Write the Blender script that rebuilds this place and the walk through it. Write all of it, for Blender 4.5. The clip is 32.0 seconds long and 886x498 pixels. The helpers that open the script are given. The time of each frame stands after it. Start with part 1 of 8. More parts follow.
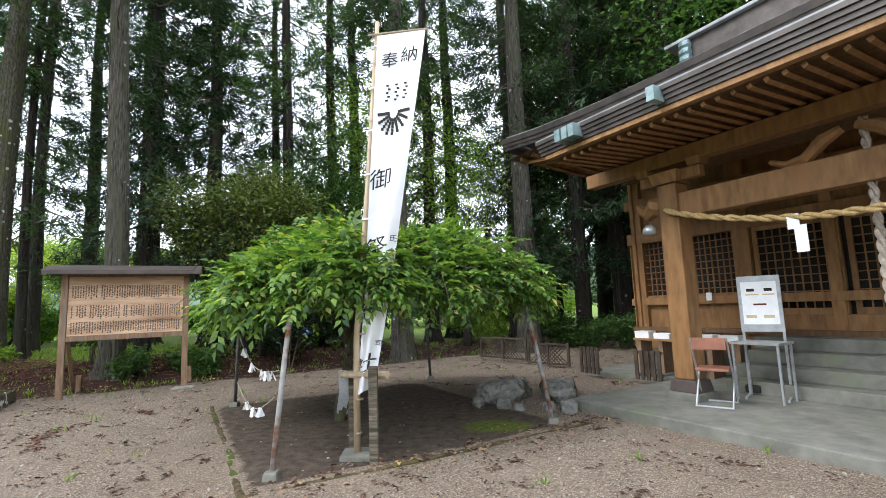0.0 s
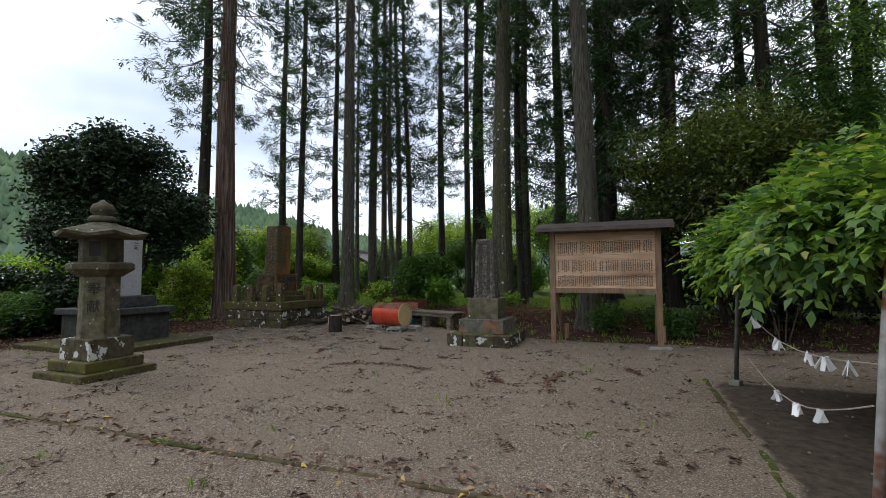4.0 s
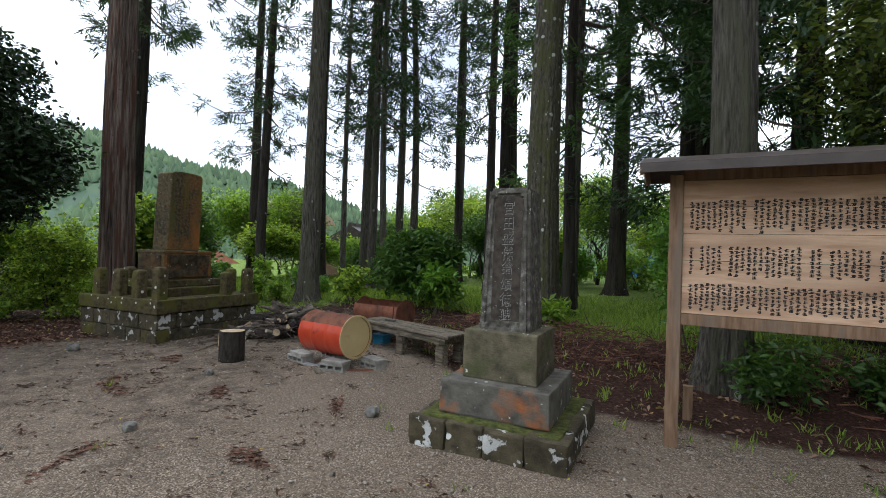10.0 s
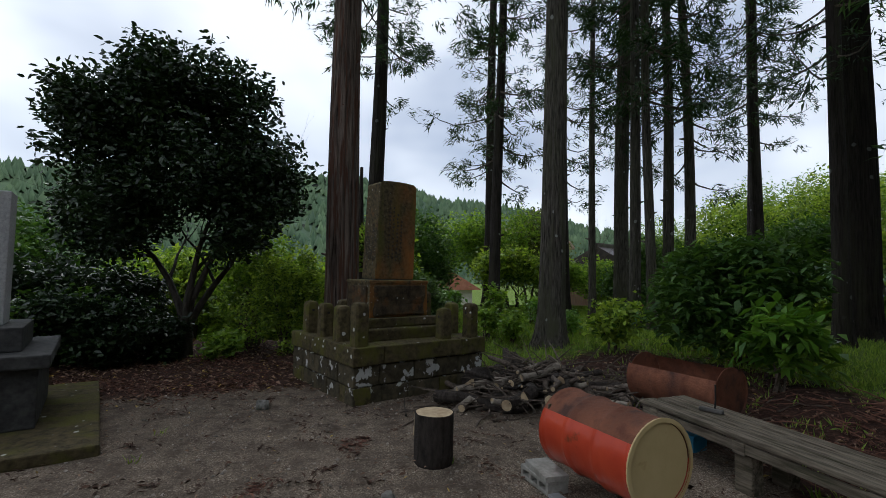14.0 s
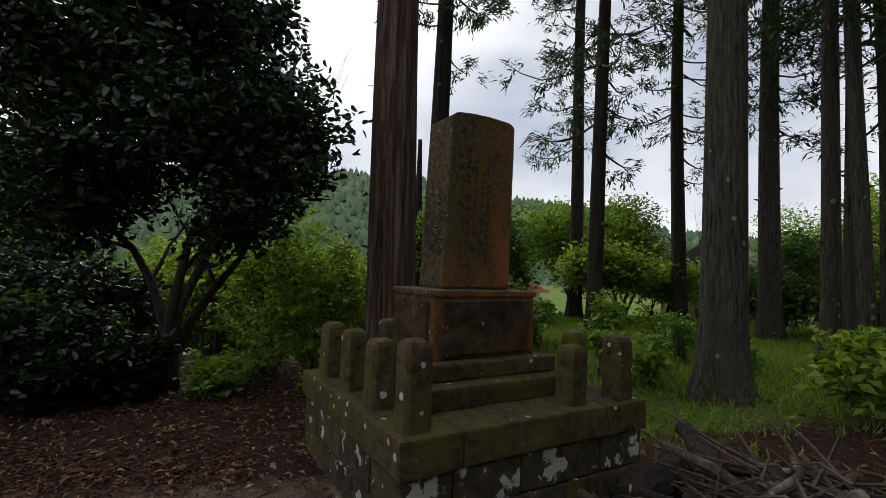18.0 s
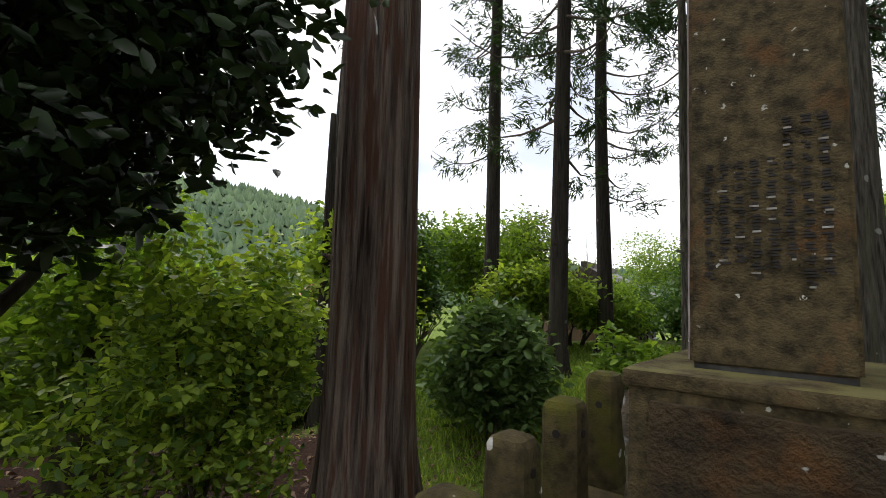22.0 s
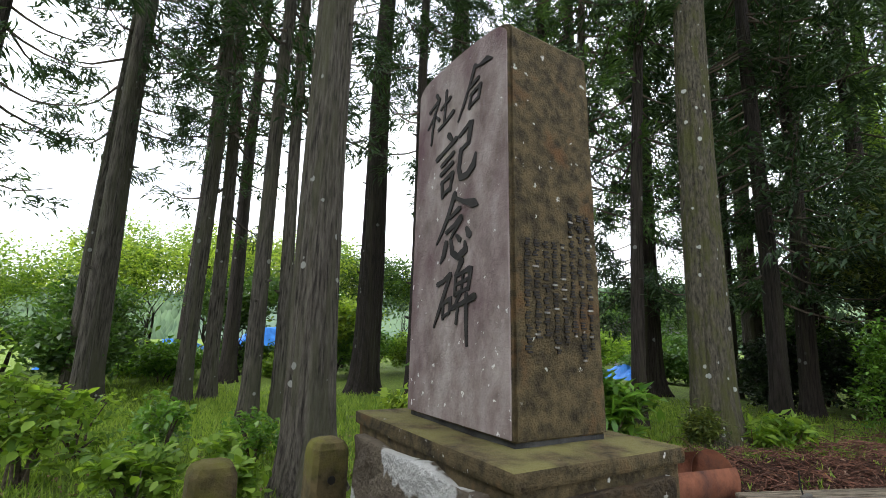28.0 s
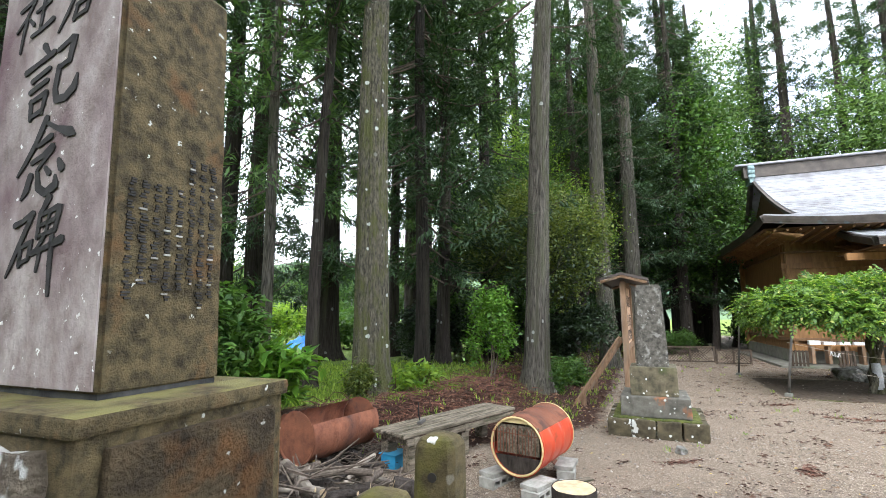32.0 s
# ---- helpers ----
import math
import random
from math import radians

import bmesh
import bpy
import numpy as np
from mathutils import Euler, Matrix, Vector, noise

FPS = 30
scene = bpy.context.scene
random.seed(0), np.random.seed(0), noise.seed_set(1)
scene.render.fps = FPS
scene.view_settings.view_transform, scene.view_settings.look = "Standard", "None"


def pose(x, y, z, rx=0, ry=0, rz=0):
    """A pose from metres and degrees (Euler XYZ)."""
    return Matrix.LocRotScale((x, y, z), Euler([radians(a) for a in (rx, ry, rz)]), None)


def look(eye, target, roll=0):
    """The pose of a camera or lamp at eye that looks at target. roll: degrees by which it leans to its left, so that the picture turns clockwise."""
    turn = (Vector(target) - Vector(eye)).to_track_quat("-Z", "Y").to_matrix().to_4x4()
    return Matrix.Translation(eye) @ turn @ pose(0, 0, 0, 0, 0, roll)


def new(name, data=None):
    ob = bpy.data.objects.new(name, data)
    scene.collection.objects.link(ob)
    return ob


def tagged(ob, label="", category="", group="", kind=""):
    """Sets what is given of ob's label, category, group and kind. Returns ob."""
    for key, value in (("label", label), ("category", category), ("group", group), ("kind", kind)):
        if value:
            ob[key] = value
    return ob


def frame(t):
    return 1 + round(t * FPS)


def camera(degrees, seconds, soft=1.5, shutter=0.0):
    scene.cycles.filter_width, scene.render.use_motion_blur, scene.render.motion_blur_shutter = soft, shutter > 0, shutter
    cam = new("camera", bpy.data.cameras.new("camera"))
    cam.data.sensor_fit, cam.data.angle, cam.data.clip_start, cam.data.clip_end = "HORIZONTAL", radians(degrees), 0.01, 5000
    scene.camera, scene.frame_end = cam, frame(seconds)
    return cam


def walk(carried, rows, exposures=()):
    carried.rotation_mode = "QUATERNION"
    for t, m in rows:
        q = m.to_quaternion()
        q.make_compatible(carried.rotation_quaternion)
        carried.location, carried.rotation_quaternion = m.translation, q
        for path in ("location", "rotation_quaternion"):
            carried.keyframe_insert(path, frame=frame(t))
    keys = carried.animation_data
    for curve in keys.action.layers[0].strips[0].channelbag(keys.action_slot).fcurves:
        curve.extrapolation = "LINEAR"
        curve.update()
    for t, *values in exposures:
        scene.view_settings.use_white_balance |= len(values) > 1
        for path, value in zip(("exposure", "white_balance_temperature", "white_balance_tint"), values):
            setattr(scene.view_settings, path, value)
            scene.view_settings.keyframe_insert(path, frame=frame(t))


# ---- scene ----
cam = camera(86.9, 32.0, soft=0.6)
PATH = [
    (0.0, (-0.004, -0.003, 1.495), (-0.033, 4.960, 2.102), -2.15),
    (0.5, (-0.034, -0.029, 1.489), (-0.657, 4.897, 2.074), -1.93),
    (1.0, (-0.060, -0.028, 1.480), (-1.206, 4.809, 2.021), -1.30),
    (1.5, (-0.091, -0.034, 1.466), (-1.756, 4.655, 1.953), -0.56),
    (2.0, (-0.207, 0.022, 1.451), (-2.409, 4.488, 1.906), -0.62),
    (2.5, (-0.443, 0.127, 1.439), (-3.190, 4.285, 1.849), -0.82),
    (3.0, (-0.640, 0.290, 1.429), (-3.865, 4.094, 1.794), -0.85),
    (3.5, (-0.849, 0.571, 1.446), (-4.449, 4.022, 1.801), -0.69),
    (4.0, (-1.073, 0.883, 1.466), (-4.960, 4.016, 1.748), -0.27),
    (4.5, (-1.325, 1.241, 1.493), (-5.304, 4.259, 1.752), 0.06),
    (6.5, (-2.628, 2.616, 1.669), (-6.707, 5.506, 1.794), 0.74),
    (7.0, (-3.024, 2.928, 1.676), (-7.111, 5.806, 1.814), 0.92),
    (7.5, (-3.370, 3.280, 1.680), (-7.453, 6.163, 1.818), 1.10),
    (8.0, (-3.698, 3.642, 1.648), (-7.774, 6.536, 1.762), 1.24),
    (8.5, (-4.136, 4.070, 1.618), (-8.209, 6.968, 1.710), 1.40),
    (9.0, (-4.525, 4.457, 1.610), (-8.602, 7.349, 1.704), 1.57),
    (9.5, (-4.918, 4.734, 1.605), (-8.992, 7.631, 1.685), 1.69),
    (10.0, (-5.290, 5.018, 1.623), (-9.369, 7.909, 1.688), 1.88),
    (10.5, (-5.654, 5.278, 1.640), (-9.728, 8.176, 1.700), 2.09),
    (11.0, (-6.045, 5.565, 1.640), (-10.172, 8.387, 1.682), 1.93),
    (11.5, (-6.437, 5.822, 1.662), (-10.655, 8.507, 1.661), 1.53),
    (12.0, (-6.803, 6.028, 1.701), (-11.216, 8.378, 1.725), 0.94),
    (12.5, (-7.192, 6.086, 1.700), (-11.827, 7.960, 1.767), 0.26),
    (13.0, (-7.579, 6.037, 1.668), (-12.389, 7.391, 1.834), -0.02),
    (13.5, (-8.023, 6.051, 1.656), (-12.939, 6.924, 1.917), 0.45),
    (14.0, (-8.389, 6.063, 1.656), (-13.349, 6.633, 1.919), 1.13),
    (14.5, (-8.737, 6.093, 1.664), (-13.711, 6.510, 1.953), 1.73),
    (16.5, (-10.289, 6.058, 1.718), (-15.281, 6.214, 1.946), 1.84),
    (17.0, (-10.706, 6.029, 1.725), (-15.698, 6.165, 1.973), 1.74),
    (17.5, (-11.146, 5.933, 1.713), (-16.139, 6.019, 1.968), 1.94),
    (18.0, (-11.571, 5.887, 1.689), (-16.566, 5.848, 1.929), 1.93),
    (18.5, (-11.887, 5.749, 1.691), (-16.880, 5.665, 1.927), 1.79),
    (19.0, (-12.210, 5.502, 1.701), (-17.204, 5.389, 1.921), 1.47),
    (19.5, (-12.541, 5.289, 1.672), (-17.533, 5.125, 1.893), 1.25),
    (20.0, (-12.902, 5.057, 1.697), (-17.894, 4.968, 1.965), 1.22),
    (20.5, (-13.291, 4.786, 1.711), (-18.283, 4.839, 1.995), 1.29),
    (21.0, (-13.681, 4.695, 1.724), (-18.663, 4.979, 2.035), 1.66),
    (21.5, (-14.165, 4.552, 1.739), (-19.055, 5.515, 2.140), 2.01),
    (22.0, (-14.572, 4.374, 1.748), (-19.258, 6.048, 2.241), 1.96),
    (22.5, (-14.926, 4.310, 1.763), (-19.274, 6.705, 2.358), 1.72),
    (23.0, (-15.151, 4.284, 1.787), (-19.014, 7.382, 2.485), 1.63),
    (23.5, (-15.393, 4.211, 1.796), (-18.656, 7.923, 2.556), 1.49),
    (24.0, (-15.555, 4.141, 1.807), (-18.198, 8.315, 2.579), 1.62),
    (24.5, (-15.677, 4.129, 1.795), (-17.806, 8.588, 2.559), 1.44),
    (25.0, (-15.831, 4.151, 1.830), (-17.445, 8.808, 2.672), 1.75),
    (25.5, (-15.975, 4.204, 1.863), (-17.128, 8.981, 2.781), 1.92),
    (27.5, (-16.006, 4.186, 1.881), (-16.318, 9.090, 2.807), 1.97),
    (28.0, (-16.000, 4.174, 1.871), (-15.936, 9.089, 2.788), 2.13),
    (28.5, (-15.989, 4.159, 1.864), (-15.506, 9.057, 2.748), 2.26),
    (29.0, (-15.954, 4.127, 1.837), (-14.978, 8.951, 2.717), 1.46),
    (29.5, (-15.894, 4.087, 1.808), (-14.515, 8.815, 2.670), 0.63),
    (30.0, (-15.869, 4.068, 1.800), (-14.359, 8.759, 2.646), 0.43),
    (30.5, (-15.858, 4.047, 1.783), (-14.119, 8.663, 2.602), 0.08),
    (31.0, (-15.851, 4.046, 1.769), (-13.722, 8.502, 2.547), -0.35),
    (31.5, (-15.816, 4.017, 1.765), (-13.257, 8.250, 2.497), -0.60),
    (32.0, (-15.789, 4.000, 1.775), (-12.789, 7.938, 2.480), -0.31),
]
walk(cam, [(t, look(eye, target, roll)) for t, eye, target, roll in PATH],
     exposures=[(0.0, 1.35, 5950, 9), (2.0, 0.95, 5950, 9), (4.0, 0.1, 6000, 9), (8.0, 0.4, 5950, 9), (11.0, 0.6, 5900, 9), (12.0, 0.5, 5900, 9), (13.0, 0.1, 5850, 9), (14.5, -0.55, 5950, 9), (17.0, -0.6, 6300, 11),
                (19.0, 0.0, 6550, 11), (20.0, 0.5, 6650, 11), (21.0, 0.6, 6650, 11), (22.0, 0.4, 6650, 11), (23.0, -0.05, 6700, 11), (24.0, 0.0, 6750, 11), (25.0, 0.5, 6700, 11),
                (28.0, 1.15, 6250, 10), (29.0, 1.5, 6200, 10), (30.0, 2.0, 6150, 9), (31.0, 2.05, 6100, 9), (32.0, 2.0, 6000, 9)])

# ---- light ----
world = bpy.data.worlds.new("overcast")
scene.world = world
world.use_nodes = True
wn, wl = world.node_tree.nodes, world.node_tree.links
wn.clear()
w_out, w_bg, w_sky = wn.new("ShaderNodeOutputWorld"), wn.new("ShaderNodeBackground"), wn.new("ShaderNodeTexSky")
w_sky.sky_type, w_sky.sun_disc = "NISHITA", False
w_sky.sun_elevation, w_sky.sun_rotation = radians(48), radians(250)
w_tc, w_map, w_noise, w_ramp = wn.new("ShaderNodeTexCoord"), wn.new("ShaderNodeMapping"), wn.new("ShaderNodeTexNoise"), wn.new("ShaderNodeValToRGB")
w_map.inputs["Scale"].default_value = (1.0, 1.0, 2.0)
w_noise.inputs["Scale"].default_value, w_noise.inputs["Detail"].default_value = 1.3, 4.0
w_ramp.color_ramp.elements[0].position, w_ramp.color_ramp.elements[0].color = 0.36, (4.6, 5.0, 5.8, 1)
w_ramp.color_ramp.elements[1].position, w_ramp.color_ramp.elements[1].color = 0.54, (10.0, 10.0, 10.0, 1)
w_mix = wn.new("ShaderNodeMix")
w_mix.data_type = "RGBA"
w_mix.inputs["Factor"].default_value = 0.88
wl.new(w_tc.outputs["Generated"], w_map.inputs["Vector"])
wl.new(w_map.outputs["Vector"], w_noise.inputs["Vector"])
wl.new(w_noise.outputs["Fac"], w_ramp.inputs["Fac"])
wl.new(w_sky.outputs["Color"], w_mix.inputs["A"])
wl.new(w_ramp.outputs["Color"], w_mix.inputs["B"])
wl.new(w_mix.outputs["Result"], w_bg.inputs["Color"])
wl.new(w_bg.outputs["Background"], w_out.inputs["Surface"])
w_bg.inputs["Strength"].default_value = 0.15

sun = new("sun", bpy.data.lights.new("sun", "SUN"))
sun.data.energy, sun.data.angle, sun.data.color = 1.2, radians(25), (1.0, 0.97, 0.92)
sun.matrix_world = look((-40, -15, 48), (0, 0, 0))


# ---- materials ----
def surf(name, c1, c2, scale=8.0, rough=0.85, bump=0.3, c3=None, s3=2.0, k3=(0.5, 0.62), stretch=(1, 1, 1), metal=0.0,
         spots=None, spot_scale=9.0, spot_k=(0.66, 0.7), vary=0.25, fine=6.0, bump_d=0.02, island=False, spec=0.3):
    """Two-scale mottled surface: grain between c1 and c2, patches of c3, hard-edged spots, and a tone that varies piece by piece."""
    m = bpy.data.materials.new(name)
    m.use_nodes = True
    n, l = m.node_tree.nodes, m.node_tree.links
    p = n["Principled BSDF"]
    p.inputs["Roughness"].default_value, p.inputs["Metallic"].default_value = rough, metal
    p.inputs["Specular IOR Level"].default_value = spec
    tc, mp = n.new("ShaderNodeTexCoord"), n.new("ShaderNodeMapping")
    mp.inputs["Scale"].default_value = stretch
    l.new(tc.outputs["Object"], mp.inputs["Vector"])

    def noise_at(s, detail=4.0, r=0.6):
        t = n.new("ShaderNodeTexNoise")
        t.inputs["Scale"].default_value, t.inputs["Detail"].default_value, t.inputs["Roughness"].default_value = s, detail, r
        l.new(mp.outputs["Vector"], t.inputs["Vector"])
        return t.outputs["Fac"]

    def ramp(fac, a, b, ca=(0, 0, 0, 1), cb=(1, 1, 1, 1)):
        t = n.new("ShaderNodeValToRGB")
        t.color_ramp.elements[0].position, t.color_ramp.elements[0].color = a, ca
        t.color_ramp.elements[1].position, t.color_ramp.elements[1].color = b, cb
        l.new(fac, t.inputs["Fac"])
        return t.outputs["Color"]

    def mixed(fac, a, b, kind="MIX"):
        t = n.new("ShaderNodeMix")
        t.data_type, t.blend_type = "RGBA", kind
        for key, v in (("Factor", fac), ("A", a), ("B", b)):
            if hasattr(v, "links"):
                l.new(v, t.inputs[key])
            else:
                t.inputs[key].default_value = v if key == "Factor" else (*v, 1)
        return t.outputs["Result"]

    grain = noise_at(scale)
    col = ramp(grain, 0.32, 0.68, (*c1, 1), (*c2, 1))
    if c3:
        col = mixed(ramp(noise_at(s3), *k3), col, c3)
    if spots:
        vo, warp, sp = n.new("ShaderNodeTexVoronoi"), n.new("ShaderNodeMix"), n.new("ShaderNodeSeparateColor")
        vo.inputs["Scale"].default_value = spot_scale * 0.8
        warp.data_type, warp.blend_type = "VECTOR", "MIX"
        wob = n.new("ShaderNodeTexNoise")
        wob.inputs["Scale"].default_value = spot_scale * 1.5
        l.new(tc.outputs["Object"], wob.inputs["Vector"])
        warp.inputs["Factor"].default_value = 0.035
        l.new(tc.outputs["Object"], warp.inputs[4])
        l.new(wob.outputs["Color"], warp.inputs[5])
        l.new(warp.outputs[1], vo.inputs["Vector"])
        l.new(vo.outputs["Color"], sp.inputs["Color"])
        sized = n.new("ShaderNodeMath")
        sized.operation = "MULTIPLY_ADD"
        l.new(sp.outputs["Green"], sized.inputs[0])
        sized.inputs[1].default_value = 0.28
        l.new(vo.outputs["Distance"], sized.inputs[2])
        disc = ramp(sized.outputs["Value"], 0.28, 0.34, (1, 1, 1, 1), (0, 0, 0, 1))
        few = ramp(sp.outputs["Red"], spot_k[0], spot_k[0] + 0.02)
        both = n.new("ShaderNodeMath")
        both.operation = "MULTIPLY"
        l.new(disc, both.inputs[0])
        l.new(few, both.inputs[1])
        col = mixed(both.outputs["Value"], col, spots)
    if island:
        src = n.new("ShaderNodeNewGeometry").outputs["Random Per Island"]
    else:
        src = n.new("ShaderNodeObjectInfo").outputs["Random"]
    hsv = n.new("ShaderNodeHueSaturation")
    mr = n.new("ShaderNodeMapRange")
    mr.inputs["To Min"].default_value, mr.inputs["To Max"].default_value = 1 - vary, 1 + vary
    l.new(src, mr.inputs["Value"])
    l.new(mr.outputs["Result"], hsv.inputs["Value"])
    l.new(col, hsv.inputs["Color"])
    l.new(hsv.outputs["Color"], p.inputs["Base Color"])
    if bump:
        b = n.new("ShaderNodeBump")
        b.inputs["Strength"].default_value, b.inputs["Distance"].default_value = bump, bump_d
        l.new(noise_at(scale * fine, 5.0, 0.65), b.inputs["Height"])
        l.new(b.outputs["Normal"], p.inputs["Normal"])
    return m


def leafy(name, c1, c2, rough=0.5, back=0.35, c3=None):
    """Leaves: tone varies leaf by leaf, part of the light passes through."""
    m = bpy.data.materials.new(name)
    m.use_nodes = True
    n, l = m.node_tree.nodes, m.node_tree.links
    p, out = n["Principled BSDF"], n["Material Output"]
    p.inputs["Roughness"].default_value = rough
    p.inputs["Specular IOR Level"].default_value = 0.35
    g, r = n.new("ShaderNodeNewGeometry"), n.new("ShaderNodeValToRGB")
    r.color_ramp.elements[0].color, r.color_ramp.elements[1].color = (*c1, 1), (*c2, 1)
    if c3:
        e = r.color_ramp.elements.new(0.94)
        e.color = (*c2, 1)
        r.color_ramp.elements[2].color = (*c3, 1)
    l.new(g.outputs["Random Per Island"], r.inputs["Fac"])
    l.new(r.outputs["Color"], p.inputs["Base Color"])
    t, mx = n.new("ShaderNodeBsdfTranslucent"), n.new("ShaderNodeMixShader")
    br = n.new("ShaderNodeMix")
    br.data_type, br.blend_type = "RGBA", "MULTIPLY"
    br.inputs["Factor"].default_value = 1.0
    br.inputs["B"].default_value = (1.6, 1.6, 0.7, 1)
    l.new(r.outputs["Color"], br.inputs["A"])
    l.new(br.outputs["Result"], t.inputs["Color"])
    mx.inputs["Fac"].default_value = back
    l.new(p.outputs["BSDF"], mx.inputs[1])
    l.new(t.outputs["BSDF"], mx.inputs[2])
    l.new(mx.outputs["Shader"], out.inputs["Surface"])
    return m


def ground_mat():
    m = bpy.data.materials.new("ground_surface")
    m.use_nodes = True
    n, l = m.node_tree.nodes, m.node_tree.links
    p = n["Principled BSDF"]
    p.inputs["Roughness"].default_value = 0.95
    p.inputs["Specular IOR Level"].default_value = 0.15
    tc = n.new("ShaderNodeTexCoord")

    def noise_at(s, d=4.0, r=0.6):
        t = n.new("ShaderNodeTexNoise")
        t.inputs["Scale"].default_value, t.inputs["Detail"].default_value, t.inputs["Roughness"].default_value = s, d, r
        l.new(tc.outputs["Object"], t.inputs["Vector"])
        return t.outputs["Fac"]

    def ramp(fac, stops):
        t = n.new("ShaderNodeValToRGB")
        e = t.color_ramp.elements
        for i, (a, c) in enumerate(stops):
            k = e[i] if i < 2 else e.new(a)
            k.position, k.color = a, (*c, 1)
        l.new(fac, t.inputs["Fac"])
        return t.outputs["Color"]

    def mixed(fac, a, b):
        t = n.new("ShaderNodeMix")
        t.data_type = "RGBA"
        l.new(fac, t.inputs["Factor"])
        l.new(a, t.inputs["A"])
        l.new(b, t.inputs["B"])
        return t.outputs["Result"]

    def mask(name, amount=0.5):
        a = n.new("ShaderNodeAttribute")
        a.attribute_name = name
        add = n.new("ShaderNodeMath")
        add.operation = "MULTIPLY_ADD"
        l.new(edge, add.inputs[0])
        add.inputs[1].default_value = amount
        l.new(a.outputs["Fac"], add.inputs[2])
        mr = n.new("ShaderNodeMapRange")
        mr.inputs["From Min"].default_value, mr.inputs["From Max"].default_value = 0.5 + amount * 0.35, 0.5 + amount * 0.65
        l.new(add.outputs["Value"], mr.inputs["Value"])
        return mr.outputs["Result"]

    edge = noise_at(3.5, 6.0, 0.7)
    vor = n.new("ShaderNodeTexVoronoi")
    vor.inputs["Scale"].default_value = 105.0
    l.new(tc.outputs["Object"], vor.inputs["Vector"])
    sep = n.new("ShaderNodeSeparateColor")
    l.new(vor.outputs["Color"], sep.inputs["Color"])
    gravel = ramp(sep.outputs["Red"], [(0.0, (0.07, 0.052, 0.038)), (1.0, (0.58, 0.49, 0.39)), (0.6, (0.225, 0.176, 0.13)), (0.88, (0.37, 0.3, 0.23))])
    dusty = ramp(noise_at(1.3, 5.0), [(0.3, (0.16, 0.119, 0.084)), (0.7, (0.31, 0.245, 0.185))])
    gravel = mixed(ramp(noise_at(0.6, 4.0), [(0.35, (0.08, 0.08, 0.08)), (0.65, (0.45, 0.45, 0.45))]), gravel, dusty)
    litter = ramp(noise_at(28.0, 5.0, 0.7), [(0.3, (0.018, 0.009, 0.007)), (0.72, (0.12, 0.062, 0.042)), (0.5, (0.05, 0.025, 0.018))])
    grass = ramp(noise_at(16.0, 5.0, 0.7), [(0.3, (0.055, 0.09, 0.015)), (0.7, (0.2, 0.28, 0.05))])
    soil = ramp(noise_at(9.0, 6.0, 0.65), [(0.3, (0.05, 0.038, 0.029)), (0.7, (0.14, 0.108, 0.081))])
    moss = ramp(noise_at(14.0), [(0.3, (0.06, 0.075, 0.012)), (0.7, (0.16, 0.19, 0.035))])
    col = mixed(mask("soil", 0.7), gravel, soil)
    col = mixed(mask("litter", 0.8), col, litter)
    col = mixed(mask("grass", 0.8), col, grass)
    col = mixed(mask("moss", 0.6), col, moss)
    l.new(col, p.inputs["Base Color"])
    b = n.new("ShaderNodeBump")
    b.inputs["Strength"].default_value, b.inputs["Distance"].default_value = 1.0, 0.014
    l.new(vor.outputs["Distance"], b.inputs["Height"])
    b2 = n.new("ShaderNodeBump")
    b2.inputs["Strength"].default_value, b2.inputs["Distance"].default_value = 0.5, 0.05
    l.new(noise_at(6.0, 6.0, 0.7), b2.inputs["Height"])
    l.new(b.outputs["Normal"], b2.inputs["Normal"])
    l.new(b2.outputs["Normal"], p.inputs["Normal"])
    return m


M_GROUND = ground_mat()
M_STONE = surf("weathered_stone", (0.046, 0.04, 0.025), (0.14, 0.12, 0.075), 8, 0.9, 0.6, (0.06, 0.068, 0.024), 3.0, (0.52, 0.68), spots=(0.5, 0.5, 0.47), spot_scale=24, spot_k=(0.84, 0.86))
M_RUSTSTONE = surf("rust_stained_stone", (0.06, 0.055, 0.045), (0.15, 0.14, 0.115), 7, 0.9, 0.5, (0.3, 0.11, 0.04), 2.2, (0.55, 0.66), spots=(0.45, 0.45, 0.42), spot_scale=20, spot_k=(0.72, 0.74))
M_STELE = surf("stele_stone", (0.026, 0.02, 0.01), (0.135, 0.103, 0.05), 20, 0.9, 0.7, (0.13, 0.06, 0.02), 5.0, (0.58, 0.74), spots=(0.5, 0.5, 0.46), spot_scale=48, spot_k=(0.89, 0.91), vary=0.03)
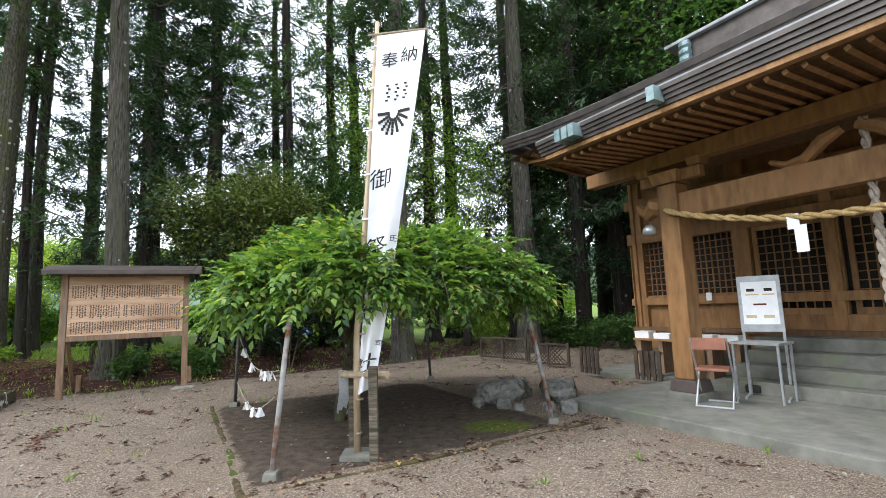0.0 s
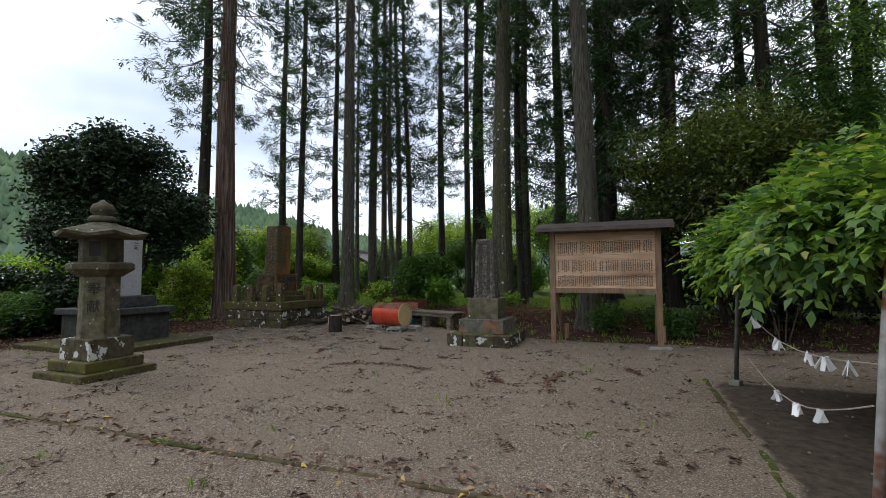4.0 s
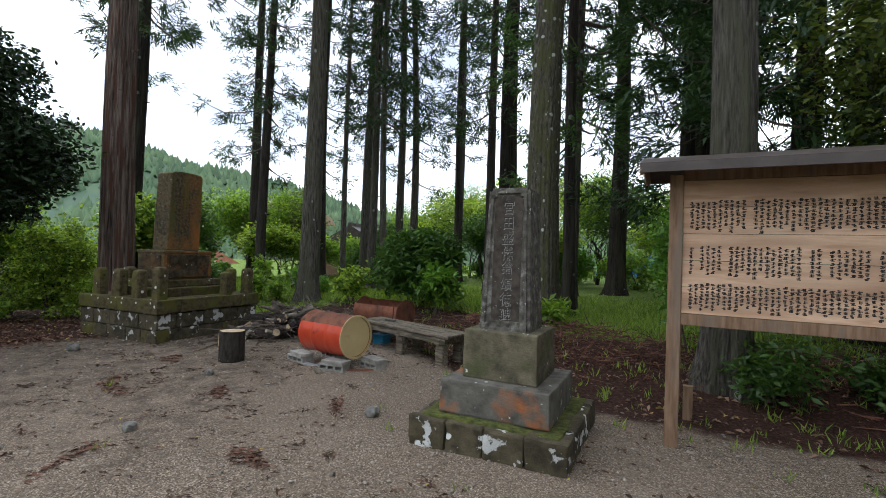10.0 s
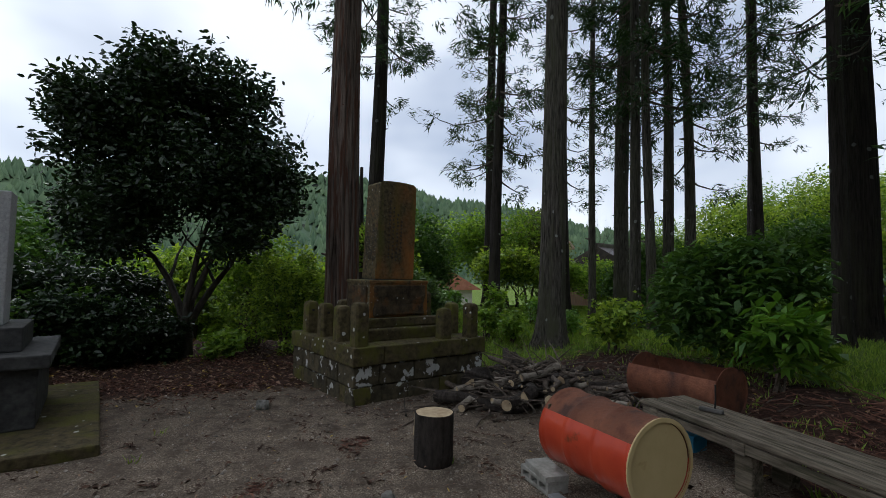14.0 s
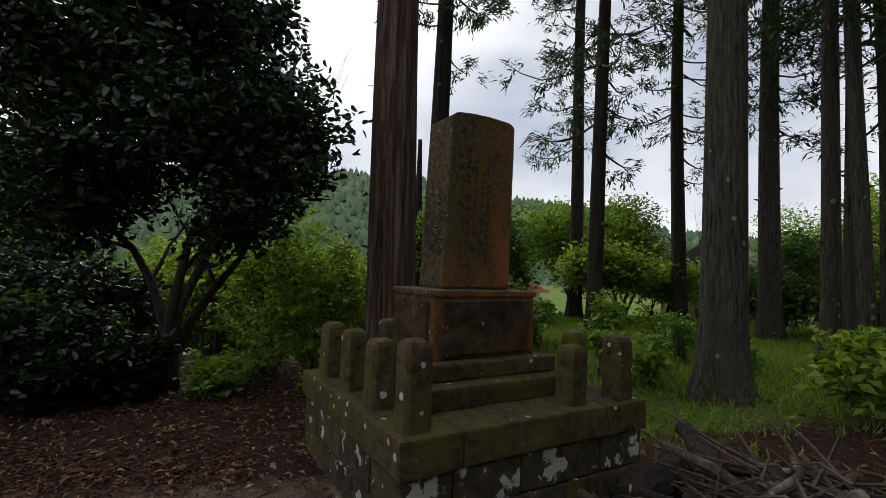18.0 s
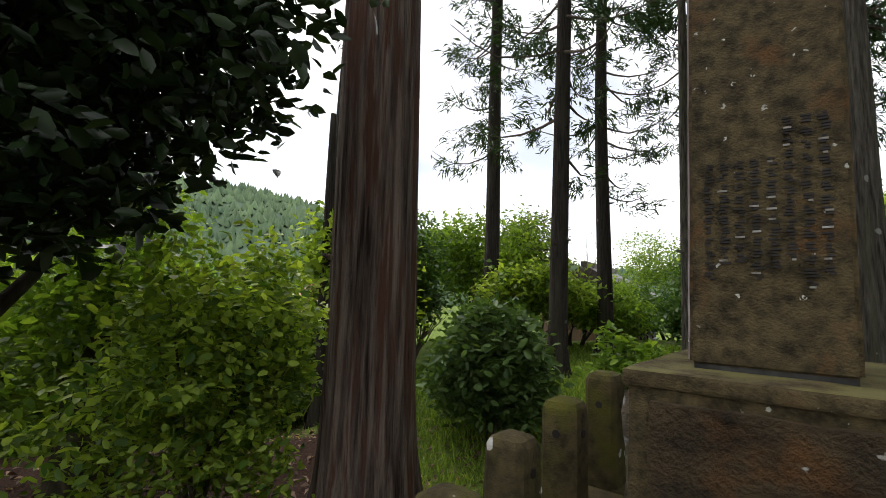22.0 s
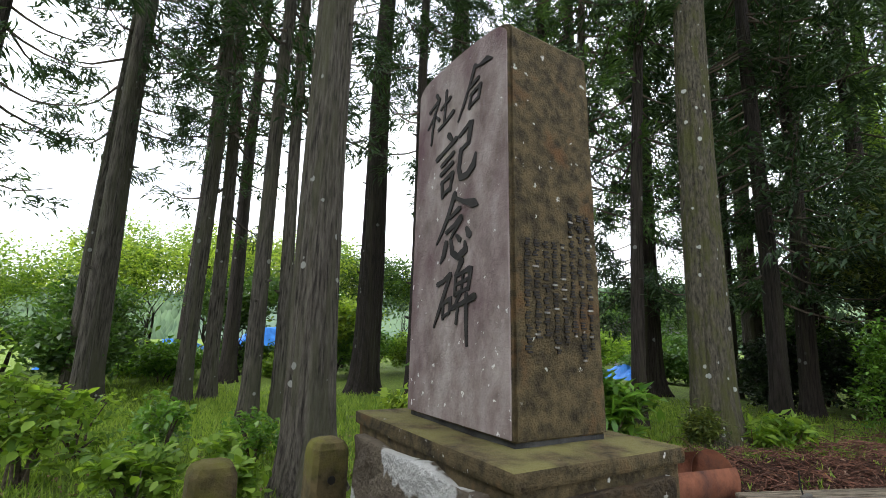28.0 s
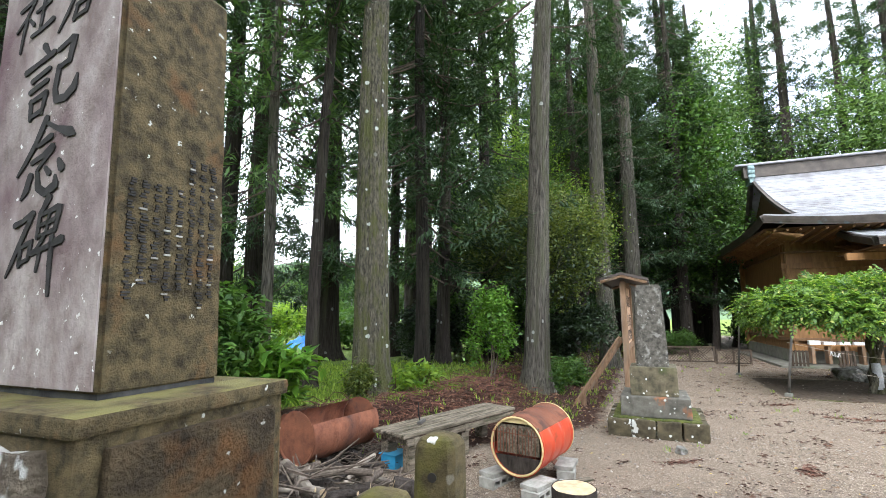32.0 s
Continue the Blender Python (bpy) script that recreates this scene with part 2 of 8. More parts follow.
def stained(m, rust=(0.3, 0.115, 0.022), green=(0.085, 0.085, 0.016)):
    """Adds rust bleeding from the eastern foot of the stone and green algae streaks to a mottled stone."""
    n, l = m.node_tree.nodes, m.node_tree.links
    p = n["Principled BSDF"]
    old = p.inputs["Base Color"].links[0].from_socket
    tc, sp = n.new("ShaderNodeTexCoord"), n.new("ShaderNodeSeparateXYZ")
    l.new(tc.outputs["Object"], sp.inputs["Vector"])

    def calc(op, a, b=None, c=None):
        t = n.new("ShaderNodeMath")
        t.operation, t.use_clamp = op, op in ("MULTIPLY_ADD", "MULTIPLY")
        for k, v in enumerate((a, b, c)):
            if v is None:
                continue
            if hasattr(v, "links"):
                l.new(v, t.inputs[k])
            else:
                t.inputs[k].default_value = v
        return t.outputs["Value"]

    def cloud(scale, stretch, detail=5.0):
        mp, t = n.new("ShaderNodeMapping"), n.new("ShaderNodeTexNoise")
        mp.inputs["Scale"].default_value = stretch
        t.inputs["Scale"].default_value, t.inputs["Detail"].default_value = scale, detail
        l.new(tc.outputs["Object"], mp.inputs["Vector"])
        l.new(mp.outputs["Vector"], t.inputs["Vector"])
        return t.outputs["Fac"]

    def over(col, fac, new_col):
        t = n.new("ShaderNodeMix")
        t.data_type = "RGBA"
        l.new(fac, t.inputs["Factor"])
        l.new(col, t.inputs["A"])
        t.inputs["B"].default_value = (*new_col, 1)
        return t.outputs["Result"]

    nrm = n.new("ShaderNodeSeparateXYZ")
    l.new(tc.outputs["Normal"], nrm.inputs["Vector"])
    east = calc("MULTIPLY_ADD", nrm.outputs["X"], 1.2, 0.0)
    streak = calc("MULTIPLY_ADD", cloud(3.0, (2.2, 2.2, 0.35)), 5.0, -2.2)
    low = calc("MULTIPLY_ADD", sp.outputs["Z"], -1.7, 3.55)
    side = calc("MULTIPLY_ADD", sp.outputs["Y"], 2.2, 0.35)
    amount = calc("ADD", calc("MULTIPLY", side, 0.75), calc("MULTIPLY", low, 0.8))
    rusty = calc("MULTIPLY", calc("MULTIPLY", amount, east), calc("MULTIPLY_ADD", cloud(4.0, (1, 1, 0.6)), 3.0, -0.95))
    algae = calc("MULTIPLY", calc("MULTIPLY", streak, east), 0.8)
    mossy = calc("MULTIPLY", calc("MULTIPLY_ADD", nrm.outputs["Z"], 3.0, -1.6), calc("MULTIPLY_ADD", cloud(7.0, (1, 1, 1)), 4.0, -1.35))
    l.new(over(over(over(old, algae, green), rusty, rust), mossy, (0.17, 0.155, 0.055)), p.inputs["Base Color"])
    return m


stained(M_STELE)
M_STELE_FACE = surf("stele_face_stone", (0.17, 0.13, 0.12), (0.38, 0.33, 0.31), 9, 0.85, 0.5, (0.13, 0.08, 0.085), 2.6, (0.46, 0.66), stretch=(1, 1, 0.6), spots=(0.66, 0.65, 0.62), spot_scale=45, spot_k=(0.66, 0.7), vary=0.03)
M_LICHEN_ROCK = surf("rough_lichen_rock", (0.08, 0.063, 0.046), (0.19, 0.155, 0.115), 6, 0.95, 0.9, (0.6, 0.6, 0.58), 2.9, (0.53, 0.56), bump_d=0.05, vary=0.05)
M_ROUGHROCK = surf("dark_rough_rock", (0.03, 0.022, 0.013), (0.12, 0.085, 0.045), 9, 0.95, 1.0, (0.2, 0.085, 0.022), 2.6, (0.54, 0.7), spots=(0.55, 0.54, 0.5), spot_scale=26, spot_k=(0.86, 0.88), bump_d=0.05, vary=0.05)
M_LICHEN_STONE = surf("white_lichen_stone", (0.036, 0.03, 0.018), (0.11, 0.09, 0.052), 8, 0.95, 0.8, (0.55, 0.55, 0.52), 4.6, (0.585, 0.61), spots=(0.55, 0.55, 0.52), spot_scale=14, spot_k=(0.75, 0.77), vary=0.15)
M_MOSSY = surf("mossy_stone", (0.036, 0.028, 0.013), (0.115, 0.09, 0.042), 14, 0.95, 0.55, (0.095, 0.092, 0.016), 3.0, (0.46, 0.64), spots=(0.55, 0.55, 0.52), spot_scale=14, spot_k=(0.77, 0.79), vary=0.15)
M_MOSS = surf("moss_cushion", (0.035, 0.045, 0.01), (0.12, 0.13, 0.028), 18, 1.0, 0.9, vary=0.2)
M_DARKSTONE = surf("smoky_granite", (0.04, 0.036, 0.029), (0.15, 0.138, 0.114), 16, 0.88, 0.5, (0.27, 0.262, 0.235), 8.0, (0.56, 0.72), spots=(0.45, 0.45, 0.42), spot_scale=42, spot_k=(0.8, 0.82), vary=0.05)
M_PANELSTONE = surf("brown_panel_stone", (0.03, 0.024, 0.018), (0.085, 0.07, 0.055), 14, 0.85, 0.4, (0.14, 0.13, 0.115), 5.0, (0.62, 0.74), spots=(0.35, 0.35, 0.33), spot_scale=60, spot_k=(0.88, 0.9), vary=0.03)
# pale tone for highlights painted along cut edges
M_EDGE_HIGHLIGHT = surf("pale_edge_highlight", (0.12, 0.11, 0.095), (0.4, 0.39, 0.36), 30, 0.9, 0.2, vary=0.05)
M_SOOT = surf("blackened_stone", (0.025, 0.025, 0.025), (0.075, 0.073, 0.07), 12, 0.8, 0.3, (0.045, 0.05, 0.025), 3.0, (0.58, 0.72), vary=0.05)
M_GRANITE = surf("grey_granite", (0.3, 0.3, 0.3), (0.46, 0.46, 0.455), 40, 0.6, 0.15, (0.2, 0.2, 0.19), 2, (0.55, 0.75), vary=0.05)
M_INK_AND_GROOVE = surf("ink_and_groove", (0.018, 0.017, 0.016), (0.035, 0.032, 0.03), 20, 0.8, 0.1, vary=0.1)
M_CARVED = surf("carved_groove", (0.03, 0.028, 0.025), (0.06, 0.055, 0.048), 20, 0.95, 0.1, vary=0.1)
M_CONCRETE = surf("old_concrete", (0.12, 0.116, 0.098), (0.2, 0.193, 0.165), 4, 0.9, 0.3, (0.14, 0.16, 0.1), 1.4, (0.52, 0.72), vary=0.06)
M_PALEROCK = surf("pale_bed_rock", (0.1, 0.095, 0.082), (0.33, 0.32, 0.29), 7, 0.92, 0.8, (0.05, 0.052, 0.03), 2.6, (0.5, 0.64), spots=(0.5, 0.5, 0.47), spot_scale=14, spot_k=(0.8, 0.82), bump_d=0.04, vary=0.12)
M_BLOCK = surf("cement_block", (0.2, 0.19, 0.165), (0.35, 0.335, 0.3), 14, 0.95, 0.5, (0.13, 0.12, 0.095), 3.0, (0.55, 0.7), vary=0.15)
M_WOOD = surf("weathered_timber", (0.16, 0.095, 0.055), (0.3, 0.19, 0.115), 5, 0.75, 0.3, (0.19, 0.15, 0.115), 1.2, (0.5, 0.7), stretch=(6, 6, 0.6), vary=0.12)
M_PANEL = surf("pale_cedar_board", (0.46, 0.28, 0.17), (0.7, 0.49, 0.33), 4, 0.7, 0.15, (0.28, 0.16, 0.095), 1.0, (0.5, 0.7), stretch=(0.7, 6, 6), vary=0.08)
M_SHRINE_WOOD = surf("golden_cypress", (0.17, 0.085, 0.032), (0.3, 0.165, 0.068), 4, 0.6, 0.12, (0.25, 0.12, 0.045), 1.0, (0.5, 0.75), stretch=(3, 3, 0.6), vary=0.12)
# darker copy of the cypress: shade under the roof put into the colour
M_SHRINE_SHADED = surf("shaded_cypress", (0.1, 0.055, 0.026), (0.17, 0.1, 0.05), 4, 0.75, 0.15, stretch=(3, 3, 0.8), vary=0.12)
M_ROOF = surf("copper_roof_sheet", (0.05, 0.042, 0.038), (0.095, 0.08, 0.07), 3, 0.45, 0.15, (0.1, 0.14, 0.15), 1.2, (0.62, 0.72), metal=0.35, vary=0.12)
M_ROOF_TOP = surf("slate_grey_copper", (0.2, 0.2, 0.21), (0.31, 0.31, 0.33), 3, 0.45, 0.15, (0.15, 0.14, 0.145), 1.0, (0.5, 0.7), metal=0.25, vary=0.1)
M_PATINA = surf("patina_copper", (0.13, 0.2, 0.21), (0.3, 0.38, 0.38), 6, 0.5, 0.2, metal=0.3, vary=0.1)
# near-black for black parts, and for shade painted into openings
M_DARK = surf("black_and_opening_shade", (0.012, 0.011, 0.01), (0.025, 0.022, 0.02), 3, 0.7, 0.1)
M_BROWN_METAL = surf("brown_sheet_roof", (0.055, 0.043, 0.037), (0.085, 0.068, 0.06), 4, 0.45, 0.08, vary=0.05)
M_DARKWOOD = surf("dark_stained_wood", (0.035, 0.025, 0.018), (0.085, 0.062, 0.045), 5, 0.85, 0.3, stretch=(4, 4, 1), vary=0.15)
M_EARTH = surf("bare_earth", (0.2, 0.135, 0.095), (0.36, 0.27, 0.2), 0.3, 1.0, 0.2, (0.14, 0.16, 0.08), 0.15, (0.5, 0.6), vary=0.0)
M_OLDWOOD = surf("grey_old_plank", (0.07, 0.055, 0.038), (0.25, 0.21, 0.155), 5, 0.9, 0.7, (0.055, 0.05, 0.028), 2.0, (0.5, 0.65), stretch=(0.8, 8, 8), vary=0.2)
M_BARK = surf("cedar_bark", (0.012, 0.0095, 0.0075), (0.055, 0.044, 0.037), 5, 0.95, 1.0, (0.06, 0.055, 0.035), 0.8, (0.5, 0.7), stretch=(7, 7, 0.55), fine=2.0, bump_d=0.06, spots=(0.2, 0.2, 0.19), spot_scale=7, spot_k=(0.88, 0.9), vary=0.25)
M_BARK_GREY = surf("grey_cedar_bark", (0.02, 0.016, 0.013), (0.17, 0.152, 0.124), 7, 0.95, 1.0, (0.1, 0.1, 0.06), 1.2, (0.46, 0.68), stretch=(5, 5, 0.5), fine=2.5, bump_d=0.08, spots=(0.36, 0.36, 0.33), spot_scale=8, spot_k=(0.86, 0.88), vary=0.15)
M_BARK_RED = surf("reddish_peeling_bark", (0.03, 0.018, 0.013), (0.34, 0.262, 0.215), 3.6, 0.92, 1.0, (0.15, 0.07, 0.045), 2.2, (0.5, 0.58), stretch=(5, 5, 0.3), fine=2.4, bump_d=0.14, vary=0.05)
M_BARK_MOSS = surf("mossy_lichen_bark", (0.03, 0.026, 0.019), (0.155, 0.14, 0.1), 7, 0.95, 1.0, (0.085, 0.088, 0.03), 1.6, (0.46, 0.64), stretch=(4, 4, 1.2), fine=2.0, bump_d=0.06, spots=(0.52, 0.54, 0.5), spot_scale=9, spot_k=(0.7, 0.72), vary=0.05)
M_PALEBRANCH = surf("peeled_grey_branch", (0.1, 0.082, 0.065), (0.3, 0.26, 0.21), 9, 0.9, 0.6, (0.06, 0.045, 0.035), 3.0, (0.5, 0.62), vary=0.25)
M_TWIG = surf("grey_twig", (0.05, 0.038, 0.03), (0.14, 0.11, 0.085), 10, 0.95, 0.5, stretch=(3, 3, 3), vary=0.3, island=True)
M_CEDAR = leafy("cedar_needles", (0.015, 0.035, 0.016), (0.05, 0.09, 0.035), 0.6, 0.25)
# brighter copy of the cedar needles, light on the boughs put into the colour
M_CEDAR_LIT = leafy("cedar_needles_lit", (0.035, 0.075, 0.03), (0.1, 0.17, 0.055), 0.6, 0.35)
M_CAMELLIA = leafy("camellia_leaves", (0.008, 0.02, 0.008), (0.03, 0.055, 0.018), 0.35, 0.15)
M_LEAF = leafy("green_leaves", (0.07, 0.14, 0.02), (0.24, 0.36, 0.055), 0.5, 0.5)
M_LEAF_DARK = leafy("dark_green_leaves", (0.03, 0.075, 0.017), (0.09, 0.17, 0.035), 0.45, 0.35)
M_LEAF_YOUNG = leafy("young_leaves", (0.05, 0.115, 0.016), (0.38, 0.5, 0.075), 0.45, 0.42)
M_FOREST = leafy("forest_leaves", (0.04, 0.085, 0.022), (0.13, 0.21, 0.06), 0.5, 0.3)
M_OLIVE = leafy("olive_green_leaves", (0.03, 0.058, 0.013), (0.17, 0.205, 0.045), 0.45, 0.3)
M_WISTERIA = leafy("wisteria_leaves", (0.028, 0.08, 0.022), (0.19, 0.3, 0.055), 0.45, 0.4, (0.42, 0.38, 0.14))
M_GLOSS_LEAF = leafy("glossy_leaves", (0.05, 0.13, 0.018), (0.16, 0.3, 0.045), 0.3, 0.38)
M_GRASSBLADE = leafy("grass_blades", (0.08, 0.15, 0.02), (0.28, 0.38, 0.07), 0.6, 0.4)
M_DEAD = leafy("fallen_leaves", (0.055, 0.025, 0.017), (0.3, 0.19, 0.13), 0.7, 0.1, (0.55, 0.4, 0.07))
M_DARKTWIG = surf("dark_smooth_bark", (0.022, 0.018, 0.014), (0.07, 0.058, 0.047), 9, 0.9, 0.5, (0.045, 0.05, 0.03), 2.0, (0.5, 0.7), stretch=(2, 2, 0.6), vary=0.1)
M_REDTWIG = surf("dry_cedar_sprays", (0.05, 0.025, 0.018), (0.2, 0.095, 0.062), 10, 0.95, 0.3, vary=0.5, island=True)
M_SPECK = surf("brown_needle_litter", (0.035, 0.02, 0.014), (0.12, 0.066, 0.042), 10, 0.95, 0.2, vary=0.4, island=True)
M_PEBBLE = surf("pebbles", (0.16, 0.135, 0.108), (0.36, 0.315, 0.265), 20, 0.9, 0.2, vary=0.4, island=True)
M_HILL = surf("far_forest", (0.055, 0.095, 0.05), (0.12, 0.18, 0.08), 0.035, 1.0, 0.0, (0.08, 0.125, 0.085), 0.012, (0.45, 0.6), vary=0.0)
M_FARTREE = surf("far_tree_tops", (0.05, 0.09, 0.05), (0.12, 0.18, 0.085), 0.05, 1.0, 0.0, vary=0.2, island=True)
M_CLOTH = surf("white_banner_cloth", (0.72, 0.72, 0.74), (0.8, 0.8, 0.82), 4, 0.8, 0.1, vary=0.02)
M_PAPER = surf("white_paper", (0.74, 0.74, 0.74), (0.82, 0.82, 0.82), 9, 0.8, 0.1, vary=0.05)
M_BAMBOO = surf("aged_bamboo", (0.3, 0.22, 0.13), (0.45, 0.36, 0.25), 5, 0.6, 0.15, stretch=(4, 4, 0.5), vary=0.15)
M_RUSTPIPE = surf("rusty_painted_pipe", (0.2, 0.19, 0.18), (0.36, 0.35, 0.34), 6, 0.6, 0.3, (0.17, 0.06, 0.028), 2.2, (0.44, 0.52), vary=0.1)
M_DARKPIPE = surf("dark_pipe", (0.05, 0.048, 0.043), (0.12, 0.11, 0.1), 8, 0.6, 0.3, vary=0.1)
M_RUST = surf("brown_rust", (0.1, 0.036, 0.02), (0.22, 0.085, 0.045), 6, 0.85, 0.4, (0.06, 0.028, 0.02), 3.0, (0.5, 0.65), vary=0.1)
M_ORANGE = surf("orange_red_paint", (0.4, 0.045, 0.02), (0.55, 0.075, 0.03), 3, 0.28, 0.08, (0.17, 0.045, 0.02), 4.0, (0.62, 0.68), vary=0.03)
M_CREAM = surf("yellow_cream_paint", (0.52, 0.4, 0.19), (0.6, 0.47, 0.24), 3, 0.5, 0.08, (0.36, 0.24, 0.1), 4.0, (0.62, 0.72), vary=0.03)
M_STEEL = surf("grey_steel", (0.35, 0.36, 0.37), (0.48, 0.49, 0.5), 10, 0.4, 0.05, metal=0.6, vary=0.05)
M_ROPE = surf("straw_rope", (0.35, 0.23, 0.09), (0.55, 0.39, 0.18), 30, 0.9, 0.6, vary=0.05)
M_ROPE_GREY = surf("faded_cotton_rope", (0.3, 0.24, 0.2), (0.5, 0.43, 0.36), 30, 0.9, 0.6, vary=0.05)
M_TARP = surf("blue_tarp", (0.012, 0.1, 0.38), (0.03, 0.2, 0.62), 2, 0.5, 0.3, vary=0.05)
M_SEAT = surf("brown_vinyl", (0.2, 0.08, 0.05), (0.27, 0.12, 0.08), 8, 0.5, 0.1)
M_PLASTER = surf("pale_house_wall", (0.4, 0.37, 0.33), (0.5, 0.47, 0.43), 2, 0.9, 0.05, vary=0.1)
M_TILE = surf("dark_roof_tiles", (0.06, 0.06, 0.065), (0.13, 0.125, 0.13), 6, 0.6, 0.2, vary=0.1)
M_REDROOF = surf("faded_red_roof", (0.3, 0.11, 0.07), (0.4, 0.17, 0.11), 3, 0.7, 0.1)
M_CUTWOOD = surf("cut_log_end", (0.3, 0.215, 0.125), (0.47, 0.37, 0.235), 14, 0.85, 0.2, (0.2, 0.14, 0.09), 3, (0.55, 0.7), vary=0.15)
M_BLACKLOG = surf("dark_bark_log", (0.018, 0.014, 0.011), (0.06, 0.048, 0.04), 8, 0.95, 0.8, stretch=(3, 3, 1), vary=0.2, spots=(0.3, 0.29, 0.27), spot_scale=5, spot_k=(0.7, 0.73))
M_BLUEPLASTIC = surf("blue_plastic", (0.02, 0.16, 0.3), (0.05, 0.27, 0.45), 4, 0.4, 0.05)
M_FLOWER = surf("red_petals", (0.55, 0.04, 0.02), (0.7, 0.09, 0.04), 9, 0.6, 0.1)
M_ROAD = surf("asphalt_road", (0.12, 0.12, 0.125), (0.19, 0.19, 0.2), 5, 0.9, 0.2, vary=0.0)

# ---- building helpers ----
U = Vector((0.868, 0.496, 0))      # the court runs along U; V points to the woods
V = Vector((-0.496, 0.868, 0))
TURN = math.degrees(math.atan2(U.y, U.x))
rng = np.random.default_rng(7)


def sm(a, b, x):
    t = np.clip((np.asarray(x, float) - a) / (b - a), 0, 1)
    return t * t * (3 - 2 * t)


def land(x, y):
    """Height of the ground."""
    x, y = np.asarray(x, float), np.asarray(y, float)
    u, v = U.x * x + U.y * y, V.x * x + V.y * y
    v0 = 12.4 + 2.3 * sm(-3.0, -7.0, u)
    z = 0.4 * sm(0, 2.2, v - v0) * (1 - 0.6 * sm(3, 8, u))
    z = z - 3.2 * sm(19.6, 30, -x) * sm(9.5, 4.0, y) - 2.2 * sm(27, 42, -x) * sm(2, 9, y)
    z = z + 0.05 * np.sin(x * 0.7 + 1) * np.sin(y * 0.6) * sm(12, 16, v)
    return z


def gz(x, y):
    return float(land(x, y))


def part(name, bm, mat, parent=None, label="", smooth=False):
    me = bpy.data.meshes.new(name)
    bm.normal_update()
    bm.to_mesh(me)
    bm.free()
    me.materials.append(mat)
    if smooth:
        me.polygons.foreach_set("use_smooth", [True] * len(me.polygons))
    ob = new(name, me)
    if parent is not None:
        ob.parent = parent
    if label:
        ob["label"] = label
    return ob


def thing(name, loc=(0, 0, 0), rz=0.0, label="", category="", group="", kind=""):
    ob = new(name)
    ob.matrix_world = pose(*loc, 0, 0, rz)
    return tagged(ob, label, category, group, kind)


def mesh_np(name, verts, faces, mat, parent=None, smooth=False, label=""):
    me = bpy.data.meshes.new(name)
    verts, faces = np.asarray(verts, np.float32), np.asarray(faces, np.int32)
    k = faces.shape[1]
    me.vertices.add(len(verts))
    me.vertices.foreach_set("co", verts.ravel())
    me.loops.add(faces.size)
    me.loops.foreach_set("vertex_index", faces.ravel())
    me.polygons.add(len(faces))
    me.polygons.foreach_set("loop_start", np.arange(0, faces.size, k, dtype=np.int32))
    me.update(calc_edges=True)
    if smooth:
        me.polygons.foreach_set("use_smooth", np.ones(len(faces), bool))
    me.materials.append(mat)
    if name is None:
        return me
    ob = new(name, me)
    if parent is not None:
        ob.parent = parent
    if label:
        ob["label"] = label
    return ob


def box(bm, x, y, z, sx, sy, sz, m=None, bevel=0.0, top=1.0, topy=None):
    """A block centred at x, y with its foot at z; top: how far the upper face shrinks."""
    ty = top if topy is None else topy
    c = [(-1, -1, 0), (1, -1, 0), (1, 1, 0), (-1, 1, 0), (-1, -1, 1), (1, -1, 1), (1, 1, 1), (-1, 1, 1)]
    vs = []
    for i, j, k in c:
        p = Vector((x + i * sx / 2 * (top if k else 1), y + j * sy / 2 * (ty if k else 1), z + k * sz))
        vs.append(bm.verts.new(m @ p if m else p))
    fs = [bm.faces.new([vs[i] for i in f]) for f in ((3, 2, 1, 0), (4, 5, 6, 7), (0, 1, 5, 4), (1, 2, 6, 5), (2, 3, 7, 6), (3, 0, 4, 7))]
    if bevel:
        bmesh.ops.bevel(bm, geom=list({e for f in fs for e in f.edges}), offset=bevel, segments=2, affect="EDGES", profile=0.6)
    return fs


def bx(x, y, z, sx, sy, sz, m=None, bevel=0.0, top=1.0, topy=None):
    bm = bmesh.new()
    box(bm, x, y, z, sx, sy, sz, m, bevel, top, topy)
    return bm


def rough_block(x, y, z, sx, sy, sz, amount=0.02, cuts=3, seed=0, top=1.0, bevel=0.02, topy=None):
    """A stone block with uneven, worn faces."""
    bm = bx(x, y, z, sx, sy, sz, None, bevel, top, topy)
    bmesh.ops.subdivide_edges(bm, edges=bm.edges[:], cuts=cuts, use_grid_fill=True)
    bmesh.ops.recalc_face_normals(bm, faces=bm.faces[:])
    bm.normal_update()
    for v in bm.verts:
        q = v.co * 5.5 + Vector((seed * 3.7, seed * 1.3, 0))
        v.co += v.normal * (noise.noise(q) * amount + noise.noise(q * 3.1) * amount * 0.5)
    return bm


def ring(bm, x, y, z, r, seg, m=None, start=0.0, sy=1.0):
    vs = []
    for i in range(seg):
        a = start + 2 * math.pi * i / seg
        p = Vector((x + r * math.cos(a), y + r * sy * math.sin(a), z))
        vs.append(bm.verts.new(m @ p if m else p))
    return vs


def lathe(bm, profile, seg=16, m=None, start=0.0, caps=True, x=0, y=0):
    """Rings of (radius, height), joined."""
    last = None
    for i, (r, z) in enumerate(profile):
        vs = ring(bm, x, y, z, max(r, 1e-4), seg, m, start)
        if last:
            for k in range(seg):
                bm.faces.new((last[k], last[(k + 1) % seg], vs[(k + 1) % seg], vs[k]))
        elif caps:
            bm.faces.new(list(reversed(vs)))
        last = vs
    if caps:
        bm.faces.new(last)
    return bm


